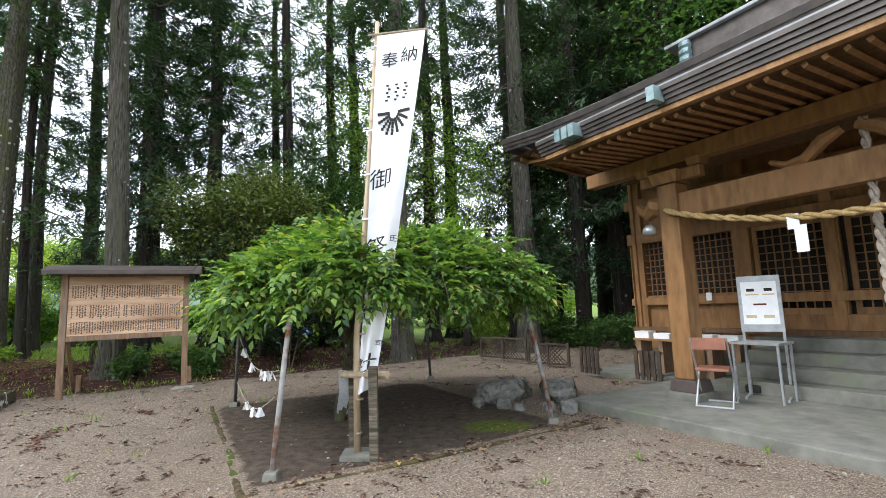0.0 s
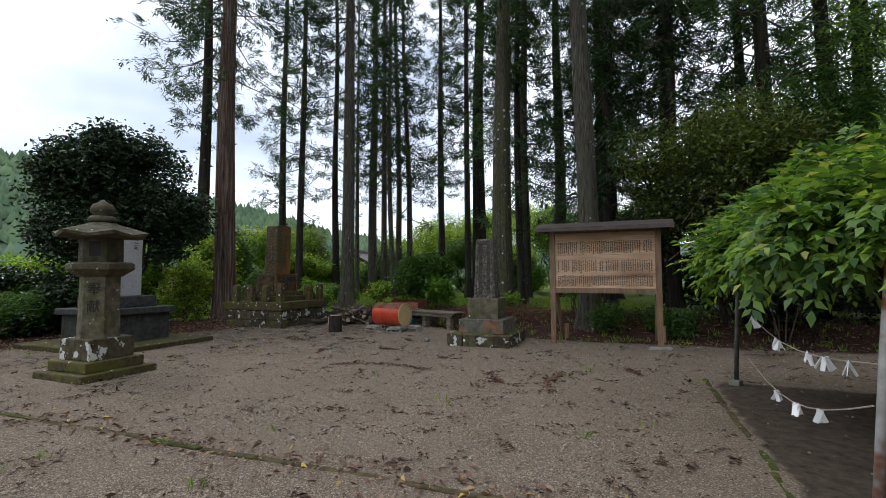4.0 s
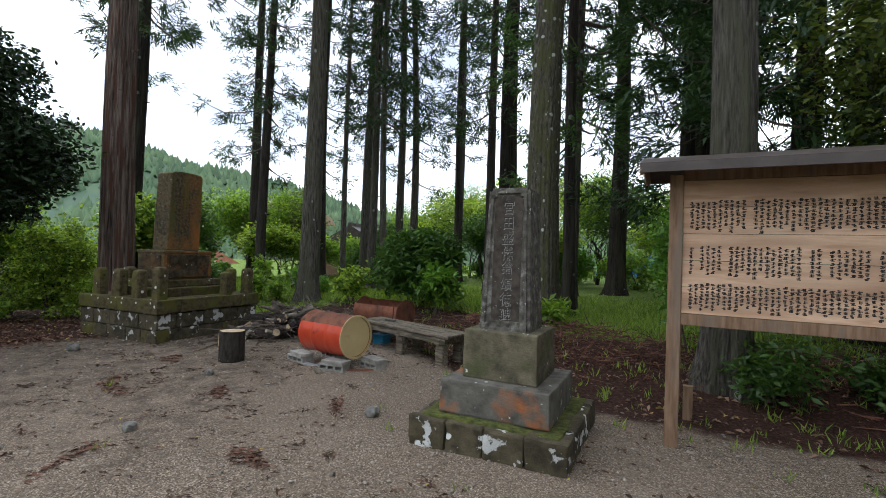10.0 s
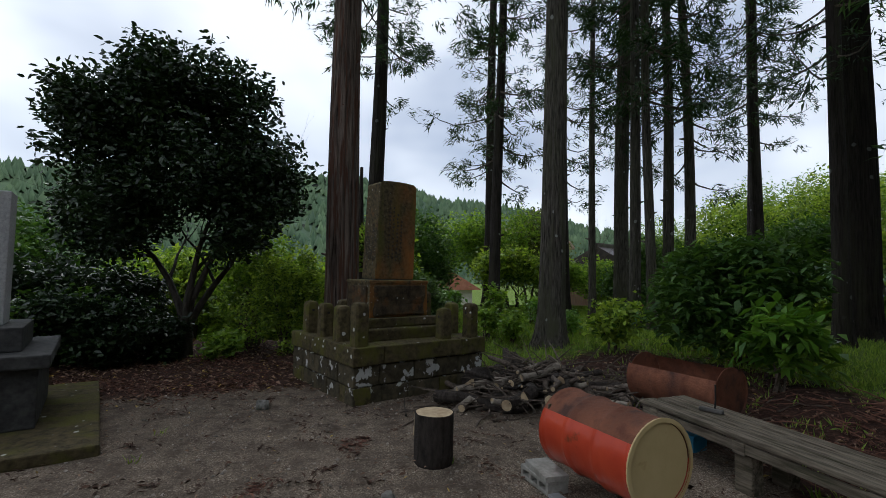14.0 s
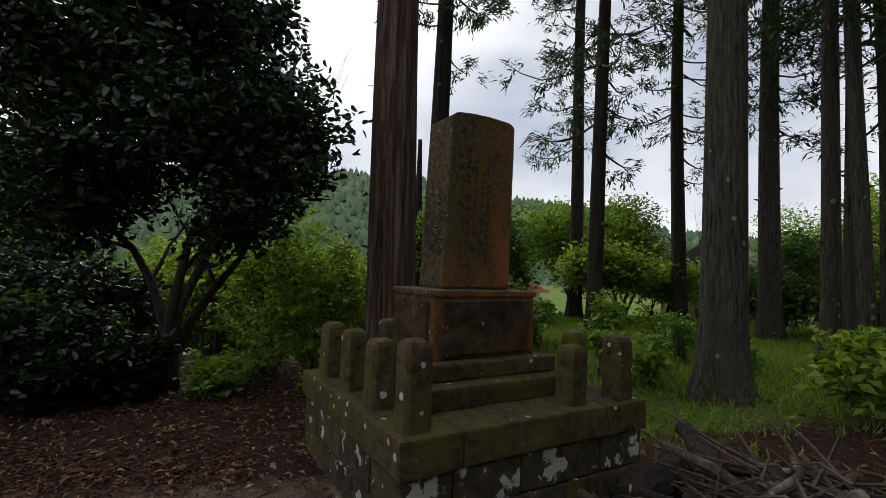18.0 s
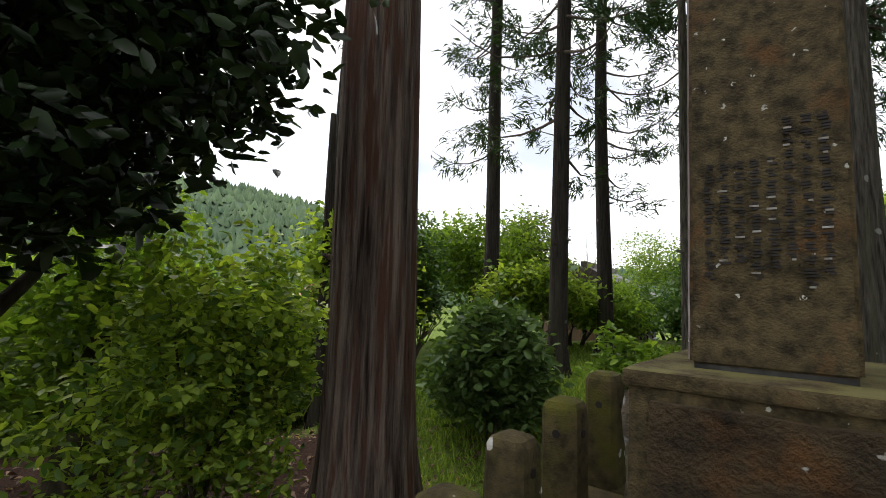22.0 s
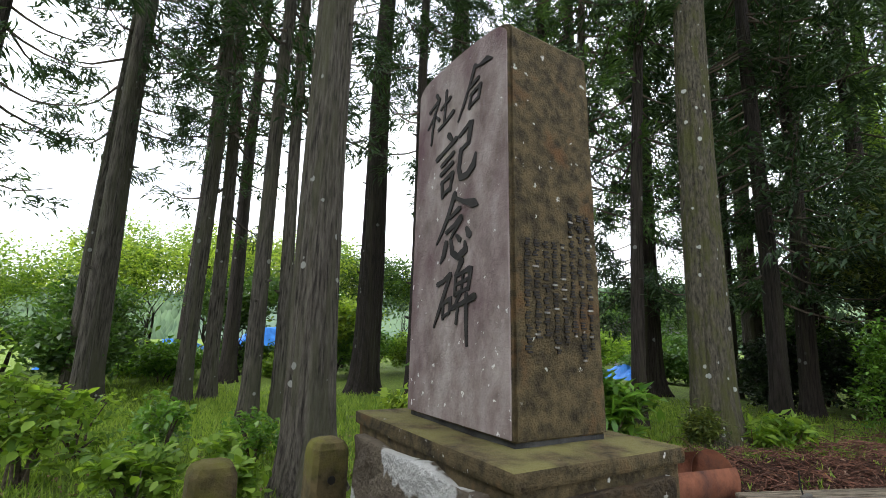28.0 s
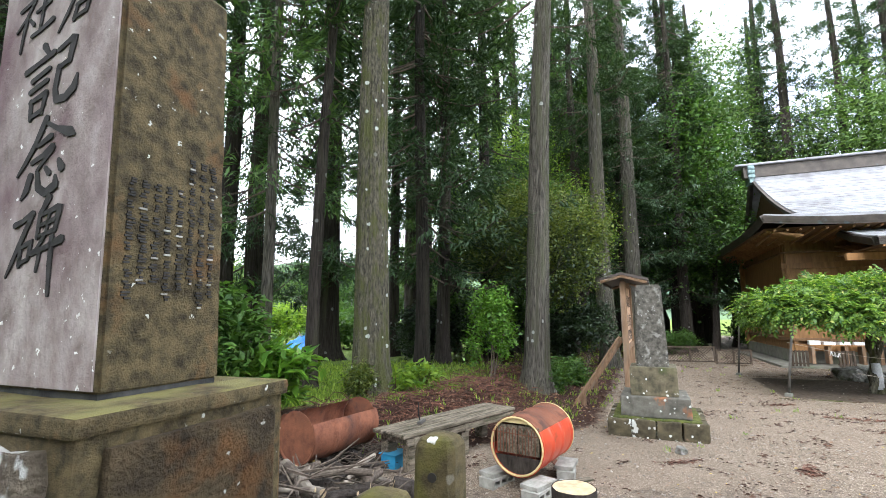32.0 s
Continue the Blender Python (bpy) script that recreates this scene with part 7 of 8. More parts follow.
    ob = mesh_np("crown", v, f, M_WISTERIA, t)
    ob["label"] = "feathery green leaves with yellowing tips"
    # dangling runners
    bm = bmesh.new()
    for k in range(26):
        a = r.uniform(0, 6.28)
        ru = r.uniform(1.8, 2.2)
        p = Vector((ru * math.cos(a), ru * math.sin(a) * 0.95, r.uniform(1.6, 2.3)))
        tube(bm, [p, p + Vector((math.cos(a) * 0.25, math.sin(a) * 0.25, r.uniform(-0.1, 0.2))), p + Vector((math.cos(a) * 0.5, math.sin(a) * 0.5, -r.uniform(0, 0.4)))], 0.004, 4, False)
    part("runner_tangle", bm, M_TWIG, t)["kind"] = "stuff"


wisteria()

# fortune papers tied to cords between the posts
def paper_cord(p, q, n, seed):
    r = np.random.default_rng(seed)
    p, q = Vector(p), Vector(q)
    t = thing("fortune_papers", p.to_tuple(), 0, "cord with knotted white fortune papers tied to it", "paper slips", "fortune papers")
    pts = [(q - p) * k / 8 + Vector((0, 0, -0.22 * math.sin(math.pi * k / 8))) for k in range(9)]
    bm = bmesh.new()
    tube(bm, pts, 0.005, 5)
    part("cord", bm, M_ROPE_GREY, t)
    for k in range(n):
        f = r.uniform(0.05, 0.95) * 8
        i = min(int(f), 7)
        o = pts[i].lerp(pts[i + 1], f - i)
        bm = bmesh.new()
        for s in range(3):
            m = Matrix.Translation(o) @ Euler((r.uniform(-0.5, 0.5), r.uniform(-0.6, 0.6), r.uniform(0, 3.1))).to_matrix().to_4x4()
            box(bm, r.uniform(-0.02, 0.02), 0, -0.1, 0.035, 0.004, 0.1, m)
        part("paper", bm, M_PAPER, t)


paper_cord((-1.62, 4.5, 0.95), (-3.45, 7.75, 1.15), 9, 1)
paper_cord((-1.64, 4.45, 0.72), (-3.0, 6.7, 0.55), 4, 2)

# ---- votive banner ----
def banner():
    x0, y0 = -0.98, 4.95
    t = stand("votive_banner", (x0, y0, 0), 0, "tall white votive banner with black lettering on a bamboo pole", "banner")
    bm = bmesh.new()
    tube(bm, [(0.0, 0, 0.05), (0.01, 0, 1.2), (0.14, 0, 2.6), (0.3, 0, 4.72)], [0.035, 0.033, 0.03, 0.024], 10)
    for k in range(14):
        z = 0.25 + k * 0.33
        lathe(bm, [(0.036, z - 0.008), (0.04, z), (0.036, z + 0.008)], 10, None, 0, False, 0.06 * z, 0)
    part("pole", bm, M_BAMBOO, t, "jointed bamboo pole", True)
    bm = bmesh.new()
    tube(bm, [(0.2, -0.03, 4.55), (0.88, -0.03, 4.6)], 0.014, 8)
    part("cross_rod", bm, M_BAMBOO, t)
    W = 0.54

    def cloth(u, v):
        """u: 0 at the pole to 1 at the free edge; v: 0 at the top to 1 at the foot."""
        w = W * (1 - 0.74 * v ** 1.15)
        x = 0.04 + 0.26 * (1 - v) + u * w - 0.16 * max(0, v - 0.72) * (1 - u)
        y = -0.045 - 0.06 * v * math.sin(u * 7.5 + v * 5) - 0.05 * math.sin(v * 6.0) * u
        return Vector((x, y, 4.53 + 0.05 * u - v * 3.93 + 0.04 * math.sin(u * 3) * v))
    nu, nv = 14, 60
    verts = [cloth(i / nu, j / nv) for j in range(nv + 1) for i in range(nu + 1)]
    i = np.arange(len(verts)).reshape(nv + 1, nu + 1)
    faces = np.stack([i[1:, :-1], i[1:, 1:], i[:-1, 1:], i[:-1, :-1]], -1).reshape(-1, 4)
    back = np.array(verts) + [0, 0.003, 0]
    ob = mesh_np("cloth", np.concatenate([np.array(verts), back]), np.concatenate([faces, faces[:, ::-1] + len(verts)]), M_CLOTH, t, True, "white cloth, slack and gathered at the foot")
    # lettering follows the folds
    def print_on(name, ch, u, v, size):
        cu = bpy.data.curves.new("letter", "FONT")
        cu.body, cu.size, cu.align_x, cu.align_y, cu.resolution_u = ch, 1.0, "CENTER", "CENTER", 4
        tmp = bpy.data.objects.new("letter", cu)
        me = bpy.data.meshes.new_from_object(tmp)
        bm = bmesh.new()
        bm.from_mesh(me)
        bmesh.ops.subdivide_edges(bm, edges=[e for e in bm.edges if e.calc_length() > 0.12], cuts=2)
        for vert in bm.verts:
            w = W * (1 - 0.74 * v ** 1.15)
            q = cloth(min(max(u + vert.co.x * size / w, 0.0), 1.0), min(max(v - vert.co.y * size / 3.93, 0), 1))
            vert.co = q + Vector((0, -0.005, 0))
        part(name, bm, M_INK_AND_GROOVE, t)
        bpy.data.objects.remove(tmp)
        bpy.data.curves.remove(cu)
        bpy.data.meshes.remove(me)
    for ch, u, v, s in (("奉", 0.3, 0.085, 0.2), ("納", 0.72, 0.075, 0.2), ("御", 0.3, 0.43, 0.24), ("祭", 0.28, 0.62, 0.24), ("神", 0.3, 0.78, 0.22), ("社", 0.35, 0.93, 0.2), ("氏", 0.86, 0.6, 0.08), ("子", 0.86, 0.71, 0.08), ("司", 0.86, 0.88, 0.07)):
        print_on("letter", ch, u, v, s)
    # plain fan-shaped crest
    bm = bmesh.new()
    for k in range(9):
        a = math.pi * (k / 8)
        for s in range(5):
            u0 = 0.5 + 0.36 * math.cos(a) * (0.35 + 0.16 * s)
            v0 = 0.245 - 0.0 + 0.062 * (0.25 + math.sin(a) * (0.35 + 0.16 * s)) - 0.015
            q = cloth(u0, v0)
            m = Matrix.Translation(q + Vector((0, -0.006, 0)))
            box(bm, 0, 0, 0, 0.028, 0.003, 0.035, m)
    for k in range(3):
        for s in range(5):
            q = cloth(0.3 + 0.2 * k, 0.205 - 0.011 * s)
            box(bm, 0, 0, 0, 0.03, 0.003, 0.02, Matrix.Translation(q + Vector((0.02 * (s % 2), -0.006, 0))))
    part("crest", bm, M_INK_AND_GROOVE, t, "black fan-shaped crest")["kind"] = "stuff"
    for k in range(8):
        q = cloth(0, 0.03 + k * 0.125)
        bm = bmesh.new()
        tube(bm, [q + Vector((0.01, 0, 0)), q + Vector((-0.07, 0.03, 0.0)), q + Vector((-0.03, 0.09, 0.01)), q + Vector((0.0, 0.03, 0))], 0.008, 5)
        part("tie", bm, M_CLOTH, t)
    # its wooden stand
    s = thing("banner_stand", (-0.85, 4.95, 0), 0, "weathered wooden posts with a bamboo crosspiece holding the banner pole", "stand")
    for x, y, h in ((0.08, -0.22, 0.93), (-0.2, 0.18, 0.85)):
        part("post", bx(x, y, -0.1, 0.085, 0.085, h + 0.1, bevel=0.006), M_OLDWOOD, s)
    bm = bmesh.new()
    tube(bm, [(-0.3, 0.1, 0.82), (0.22, -0.2, 0.84)], 0.04, 8)
    part("crosspiece", bm, M_BAMBOO, s)
    part("footing", rough_block(-0.12, 0.02, -0.04, 0.34, 0.3, 0.1, 0.006, 2, 2), M_CONCRETE, s)


banner()

# ---- stones, kerbs, lattice panels ----
def boulder(x, y, sx, sy, sz, seed, label, mat=None):
    bm = bmesh.new()
    bmesh.ops.create_icosphere(bm, subdivisions=4, radius=1.0)
    for v in bm.verts:
        q = v.co.copy()
        v.co *= 1 + 0.35 * noise.noise(q * 1.3 + Vector((seed, 0, 0))) + 0.12 * noise.noise(q * 4 + Vector((0, seed, 0)))
        v.co.z = min(v.co.z, 0.72 + 0.12 * noise.noise(q * 3))
        v.co = Vector((v.co.x * sx / 2, v.co.y * sy / 2, v.co.z * sz * 0.75 + sz * 0.3))
    ob = part("boulder", bm, mat or M_STONE)
    ob.matrix_world = pose(x, y, gz(x, y), 0, 0, seed * 40)
    return tagged(ob, label, "rock", "garden stones")


boulder(0.85, 7.7, 1.0, 0.62, 0.34, 1, "flat mossy boulder beside the wisteria bed", M_PALEROCK)
boulder(1.7, 7.6, 0.85, 0.55, 0.33, 2, "pale flat boulder beside the wisteria bed", M_PALEROCK)
for k, (x, y, s) in enumerate(((0.75, 6.95, 0.22), (0.95, 6.8, 0.16), (1.35, 6.75, 0.2), (1.6, 6.6, 0.26), (0.4, 7.2, 0.2), (-11.9, 6.1, 0.1), (-10.2, 5.2, 0.12), (-14.3, 4.6, 0.16), (-9.5, 7.2, 0.14))):
    boulder(x, y, s, s * 0.9, s * 0.7, 3 + k, "small grey stone lying on the ground", M_PALEROCK)
boulder(-19.1, 3.1, 0.5, 0.4, 1.5, 17, "tall rough stone standing among the shrubs")


def kerb(p, d, n, ln, label):
    t = thing("kerb", (0, 0, 0), 0, label, "kerb", kind="structure")
    r = np.random.default_rng(n)
    for k in range(n):
        q = Vector(p) + d * (ln * (k + 0.5)) + Vector(r.normal(0, 0.008, 2).tolist() + [0])
        m = Matrix.Translation((q.x, q.y, gz(q.x, q.y) - 0.073)) @ Matrix.Rotation(math.atan2(d.y, d.x) + r.normal(0, 0.01), 4, "Z")
        ob = part("kerb_stone", rough_block(0, 0, 0, ln - 0.02, 0.075, 0.085, 0.01, 2, k), (M_MOSSY, M_MOSSY, M_MOSSY, M_MOSS)[int(r.integers(4))], t)
        ob.matrix_world = m


kerb((-9.2, -0.25, 0), U, 21, 0.6, "low mossy kerb along the gravel path")
kerb((-1.75, 4.05, 0), V, 8, 0.55, "low mossy kerb of the wisteria bed")


def lattice_panel(p, q, h):
    p, q = Vector(p), Vector(q)
    w = (q - p).length
    t = thing("lattice_panel", p.to_tuple(), math.degrees(math.atan2((q - p).y, (q - p).x)), "low wooden lattice panel at the court's edge", "fence", "lattice panels")
    for z in (0.02, h - 0.04):
        part("rail", bx(w / 2, 0, z, w, 0.03, 0.04), M_DARKWOOD, t)
    for x in (0, w / 2, w):
        part("post", bx(x, 0, 0, 0.05, 0.05, h + 0.02), M_DARKWOOD, t)
    n = int(w / 0.1)
    for k in range(-5, n + 5):
        for s in (-1, 1):
            x0, x1 = k * 0.1, k * 0.1 + s * h
            a, b = Vector((x0, 0.012 * s, 0.03)), Vector((x1, 0.012 * s, h - 0.02))
            if max(x0, x1) > w + 0.02 or min(x0, x1) < -0.02:
                continue
            bm = bmesh.new()
            tube(bm, [a, b], 0.012, 4)
            part("slat", bm, M_DARKWOOD, t)


lattice_panel((0.85, 12.75, 0.1), (1.85, 11.55, 0.05), 0.55)
lattice_panel((1.9, 11.5, 0.05), (2.65, 10.7, 0.05), 0.5)

# ---- tarps, hut, houses ----
def tarp(x, y, sx, sy, h, seed, label, rz=None):
    bm = bmesh.new()
    bmesh.ops.create_grid(bm, x_segments=18, y_segments=14, size=1.0)
    for v in bm.verts:
        r2 = max(abs(v.co.x), abs(v.co.y))
        z = h * (1 - r2 ** 3) * (0.75 + 0.5 * noise.noise(v.co * 1.7 + Vector((seed, 0, 0)))) + 0.06 * noise.noise(v.co * 6)
        v.co = Vector((v.co.x * sx / 2, v.co.y * sy / 2, max(z, 0.01)))
    ob = part("tarp", bm, M_TARP)
    ob.matrix_world = pose(x, y, gz(x, y), 0, 0, seed * 31 if rz is None else rz)
    return tagged(ob, label, "tarp", "blue tarps")


tarp(-7.0, 26.0, 2.2, 1.8, 0.75, 1, "crumpled blue tarp over a heap in the grove")
tarp(-34.5, 37.2, 7.0, 2.0, 2.0, 2, "long blue tarp beyond the trees", 36)
tarp(-28.6, 41.6, 6.5, 2.0, 1.9, 3, "long blue tarp beyond the trees", 36)
tarp(-38.5, 33.5, 2.6, 2.0, 1.8, 4, "long blue tarp beyond the trees", 40)


def house(x, y, rz, w, d, h, roof_h, label, roofmat, z=None):
    t = thing("house", (x, y, gz(x, y) if z is None else z), rz, label, "house")
    part("wall", bx(0, 0, -0.3, w, d, h + 0.3), M_PLASTER if roofmat is not M_BROWN_METAL else M_WOOD, t)
    bm = bmesh.new()
    e = 0.6
    pts = [(-w / 2 - e, -d / 2 - e, h - 0.1), (w / 2 + e, -d / 2 - e, h - 0.1), (w / 2 + e, d / 2 + e, h - 0.1), (-w / 2 - e, d / 2 + e, h - 0.1), (-w / 2 - e, 0, h + roof_h), (w / 2 + e, 0, h + roof_h)]
    vs = [bm.verts.new(p) for p in pts]
    for f in ((0, 1, 5, 4), (2, 3, 4, 5), (0, 4, 3), (1, 2, 5), (3, 2, 1, 0)):
        bm.faces.new([vs[i] for i in f])
    part("roof", bm, roofmat, t)
    part("ridge", bx(0, 0, h + roof_h - 0.05, w + 2 * e, 0.25, 0.2), roofmat, t)
    for k in range(3):
        for s in (-1, 1):
            wn_ = part("window", bx(-w / 3 + k * w / 3, s * (d / 2 + 0.02), h * 0.35, w * 0.17, 0.06, h * 0.35), M_DARK, t)
            part("window_frame", bx(-w / 3 + k * w / 3, s * (d / 2 + 0.02), h * 0.35 - 0.06, w * 0.19, 0.09, 0.06), M_STEEL, wn_)
    return t


house(-32.5, 18.6, 128, 4.6, 4.0, 2.7, 1.3, "old farmhouse with a dark tiled gable roof across the field", M_BROWN_METAL, -0.8)
house(-52, 9, 20, 9, 6, 3.0, 1.8, "low house with a faded red roof in the valley", M_REDROOF, -2.6)
house(-44, -2, 60, 10, 6, 3.0, 1.6, "grey-roofed house below the slope", M_TILE, -3.8)
house(1.5, 41.0, 10, 6, 4, 2.4, 1.0, "small weathered shed beyond the grove", M_TILE)

# a lane in the valley
bm = bmesh.new()
for k in range(24):
    y = -30 + k * 3.0
    for s in (0, 1):
        x = -33 - s * 3.4 + 2.0 * math.sin(y * 0.06)
        bm.verts.new((x, y, gz(x, y) + 0.06))
bm.verts.ensure_lookup_table()
for k in range(23):
    bm.faces.new((bm.verts[2 * k], bm.verts[2 * k + 2], bm.verts[2 * k + 3], bm.verts[2 * k + 1]))
tagged(part("road", bm, M_ROAD), "narrow grey asphalt lane in the valley", "road", kind="structure")


# ---- shrine hall ----
# local x runs along the front, y into the building
SHRINE = pose(1.68, 6.87, 0, 0, 0, -58.5)
S_TURN = -58.5


def at_shrine(x, y, z=0.0):
    return (SHRINE @ Vector((x, y, z))).to_tuple()


def lattice(parent, x0, x1, z0, z1, y, pitch, name="lattice_bar", w=0.016):
    nx, nz = max(2, round((x1 - x0) / pitch)), max(2, round((z1 - z0) / (pitch * 1.12)))
    for k in range(1, nx):
        part(name, bx(x0 + (x1 - x0) * k / nx, y, z0, w, 0.03, z1 - z0), M_SHRINE_WOOD, parent)
    for k in range(1, nz):
        part(name, bx((x0 + x1) / 2, y - 0.002, z0 + (z1 - z0) * k / nz - w / 2, x1 - x0, 0.026, w), M_SHRINE_WOOD, parent)


def shrine():
    t = stand("shrine_hall", at_shrine(0, 0), S_TURN, "timber shrine hall with a sweeping copper roof and latticed doors", "shrine")
    XR = 9.0
    part("plinth", rough_block(XR / 2, 4.5, -0.1, XR, 9, 0.23, 0.003, 6, 1, 1.0, 0.02), M_CONCRETE, t, "concrete apron")
    part("side_apron", bx(-1.0, 5.8, -0.1, 1.98, 6.6, 0.18, bevel=0.015), M_CONCRETE, t)
    for k in range(4):
        part("step", rough_block(4.4, 2.02 + 0.3 * k + 0.7, 0.13 + 0.18 * k, 6.6, 1.4, 0.178, 0.002, 3, k, 1.0, 0.012), M_CONCRETE, t)
    part("foundation", bx(3.5, 6.75, 0.1, 9.7, 6.6, 0.42, bevel=0.01), M_CONCRETE, t)
    WY = 3.55
    # walls
    x0, x1 = -1.3, 8.35
    part("side_wall", bx(x0 + 0.04, 6.65, 0.52, 0.08, 6.5, 3.9), M_SHRINE_WOOD, t)
    for k in range(9):
        part("side_board", bx(x0 - 0.012, 6.5, 0.6 + k * 0.22, 0.02, 6.3, 0.21), M_SHRINE_WOOD, t)
    part("back_wall", bx(3.4, 9.7, 0.52, 9.8, 0.08, 3.9), M_SHRINE_WOOD, t)
    part("far_wall", bx(x1, 6.5, 0.52, 0.08, 6.4, 3.9), M_SHRINE_WOOD, t)
    part("inner_floor", bx(3.4, 6.5, 0.85, 9.6, 6.3, 0.08), M_SHRINE_SHADED, t)
    part("inner_ceiling", bx(3.4, 6.5, 3.9, 9.6, 6.3, 0.06), M_SHRINE_SHADED, t)
    for x in (-1.22, 0.8, 2.05, 3.4, 4.75, 6.0, 8.27):
        wide = 0.28 if x in (0.8, 6.0) else 0.17 if x != -1.22 else 0.24
        part("wall_post", bx(x, WY, 0.5, wide, 0.2, 3.9, bevel=0.01), M_SHRINE_WOOD, t)
    for z, h in ((0.5, 0.24), (1.36, 0.14), (2.62, 0.22), (3.35, 0.2)):
        part("wall_rail", bx(3.4, WY - 0.03, z, 9.7, 0.16, h, bevel=0.008), M_SHRINE_WOOD, t)
    part("upper_wall", bx(3.4, WY + 0.03, 2.84, 9.6, 0.05, 1.5), M_SHRINE_WOOD, t)
    part("lower_panel", bx(-0.22, WY + 0.02, 0.74, 1.8, 0.05, 0.62), M_SHRINE_WOOD, t)
    part("lower_panel", bx(7.1, WY + 0.02, 0.74, 2.05, 0.05, 0.62), M_SHRINE_WOOD, t)
    part("door_sill", bx(3.4, WY - 0.02, 0.86, 5.0, 0.14, 0.3, bevel=0.008), M_SHRINE_WOOD, t)
    # near-black sheets hold the darkness inside the hall as colour
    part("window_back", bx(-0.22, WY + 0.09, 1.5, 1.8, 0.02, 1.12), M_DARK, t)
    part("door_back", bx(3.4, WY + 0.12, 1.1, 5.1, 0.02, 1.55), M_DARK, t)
    w1 = part("lattice_window", bx(-0.22, WY - 0.05, 1.5, 1.78, 0.03, 0.05), M_SHRINE_WOOD, t)
    lattice(w1, -1.1, 0.66, 1.52, 2.62, WY - 0.02, 0.105)
    for k in range(4):
        a = 0.96 + k * 1.25
        d = part("lattice_door", bx(a + 0.6, WY - 0.03 + 0.04 * (k % 2), 1.16, 1.16, 0.035, 0.1), M_SHRINE_WOOD, t)
        for x in (a + 0.045, a + 1.155):
            part("stile", bx(x, WY - 0.03 + 0.04 * (k % 2), 1.16, 0.07, 0.036, 1.46), M_SHRINE_WOOD, d)
        part("top_rail", bx(a + 0.6, WY - 0.03 + 0.04 * (k % 2), 2.55, 1.04, 0.034, 0.07), M_SHRINE_WOOD, d)
        lattice(d, a + 0.08, a + 1.12, 1.26, 2.55, WY - 0.03 + 0.04 * (k % 2), 0.12)
    # porch
    for x in (1.08, 5.4):
        part("stone_base", bx(x, 1.2, 0.1, 0.46, 0.46, 0.13, bevel=0.02), M_CONCRETE, t)
        part("pillar_shoe", bx(x, 1.2, 0.23, 0.4, 0.4, 0.16, None, 0.01, 0.86), M_BROWN_METAL, t, "dark metal pillar shoe")
        part("porch_pillar", bx(x, 1.2, 0.39, 0.29, 0.29, 2.7, bevel=0.025), M_SHRINE_WOOD, t)
        part("capital", bx(x, 1.2, 3.1, 0.36, 0.36, 0.16, None, 0.01, 1.25), M_SHRINE_WOOD, t)
        for s in (-1, 1):
            part("bracket_arm", bx(x + s * 0.28, 1.2, 3.12, 0.36, 0.14, 0.16, None, 0.02), M_SHRINE_WOOD, t)
            part("bracket_block", bx(x + s * 0.4, 1.2, 3.28, 0.18, 0.2, 0.12, None, 0.01, 1.2), M_SHRINE_WOOD, t)
        bm = bmesh.new()
        tube(bm, [(x, 1.2, 2.85), (x, 2.2, 3.12), (x, 3.2, 3.0)], [0.13, 0.15, 0.13], 4)
        part("tie_beam", bm, M_SHRINE_WOOD, t)
    part("porch_beam", bx(3.13, 1.2, 2.6, 4.05, 0.2, 0.34, bevel=0.02), M_SHRINE_WOOD, t, "carved porch beam")
    for x, s in ((1.08, -1), (5.4, 1)):
        bm = bmesh.new()
        pts = [(x + s * 0.14, 1.2, 2.78), (x + s * 0.3, 1.2, 2.84), (x + s * 0.42, 1.2, 2.74), (x + s * 0.5, 1.2, 2.82), (x + s * 0.58, 1.2, 2.9)]
        tube(bm, pts, [0.14, 0.15, 0.11, 0.09, 0.03], 8)
        part("beam_nose", bm, M_SHRINE_WOOD, t, "carved beam end")
    for s in (-1, 1):
        bm = bmesh.new()
        pts = [(3.13 + s * 0.06, 1.2, 3.24), (3.13 + s * 0.24, 1.2, 3.16), (3.13 + s * 0.42, 1.2, 3.0), (3.13 + s * 0.62, 1.2, 2.98), (3.13 + s * 0.78, 1.2, 3.06)]
        tube(bm, pts, [0.05, 0.08, 0.07, 0.05, 0.03], 8)
        part("frog_leg_strut", bm, M_SHRINE_WOOD, t)
    part("eave_purlin", bx(3.13, 1.2, 3.36, 7.0, 0.2, 0.22, bevel=0.01), M_SHRINE_WOOD, t)
    # porch roof
    ex0, ex1, ey = -0.08, 6.75, -0.22
    for k in range(42):
        x = ex0 + 0.2 + k * (ex1 - ex0 - 0.4) / 41
        bm = bmesh.new()
        tube(bm, [(x, ey + 0.16, 3.56), (x, 1.2, 3.62), (x, 3.3, 4.05)], 0.034, 4)
        part("rafter", bm, M_SHRINE_WOOD, t)
    part("eave_board", bx((ex0 + ex1) / 2, ey + 0.1, 3.6, ex1 - ex0 - 0.16, 0.1, 0.06), M_SHRINE_WOOD, t)

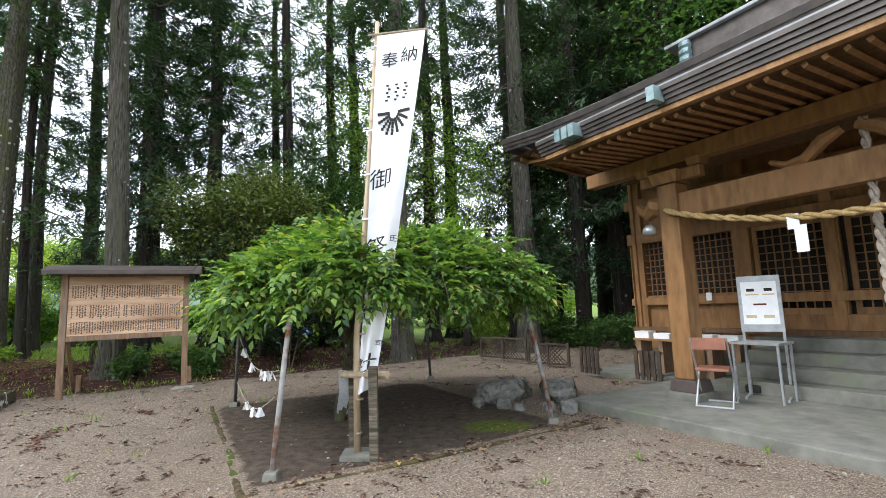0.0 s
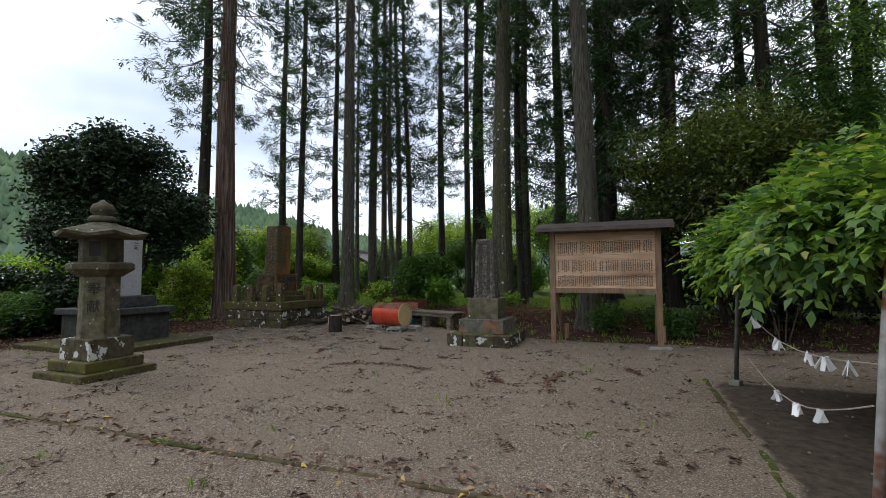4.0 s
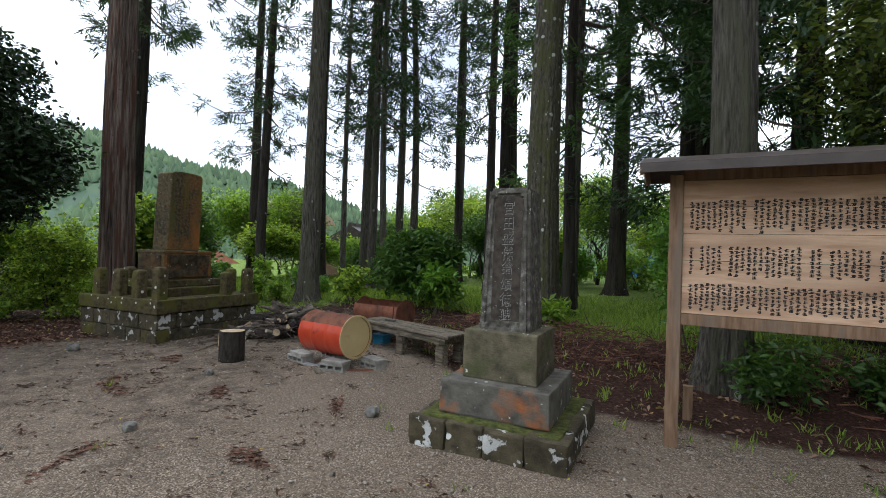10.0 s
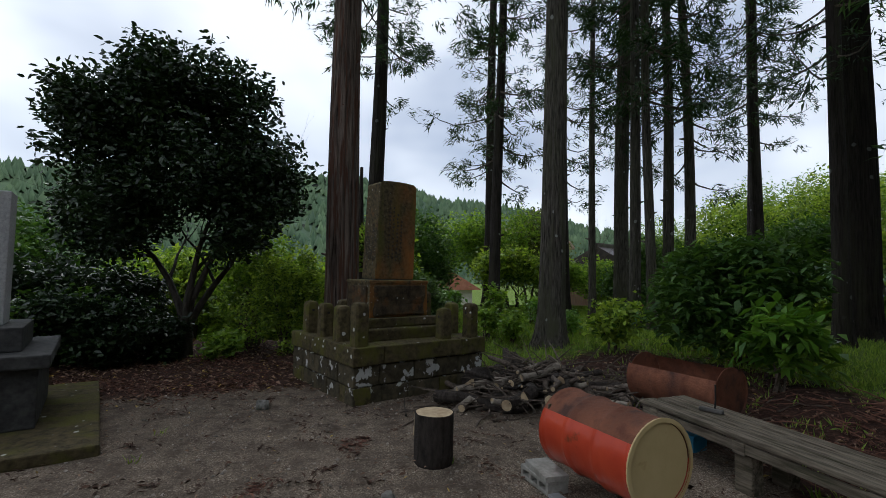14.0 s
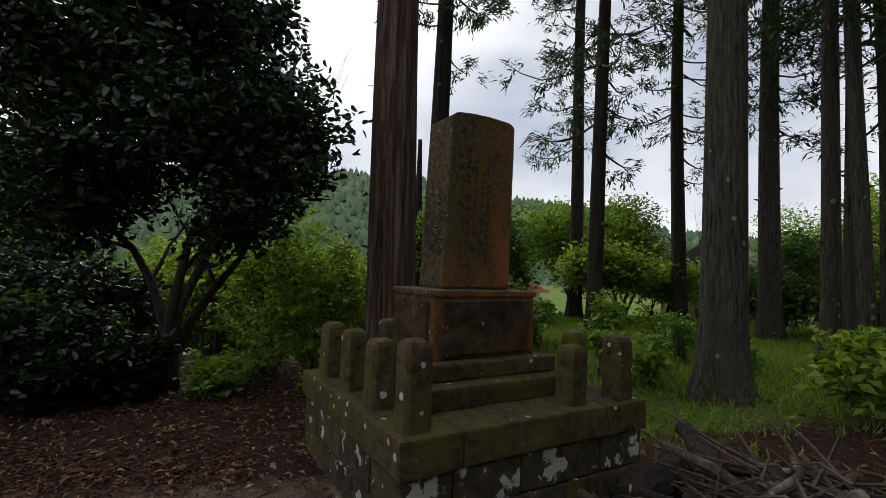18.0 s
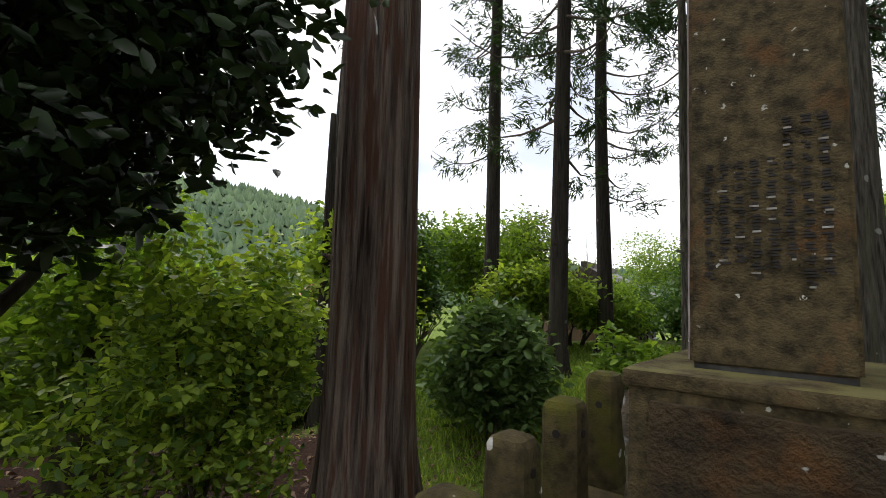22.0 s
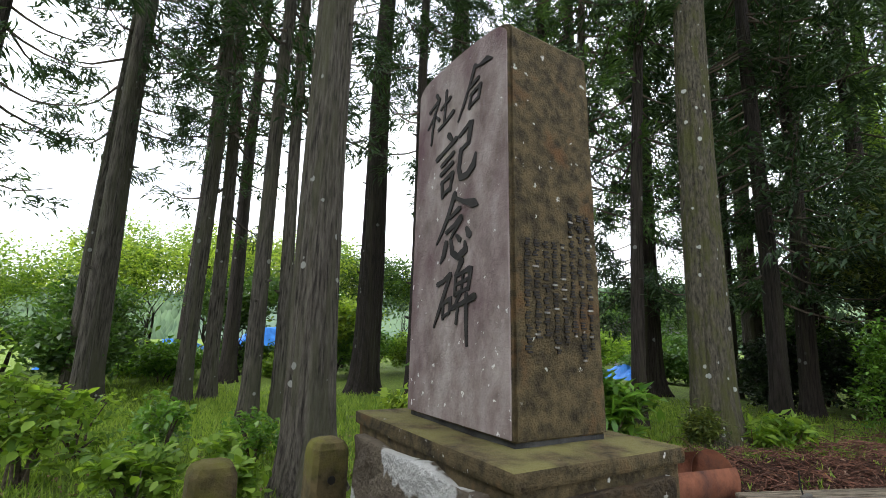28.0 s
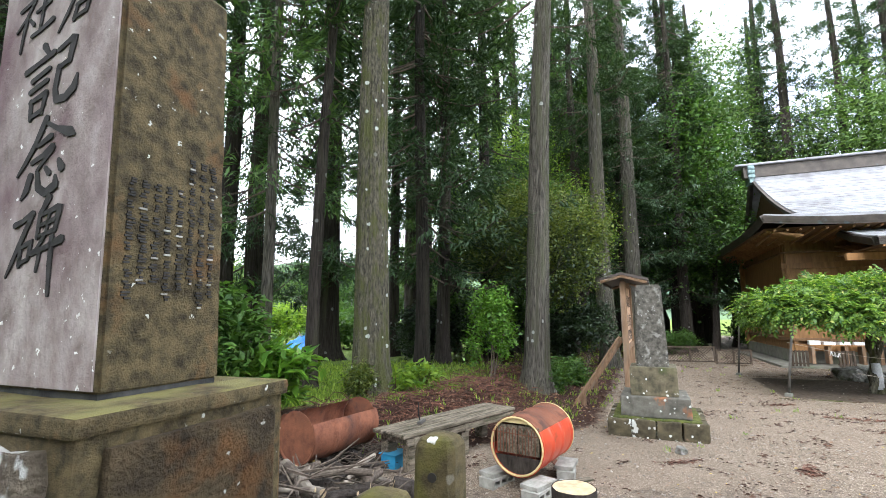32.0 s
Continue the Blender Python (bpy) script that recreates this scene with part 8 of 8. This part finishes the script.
    def sheet(name, rows, mat, th=0.0, parent=t):
        """A roof surface from rows of points, as overlapping courses."""
        for a, b in zip(rows[:-1], rows[1:]):
            bm = bmesh.new()
            up = Vector((0, 0, 0.022))
            n = len(a)
            la, lb = [bm.verts.new(Vector(p) + up) for p in a], [bm.verts.new(p) for p in b]
            lc, ld = [bm.verts.new(Vector(p) - Vector((0, 0, 0.03))) for p in a], [bm.verts.new(Vector(p) - Vector((0, 0, 0.03))) for p in b]
            for i in range(n - 1):
                bm.faces.new((la[i], la[i + 1], lb[i + 1], lb[i]))
                bm.faces.new((lc[i + 1], lc[i], ld[i], ld[i + 1]))
                bm.faces.new((lc[i], lc[i + 1], la[i + 1], la[i]))
            bm.faces.new((lc[0], la[0], lb[0], ld[0]))
            bm.faces.new((ld[-1], lb[-1], la[-1], lc[-1]))
            part(name, bm, mat, parent)

    # thick layered edge of the porch eave
    for k in range(4):
        part("eave_layer", bx((ex0 + ex1) / 2, ey + 0.02 * (3 - k) + 0.15, 3.665 + 0.055 * k, ex1 - ex0 + 0.02 * k, 0.36, 0.052), M_ROOF, t)
        for x in (ex0 + 0.02, ex1 - 0.02):
            bm = bmesh.new()
            s = -1 if x < 3 else 1
            tube(bm, [(x + s * 0.015 * k, ey + 0.3, 3.695 + 0.055 * k), (x + s * 0.015 * k, 1.6, 4.03 + 0.055 * k), (x + s * 0.015 * k, 3.4, 4.66 + 0.055 * k)], 0.045, 4)
            part("verge_layer", bm, M_ROOF, t)
    for x in (ex0 + 0.55, ex0 + 0.68, ex0 + 0.8, ex0 + 2.0):
        part("copper_patch", bx(x, ey + 0.02, 3.7, 0.1, 0.37, 0.17), M_PATINA, t)
    part("porch_soffit", bx((ex0 + ex1) / 2, 1.4, 3.655, ex1 - ex0 - 0.1, 3.0, 0.02), M_SHRINE_SHADED, t)
    rows = []
    for k in range(15):
        f = k / 14
        y = ey - 0.02 + f * 4.2
        z = 3.885 + 0.62 * f + 0.75 * f ** 2.0
        rows.append([(ex0 - 0.04 + (ex1 - ex0 + 0.08) * i / 8, y, z) for i in range(9)])
    sheet("porch_roof_course", rows, M_ROOF_TOP)
    # main roof: hipped skirt below, gabled part above
    X0, X1, Y0, Y1 = -2.4, 9.8, 1.1, 12.2
    RY, RZ = 6.65, 7.65
    gx0, gx1 = -1.0, 8.4

    def front(f, ysign):
        """Height and depth along the slope, f from the eave to the ridge."""
        y = (Y0 + (RY - Y0) * f) if ysign > 0 else (Y1 - (Y1 - RY) * f)
        return y, 4.72 + 1.0 * f + 1.95 * f ** 1.9
    for sgn in (1, -1):
        rows = []
        for k in range(27):
            f = k / 26
            y, z = front(f, sgn)
            if f < 0.27:
                q = f / 0.27
                xa, xb = X0 + (gx0 - X0) * q, X1 + (gx1 - X1) * q
            else:
                q = (f - 0.27) / 0.73
                xa, xb = gx0 - 0.35 * q, gx1 + 0.35 * q
            lift = 0.22 * (1 - min(1, f / 0.3))
            row = []
            for i in range(15):
                w = i / 14
                row.append((xa + (xb - xa) * w, y, z + lift * abs(2 * w - 1) ** 4))
            rows.append(row if sgn > 0 else row[::-1])
        sheet("main_roof_course", rows, M_ROOF_TOP)
    for sgn, xe, xg in ((-1, X0, gx0), (1, X1, gx1)):
        rows = []
        for k in range(9):
            q = k / 8
            f = q * 0.27
            ya, za = front(f, 1)
            yb, _ = front(f, -1)
            x = xe + (xg - xe) * q
            lift = 0.22 * (1 - min(1, f / 0.3))
            row = [(x, ya + (yb - ya) * w / 10, za + lift * abs(2 * w / 10 - 1) ** 4) for w in range(11)]
            rows.append(row[::-1] if sgn < 0 else row)
        sheet("side_roof_course", rows, M_ROOF_TOP)
        # gable wall
        bm = bmesh.new()
        pts = []
        for k in range(9):
            f = 0.27 + 0.7 * k / 8
            pts.append((xg + sgn * -0.15, *front(f, 1)))
        for k in range(8, -1, -1):
            f = 0.27 + 0.7 * k / 8
            pts.append((xg + sgn * -0.15, *front(f, -1)))
        bm.faces.new([bm.verts.new(p) for p in pts])
        part("gable", bm, M_SHRINE_SHADED, t)
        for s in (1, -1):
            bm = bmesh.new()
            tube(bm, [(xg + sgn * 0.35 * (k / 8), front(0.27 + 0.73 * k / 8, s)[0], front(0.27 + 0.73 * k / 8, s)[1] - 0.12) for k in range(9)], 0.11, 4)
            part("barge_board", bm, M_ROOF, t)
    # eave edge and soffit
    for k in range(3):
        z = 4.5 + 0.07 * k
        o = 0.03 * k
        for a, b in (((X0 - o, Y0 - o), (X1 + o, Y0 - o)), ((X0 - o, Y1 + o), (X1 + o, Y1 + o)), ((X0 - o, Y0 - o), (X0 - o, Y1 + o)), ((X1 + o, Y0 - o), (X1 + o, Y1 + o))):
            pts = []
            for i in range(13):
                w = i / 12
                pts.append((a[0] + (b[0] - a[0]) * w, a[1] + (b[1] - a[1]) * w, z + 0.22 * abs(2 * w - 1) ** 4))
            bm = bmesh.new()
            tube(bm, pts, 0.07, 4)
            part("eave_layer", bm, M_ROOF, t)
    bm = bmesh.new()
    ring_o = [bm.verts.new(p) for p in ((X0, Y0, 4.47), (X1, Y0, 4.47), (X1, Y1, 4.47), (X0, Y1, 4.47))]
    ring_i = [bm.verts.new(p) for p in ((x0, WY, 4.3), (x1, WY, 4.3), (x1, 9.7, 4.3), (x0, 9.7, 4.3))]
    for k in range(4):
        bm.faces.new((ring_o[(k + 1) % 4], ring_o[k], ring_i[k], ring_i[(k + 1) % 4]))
    part("soffit", bm, M_SHRINE_SHADED, t)
    for k in range(34):
        y = Y0 + 0.3 + k * 0.32
        bm = bmesh.new()
        tube(bm, [(X0 + 0.1, y, 4.42), (x0, y, 4.25)], 0.045, 4)
        part("rafter", bm, M_SHRINE_WOOD, t)
    for k in range(36):
        x = X0 + 0.3 + k * 0.34
        bm = bmesh.new()
        tube(bm, [(x, Y0 + 0.1, 4.42), (x, WY, 4.25)], 0.045, 4)
        part("rafter", bm, M_SHRINE_WOOD, t)
    # ridge
    part("ridge_box", bx(3.4, RY, RZ - 0.1, gx1 - gx0 + 0.7, 0.44, 0.5), M_ROOF, t)
    part("ridge_cap", bx(3.4, RY, RZ + 0.4, gx1 - gx0 + 1.3, 0.7, 0.09, None, 0.02), M_ROOF_TOP, t)
    for s, x in ((-1, gx0 - 0.4), (1, gx1 + 0.4)):
        bm = bmesh.new()
        for k in range(3):
            lathe(bm, [(0.1, -0.12), (0.13, 0), (0.1, 0.12)], 10, Matrix.Translation((x, RY - 0.32, RZ - 0.1 + 0.19 * k)) @ Matrix.Rotation(math.pi / 2, 4, "Y"))
        box(bm, x, RY, RZ - 0.35, 0.16, 0.75, 0.65)
        part("ridge_ornament", bm, M_PATINA, t, "patinated ridge-end ornament")


shrine()


def shrine_things():
    # straw rope between the porch pillars
    t = thing("straw_rope", at_shrine(1.08, 1.02, 0), S_TURN, "twisted straw rope hung across the porch", "rope")
    for s in range(2):
        bm = bmesh.new()
        pts = []
        for k in range(73):
            f = k / 72
            z = 2.72 - 0.42 * math.sin(math.pi * f) ** 0.8
            a = f * 70 + s * math.pi
            pts.append((4.33 * f, 0.022 * math.cos(a) - 0.03, z + 0.022 * math.sin(a)))
        tube(bm, pts, 0.026, 6)
        part("strand", bm, M_ROPE, t, smooth=True)
    t = thing("paper_streamer", at_shrine(2.6, 0.97, 0), S_TURN, "folded white paper streamer hanging from the straw rope", "streamer")
    for k in range(3):
        part("fold", bx(0.03 * (k % 2) + 0.03 * k, 0.004 * k, 2.2 - 0.13 * k, 0.12, 0.004, 0.17), M_PAPER, t)
    t = thing("bell_rope", at_shrine(3.25, 1.2, 0), S_TURN, "thick faded bell rope with a pale tassel", "rope")
    for s in range(2):
        bm = bmesh.new()
        tube(bm, [(0.022 * math.cos(k * 0.7 + s * 3.14), 0.022 * math.sin(k * 0.7 + s * 3.14), 3.3 - k * 0.03) for k in range(70)], 0.026, 6)
        part("strand", bm, M_ROPE_GREY, t, smooth=True)
    part("grip", bx(0, 0, 0.98, 0.09, 0.09, 0.3, None, 0.02), M_WOOD, t)
    bm = lathe(bmesh.new(), [(0.05, 0.98), (0.08, 0.9), (0.1, 0.62)], 14)
    part("tassel", bm, M_PAPER, t)
    # folding chair
    t = thing("folding_chair", at_shrine(1.5, 1.05, 0.13), S_TURN + 20, "folding steel chair with a brown vinyl seat", "chair")
    for s in (-1, 1):
        for a, b in (((s * 0.2, 0.2, 0), (s * 0.2, -0.22, 0.84)), ((s * 0.2, -0.22, 0), (s * 0.2, 0.2, 0.45))):
            bm = bmesh.new()
            tube(bm, [a, b], 0.012, 8)
            part("leg", bm, M_STEEL, t)
    for y in (0.2, -0.22):
        bm = bmesh.new()
        tube(bm, [(-0.2, y, 0.012), (0.2, y, 0.012)], 0.012, 8)
        part("floor_bar", bm, M_STEEL, t)
    part("seat", bx(0, 0.02, 0.43, 0.38, 0.36, 0.035, None, 0.012), M_SEAT, t, "brown vinyl seat")
    part("backrest", bx(0, -0.2, 0.7, 0.38, 0.03, 0.15, None, 0.012), M_SEAT, t)
    # notice stand
    t = thing("notice_stand", at_shrine(1.68, 2.0, 0.13), S_TURN + 18, "grey steel stand with a printed notice", "sign")
    part("panel", bx(0, 0, 0.86, 0.5, 0.03, 0.76, None, 0.008), M_STEEL, t)
    part("sheet", bx(0, -0.02, 0.96, 0.41, 0.004, 0.58), M_PAPER, t, "white printed sheet")
    for k, (x, z, w, h, m) in enumerate(((-0.12, 1.62, 0.12, 0.05, M_DARK), (0.14, 1.62, 0.12, 0.05, M_DARK), (-0.14, 1.2, 0.16, 0.05, M_CREAM), (0.12, 1.2, 0.16, 0.05, M_CREAM), (0.0, 1.4, 0.2, 0.03, M_RUST), (-0.1, 1.56, 0.2, 0.02, M_CREAM), (0.14, 1.56, 0.18, 0.02, M_CREAM))):
        part("print", bx(x * 0.78, -0.0235, 0.96 + (z - 1.1) * 0.86, w * 0.76, 0.002, h * 0.8), m, t)
    for s in (-1, 1):
        part("leg", bx(s * 0.23, 0.02, 0, 0.03, 0.03, 0.87), M_STEEL, t)
        part("foot", bx(s * 0.23, -0.12, 0, 0.03, 0.42, 0.03), M_STEEL, t)
        part("weight", bx(s * 0.2, 0.08, 0.03, 0.18, 0.12, 0.1, None, 0.02), M_DARK, t)
    t = thing("side_table", at_shrine(1.75, 1.75, 0.13), S_TURN, "small grey steel table in front of the steps", "table")
    part("top", bx(0, 0, 0.72, 0.6, 0.4, 0.03), M_STEEL, t)
    for sx in (-1, 1):
        for sy in (-1, 1):
            part("leg", bx(sx * 0.27, sy * 0.17, 0, 0.025, 0.025, 0.72), M_STEEL, t)
    # bench with boxes along the wall
    t = thing("wall_bench", at_shrine(-0.05, 3.05, 0.13), S_TURN, "narrow wooden bench along the shrine wall", "bench")
    part("top", bx(0, 0, 0.58, 2.0, 0.4, 0.04), M_SHRINE_WOOD, t)
    for x in (-0.9, -0.45, 0, 0.45, 0.9):
        part("leg", bx(x, 0, 0, 0.09, 0.34, 0.58), M_WOOD, t)
    for k in range(5):
        b = thing("paper_box", at_shrine(-0.88 + k * 0.4, 3.0, 0.75), S_TURN + 3 * (k % 3), "flat white box lying on the wall bench", "box", "boxes on the wall bench")
        part("box", bx(0, 0, 0, 0.3, 0.22, 0.07 + 0.03 * (k == 0)), M_PAPER, b)
        part("lid", bx(0, 0, 0.071 + 0.03 * (k == 0), 0.31, 0.23, 0.025), M_PAPER, b)
    for k, (x, y) in enumerate(((-1.55, 2.15), (-0.3, 2.2))):
        t = thing("slatted_crate", at_shrine(x, y, 0.1), S_TURN + 10 * k, "dark slatted wooden crate by the shrine wall", "crate", "slatted crates")
        for s in range(5):
            part("slat", bx(-0.2 + 0.1 * s, 0, 0, 0.06, 0.03, 0.5), M_DARKWOOD, t)
        for z in (0.06, 0.44):
            part("rail", bx(0, 0.03, z, 0.5, 0.03, 0.05), M_DARKWOOD, t)
    part_t = thing("wall_note", at_shrine(0.2, 3.4, 1.42), S_TURN, "small printed card fixed to the wall rail", "card")
    part("card", bx(0, 0, 0, 0.1, 0.004, 0.14), M_PAPER, part_t)
    t = thing("floodlight", at_shrine(0.8, 1.0, 2.55), S_TURN, "small grey floodlight on the porch pillar", "lamp")
    bm = lathe(bmesh.new(), [(0.04, 0), (0.09, -0.06), (0.1, -0.14)], 14)
    part("housing", bm, M_STEEL, t, smooth=True)


shrine_things()


# ---- grass, fallen leaves, pebbles ----
def scatter_flat(n, region, seed):
    r = np.random.default_rng(seed)
    out = np.zeros((0, 2))
    while len(out) < n:
        q = np.stack([r.uniform(-26, 6, n * 2), r.uniform(-3, 19, n * 2)], 1)
        out = np.concatenate([out, q[r.uniform(0, 1, len(q)) < region(q[:, 0], q[:, 1])]])
    return out[:n]


def uv_of(x, y):
    return U.x * x + U.y * y, V.x * x + V.y * y


def edge_of(u):
    return 12.4 + 2.3 * sm(-3.0, -7.0, u)


def grassy(x, y):
    u, v = uv_of(x, y)
    g = sm(1.6, 3.4, v - edge_of(u)) * sm(2, -4, u) * sm(24, 16, v)
    return np.maximum(g, sm(17.4, 19.5, -x + 0.2 * y) * sm(4.8, 6.6, y) * sm(18, 12, y))


def littered(x, y):
    u, v = uv_of(x, y)
    f = sm(-0.8, 0.2, v - edge_of(u)) * sm(5, 2.5, v - edge_of(u))
    w = sm(-14.6, -15.6, x + 0.25 * (y - 5)) * sm(-21, -19, x) * sm(7.5, 5.5, y)
    return np.clip(f * 0.5 + w, 0, 1)


def gravelly(x, y):
    u, v = uv_of(x, y)
    u1, v1 = u - uv_of(-1.75, 4.05)[0], v - uv_of(-1.75, 4.05)[1]
    bed = sm(-0.1, 0.1, u1) * sm(3.9, 3.6, u1) * sm(-0.1, 0.1, v1) * sm(4.4, 4.0, v1)
    return sm(0.6, -0.4, v - edge_of(u)) * sm(-16.5, -14, x) * sm(-4.5, -1, v) * 0.9 * (1 - 0.9 * bed) + 0.002


def tufts(name, n, per, region, size, mat, label, seed):
    r = np.random.default_rng(seed)
    c = scatter_flat(n, region, seed)
    q = np.repeat(c, per, 0) + r.normal(0, 0.035, (n * per, 2))
    m = len(q)
    p = np.stack([q[:, 0], q[:, 1], land(q[:, 0], q[:, 1]) - 0.01], 1)
    d = r.normal(0, 0.4, (m, 3)) + [0, 0, 1.0]
    L = r.uniform(0.5, 1.3, m) * size
    v, f = kites(p, d, unit(m, r), L, L * 0.09 + 0.004, 0.2)
    ob = mesh_np(name, v, f, mat)
    return tagged(ob, label, "grass", kind="stuff")


tufts("grass_blades", 15000, 7, grassy, 0.12, M_GRASSBLADE, "short green grass under the cedars", 3)
tufts("weed_blades", 130, 9, lambda x, y: gravelly(x, y) * 0.5, 0.09, M_GRASSBLADE, "small weeds in the gravel", 4)
tufts("weed_blades", 900, 7, lambda x, y: littered(x, y) * sm(8, 10, y), 0.12, M_GRASSBLADE, "green weeds among the leaf litter", 5)


def leaves_down(name, n, region, size, label, seed, mat):
    r = np.random.default_rng(seed)
    q = scatter_flat(n, region, seed)
    p = np.stack([q[:, 0], q[:, 1], land(q[:, 0], q[:, 1]) + r.uniform(0.008, 0.03, n)], 1)
    d = r.normal(0, 1, (n, 3)) * [1, 1, 0.15]
    nn = np.array([0, 0, 1.0]) + r.normal(0, 0.35, (n, 3))
    L = r.uniform(0.5, 1.4, n) * size
    v, f = kites(p, d, nn, L, L * r.uniform(0.25, 0.55, n), 0.15)
    return tagged(mesh_np(name, v, f, mat), label, "leaves", kind="stuff")


leaves_down("fallen_leaves", 16000, littered, 0.075, "brown fallen leaves and cedar litter", 11, M_DEAD)
leaves_down("fallen_leaves", 15000, gravelly, 0.034, "scattered brown leaves on the gravel", 12, M_DEAD)


def beside_kerb(x, y):
    u, v = uv_of(x, y)
    k = v - uv_of(-1.75, 4.05)[1]
    return np.exp(-(k / 0.22) ** 2) * sm(-8, -5, u) * sm(6, 4.5, u)


leaves_down("fallen_leaves", 900, beside_kerb, 0.07, "dry leaves gathered along the kerb", 13, M_DEAD)


def pebbles():
    r = np.random.default_rng(21)
    n = 9000
    q = scatter_flat(n, lambda x, y: gravelly(x, y), 21)
    base = np.array([(0, 0, 1), (0.94, 0, 0.33), (-0.47, 0.82, 0.33), (-0.47, -0.82, 0.33), (0.5, 0.85, -0.3), (0.5, -0.85, -0.3), (-1, 0, -0.3)])
    tri = np.array([(0, 1, 2), (0, 2, 3), (0, 3, 1), (1, 4, 2), (2, 6, 3), (3, 5, 1), (2, 4, 6), (3, 6, 5), (1, 5, 4)])
    s = r.uniform(0.008, 0.02, (n, 1, 1)) * np.array([1, 1, 0.7]) * r.uniform(0.7, 1.3, (n, 1, 3))
    a = r.uniform(0, 6.28, n)
    ca, sa = np.cos(a)[:, None], np.sin(a)[:, None]
    v = base[None] * s
    v = np.stack([v[..., 0] * ca - v[..., 1] * sa, v[..., 0] * sa + v[..., 1] * ca, v[..., 2]], -1)
    v += np.stack([q[:, 0], q[:, 1], land(q[:, 0], q[:, 1]) + 0.008], 1)[:, None]
    f = (tri[None] + (np.arange(n) * 7)[:, None, None]).reshape(-1, 3)
    tagged(mesh_np("pebbles", v.reshape(-1, 3), f, M_PEBBLE), "loose pebbles on the gravel court", "gravel", kind="stuff")


pebbles()


def drift(pts, n, width, seed):
    """A winding strip of washed-up cedar needles."""
    r = np.random.default_rng(seed)
    t = r.uniform(0, len(pts) - 1.001, n)
    i = t.astype(int)
    p = np.array(pts, float)
    c = p[i] + (p[i + 1] - p[i]) * (t - i)[:, None]
    q = c + r.normal(0, width, (n, 2)) * (0.5 + 0.7 * np.abs(np.sin(t * 2.1 + seed)))[:, None]
    P = np.stack([q[:, 0], q[:, 1], land(q[:, 0], q[:, 1]) + r.uniform(0.008, 0.02, n)], 1)
    d = r.normal(0, 1, (n, 3)) * [1, 1, 0.12]
    L = r.uniform(0.03, 0.085, n)
    v, f = kites(P, d, np.array([0, 0, 1.0]) + r.normal(0, 0.3, (n, 3)), L, L * 0.2 + 0.004, 0.1)
    tagged(mesh_np("needle_drift", v, f, M_REDTWIG), "reddish drift of cedar needles washed up on the gravel", "debris", kind="stuff")


def debris_specks():
    """Loose clumps of brown needles and bark crumbs, thicker towards the trees."""
    r = np.random.default_rng(33)
    c = scatter_flat(1300, gravelly, 33)
    k = r.integers(4, 24, len(c))
    q = np.repeat(c, k, 0)
    wide = np.repeat(r.uniform(0.02, 0.09, len(c)), k)
    turn = np.repeat(r.uniform(0, 6.28, len(c)), k)
    a, b = r.normal(0, 1, len(q)) * wide * 2.4, r.normal(0, 1, len(q)) * wide * 0.7
    q = q + np.stack([a * np.cos(turn) - b * np.sin(turn), a * np.sin(turn) + b * np.cos(turn)], 1)
    P = np.stack([q[:, 0], q[:, 1], land(q[:, 0], q[:, 1]) + r.uniform(0.006, 0.018, len(q))], 1)
    L = r.uniform(0.025, 0.085, len(q))
    v, f = kites(P, r.normal(0, 1, (len(q), 3)) * [1, 1, 0.1], np.array([0, 0, 1.0]) + r.normal(0, 0.3, (len(q), 3)), L, L * 0.3 + 0.003, 0.1)
    tagged(mesh_np("needle_specks", v, f, M_SPECK), "dark brown needle clumps scattered on the gravel", "debris", kind="stuff")


debris_specks()
W9 = [((-6.9, 5.3), (-7.5, 5.2), (-8.0, 4.9), (-8.3, 4.4)), ((-6.2, 5.9), (-5.6, 5.5)), ((-9.5, 4.6), (-10.0, 5.0)), ((-11.4, 5.2), (-11.9, 5.0), (-12.3, 5.2)), ((-10.8, 6.0), (-11.2, 6.1)), ((-4.9, 5.6), (-5.3, 6.2), (-5.5, 6.7)), ((-4.6, 7.4), (-5.0, 7.7)),
      ((-12.9, 5.7), (-13.2, 5.9)), ((-9.7, 6.9), (-10.2, 7.1)), ((-8.9, 6.0), (-9.3, 5.9))]
for k, q in enumerate(W9):
    drift(q, 75 * len(q), 0.045, 60 + k)
drift([(-12.5, 10.0), (-11, 10.4), (-9.5, 10.4), (-8, 11.6), (-6, 12.4), (-3.5, 13.2)], 9000, 0.32, 90)
drift([(-15.6, 4.2), (-15.2, 3.0), (-15.6, 2.0), (-14.8, 0.4)], 3500, 0.3, 91)
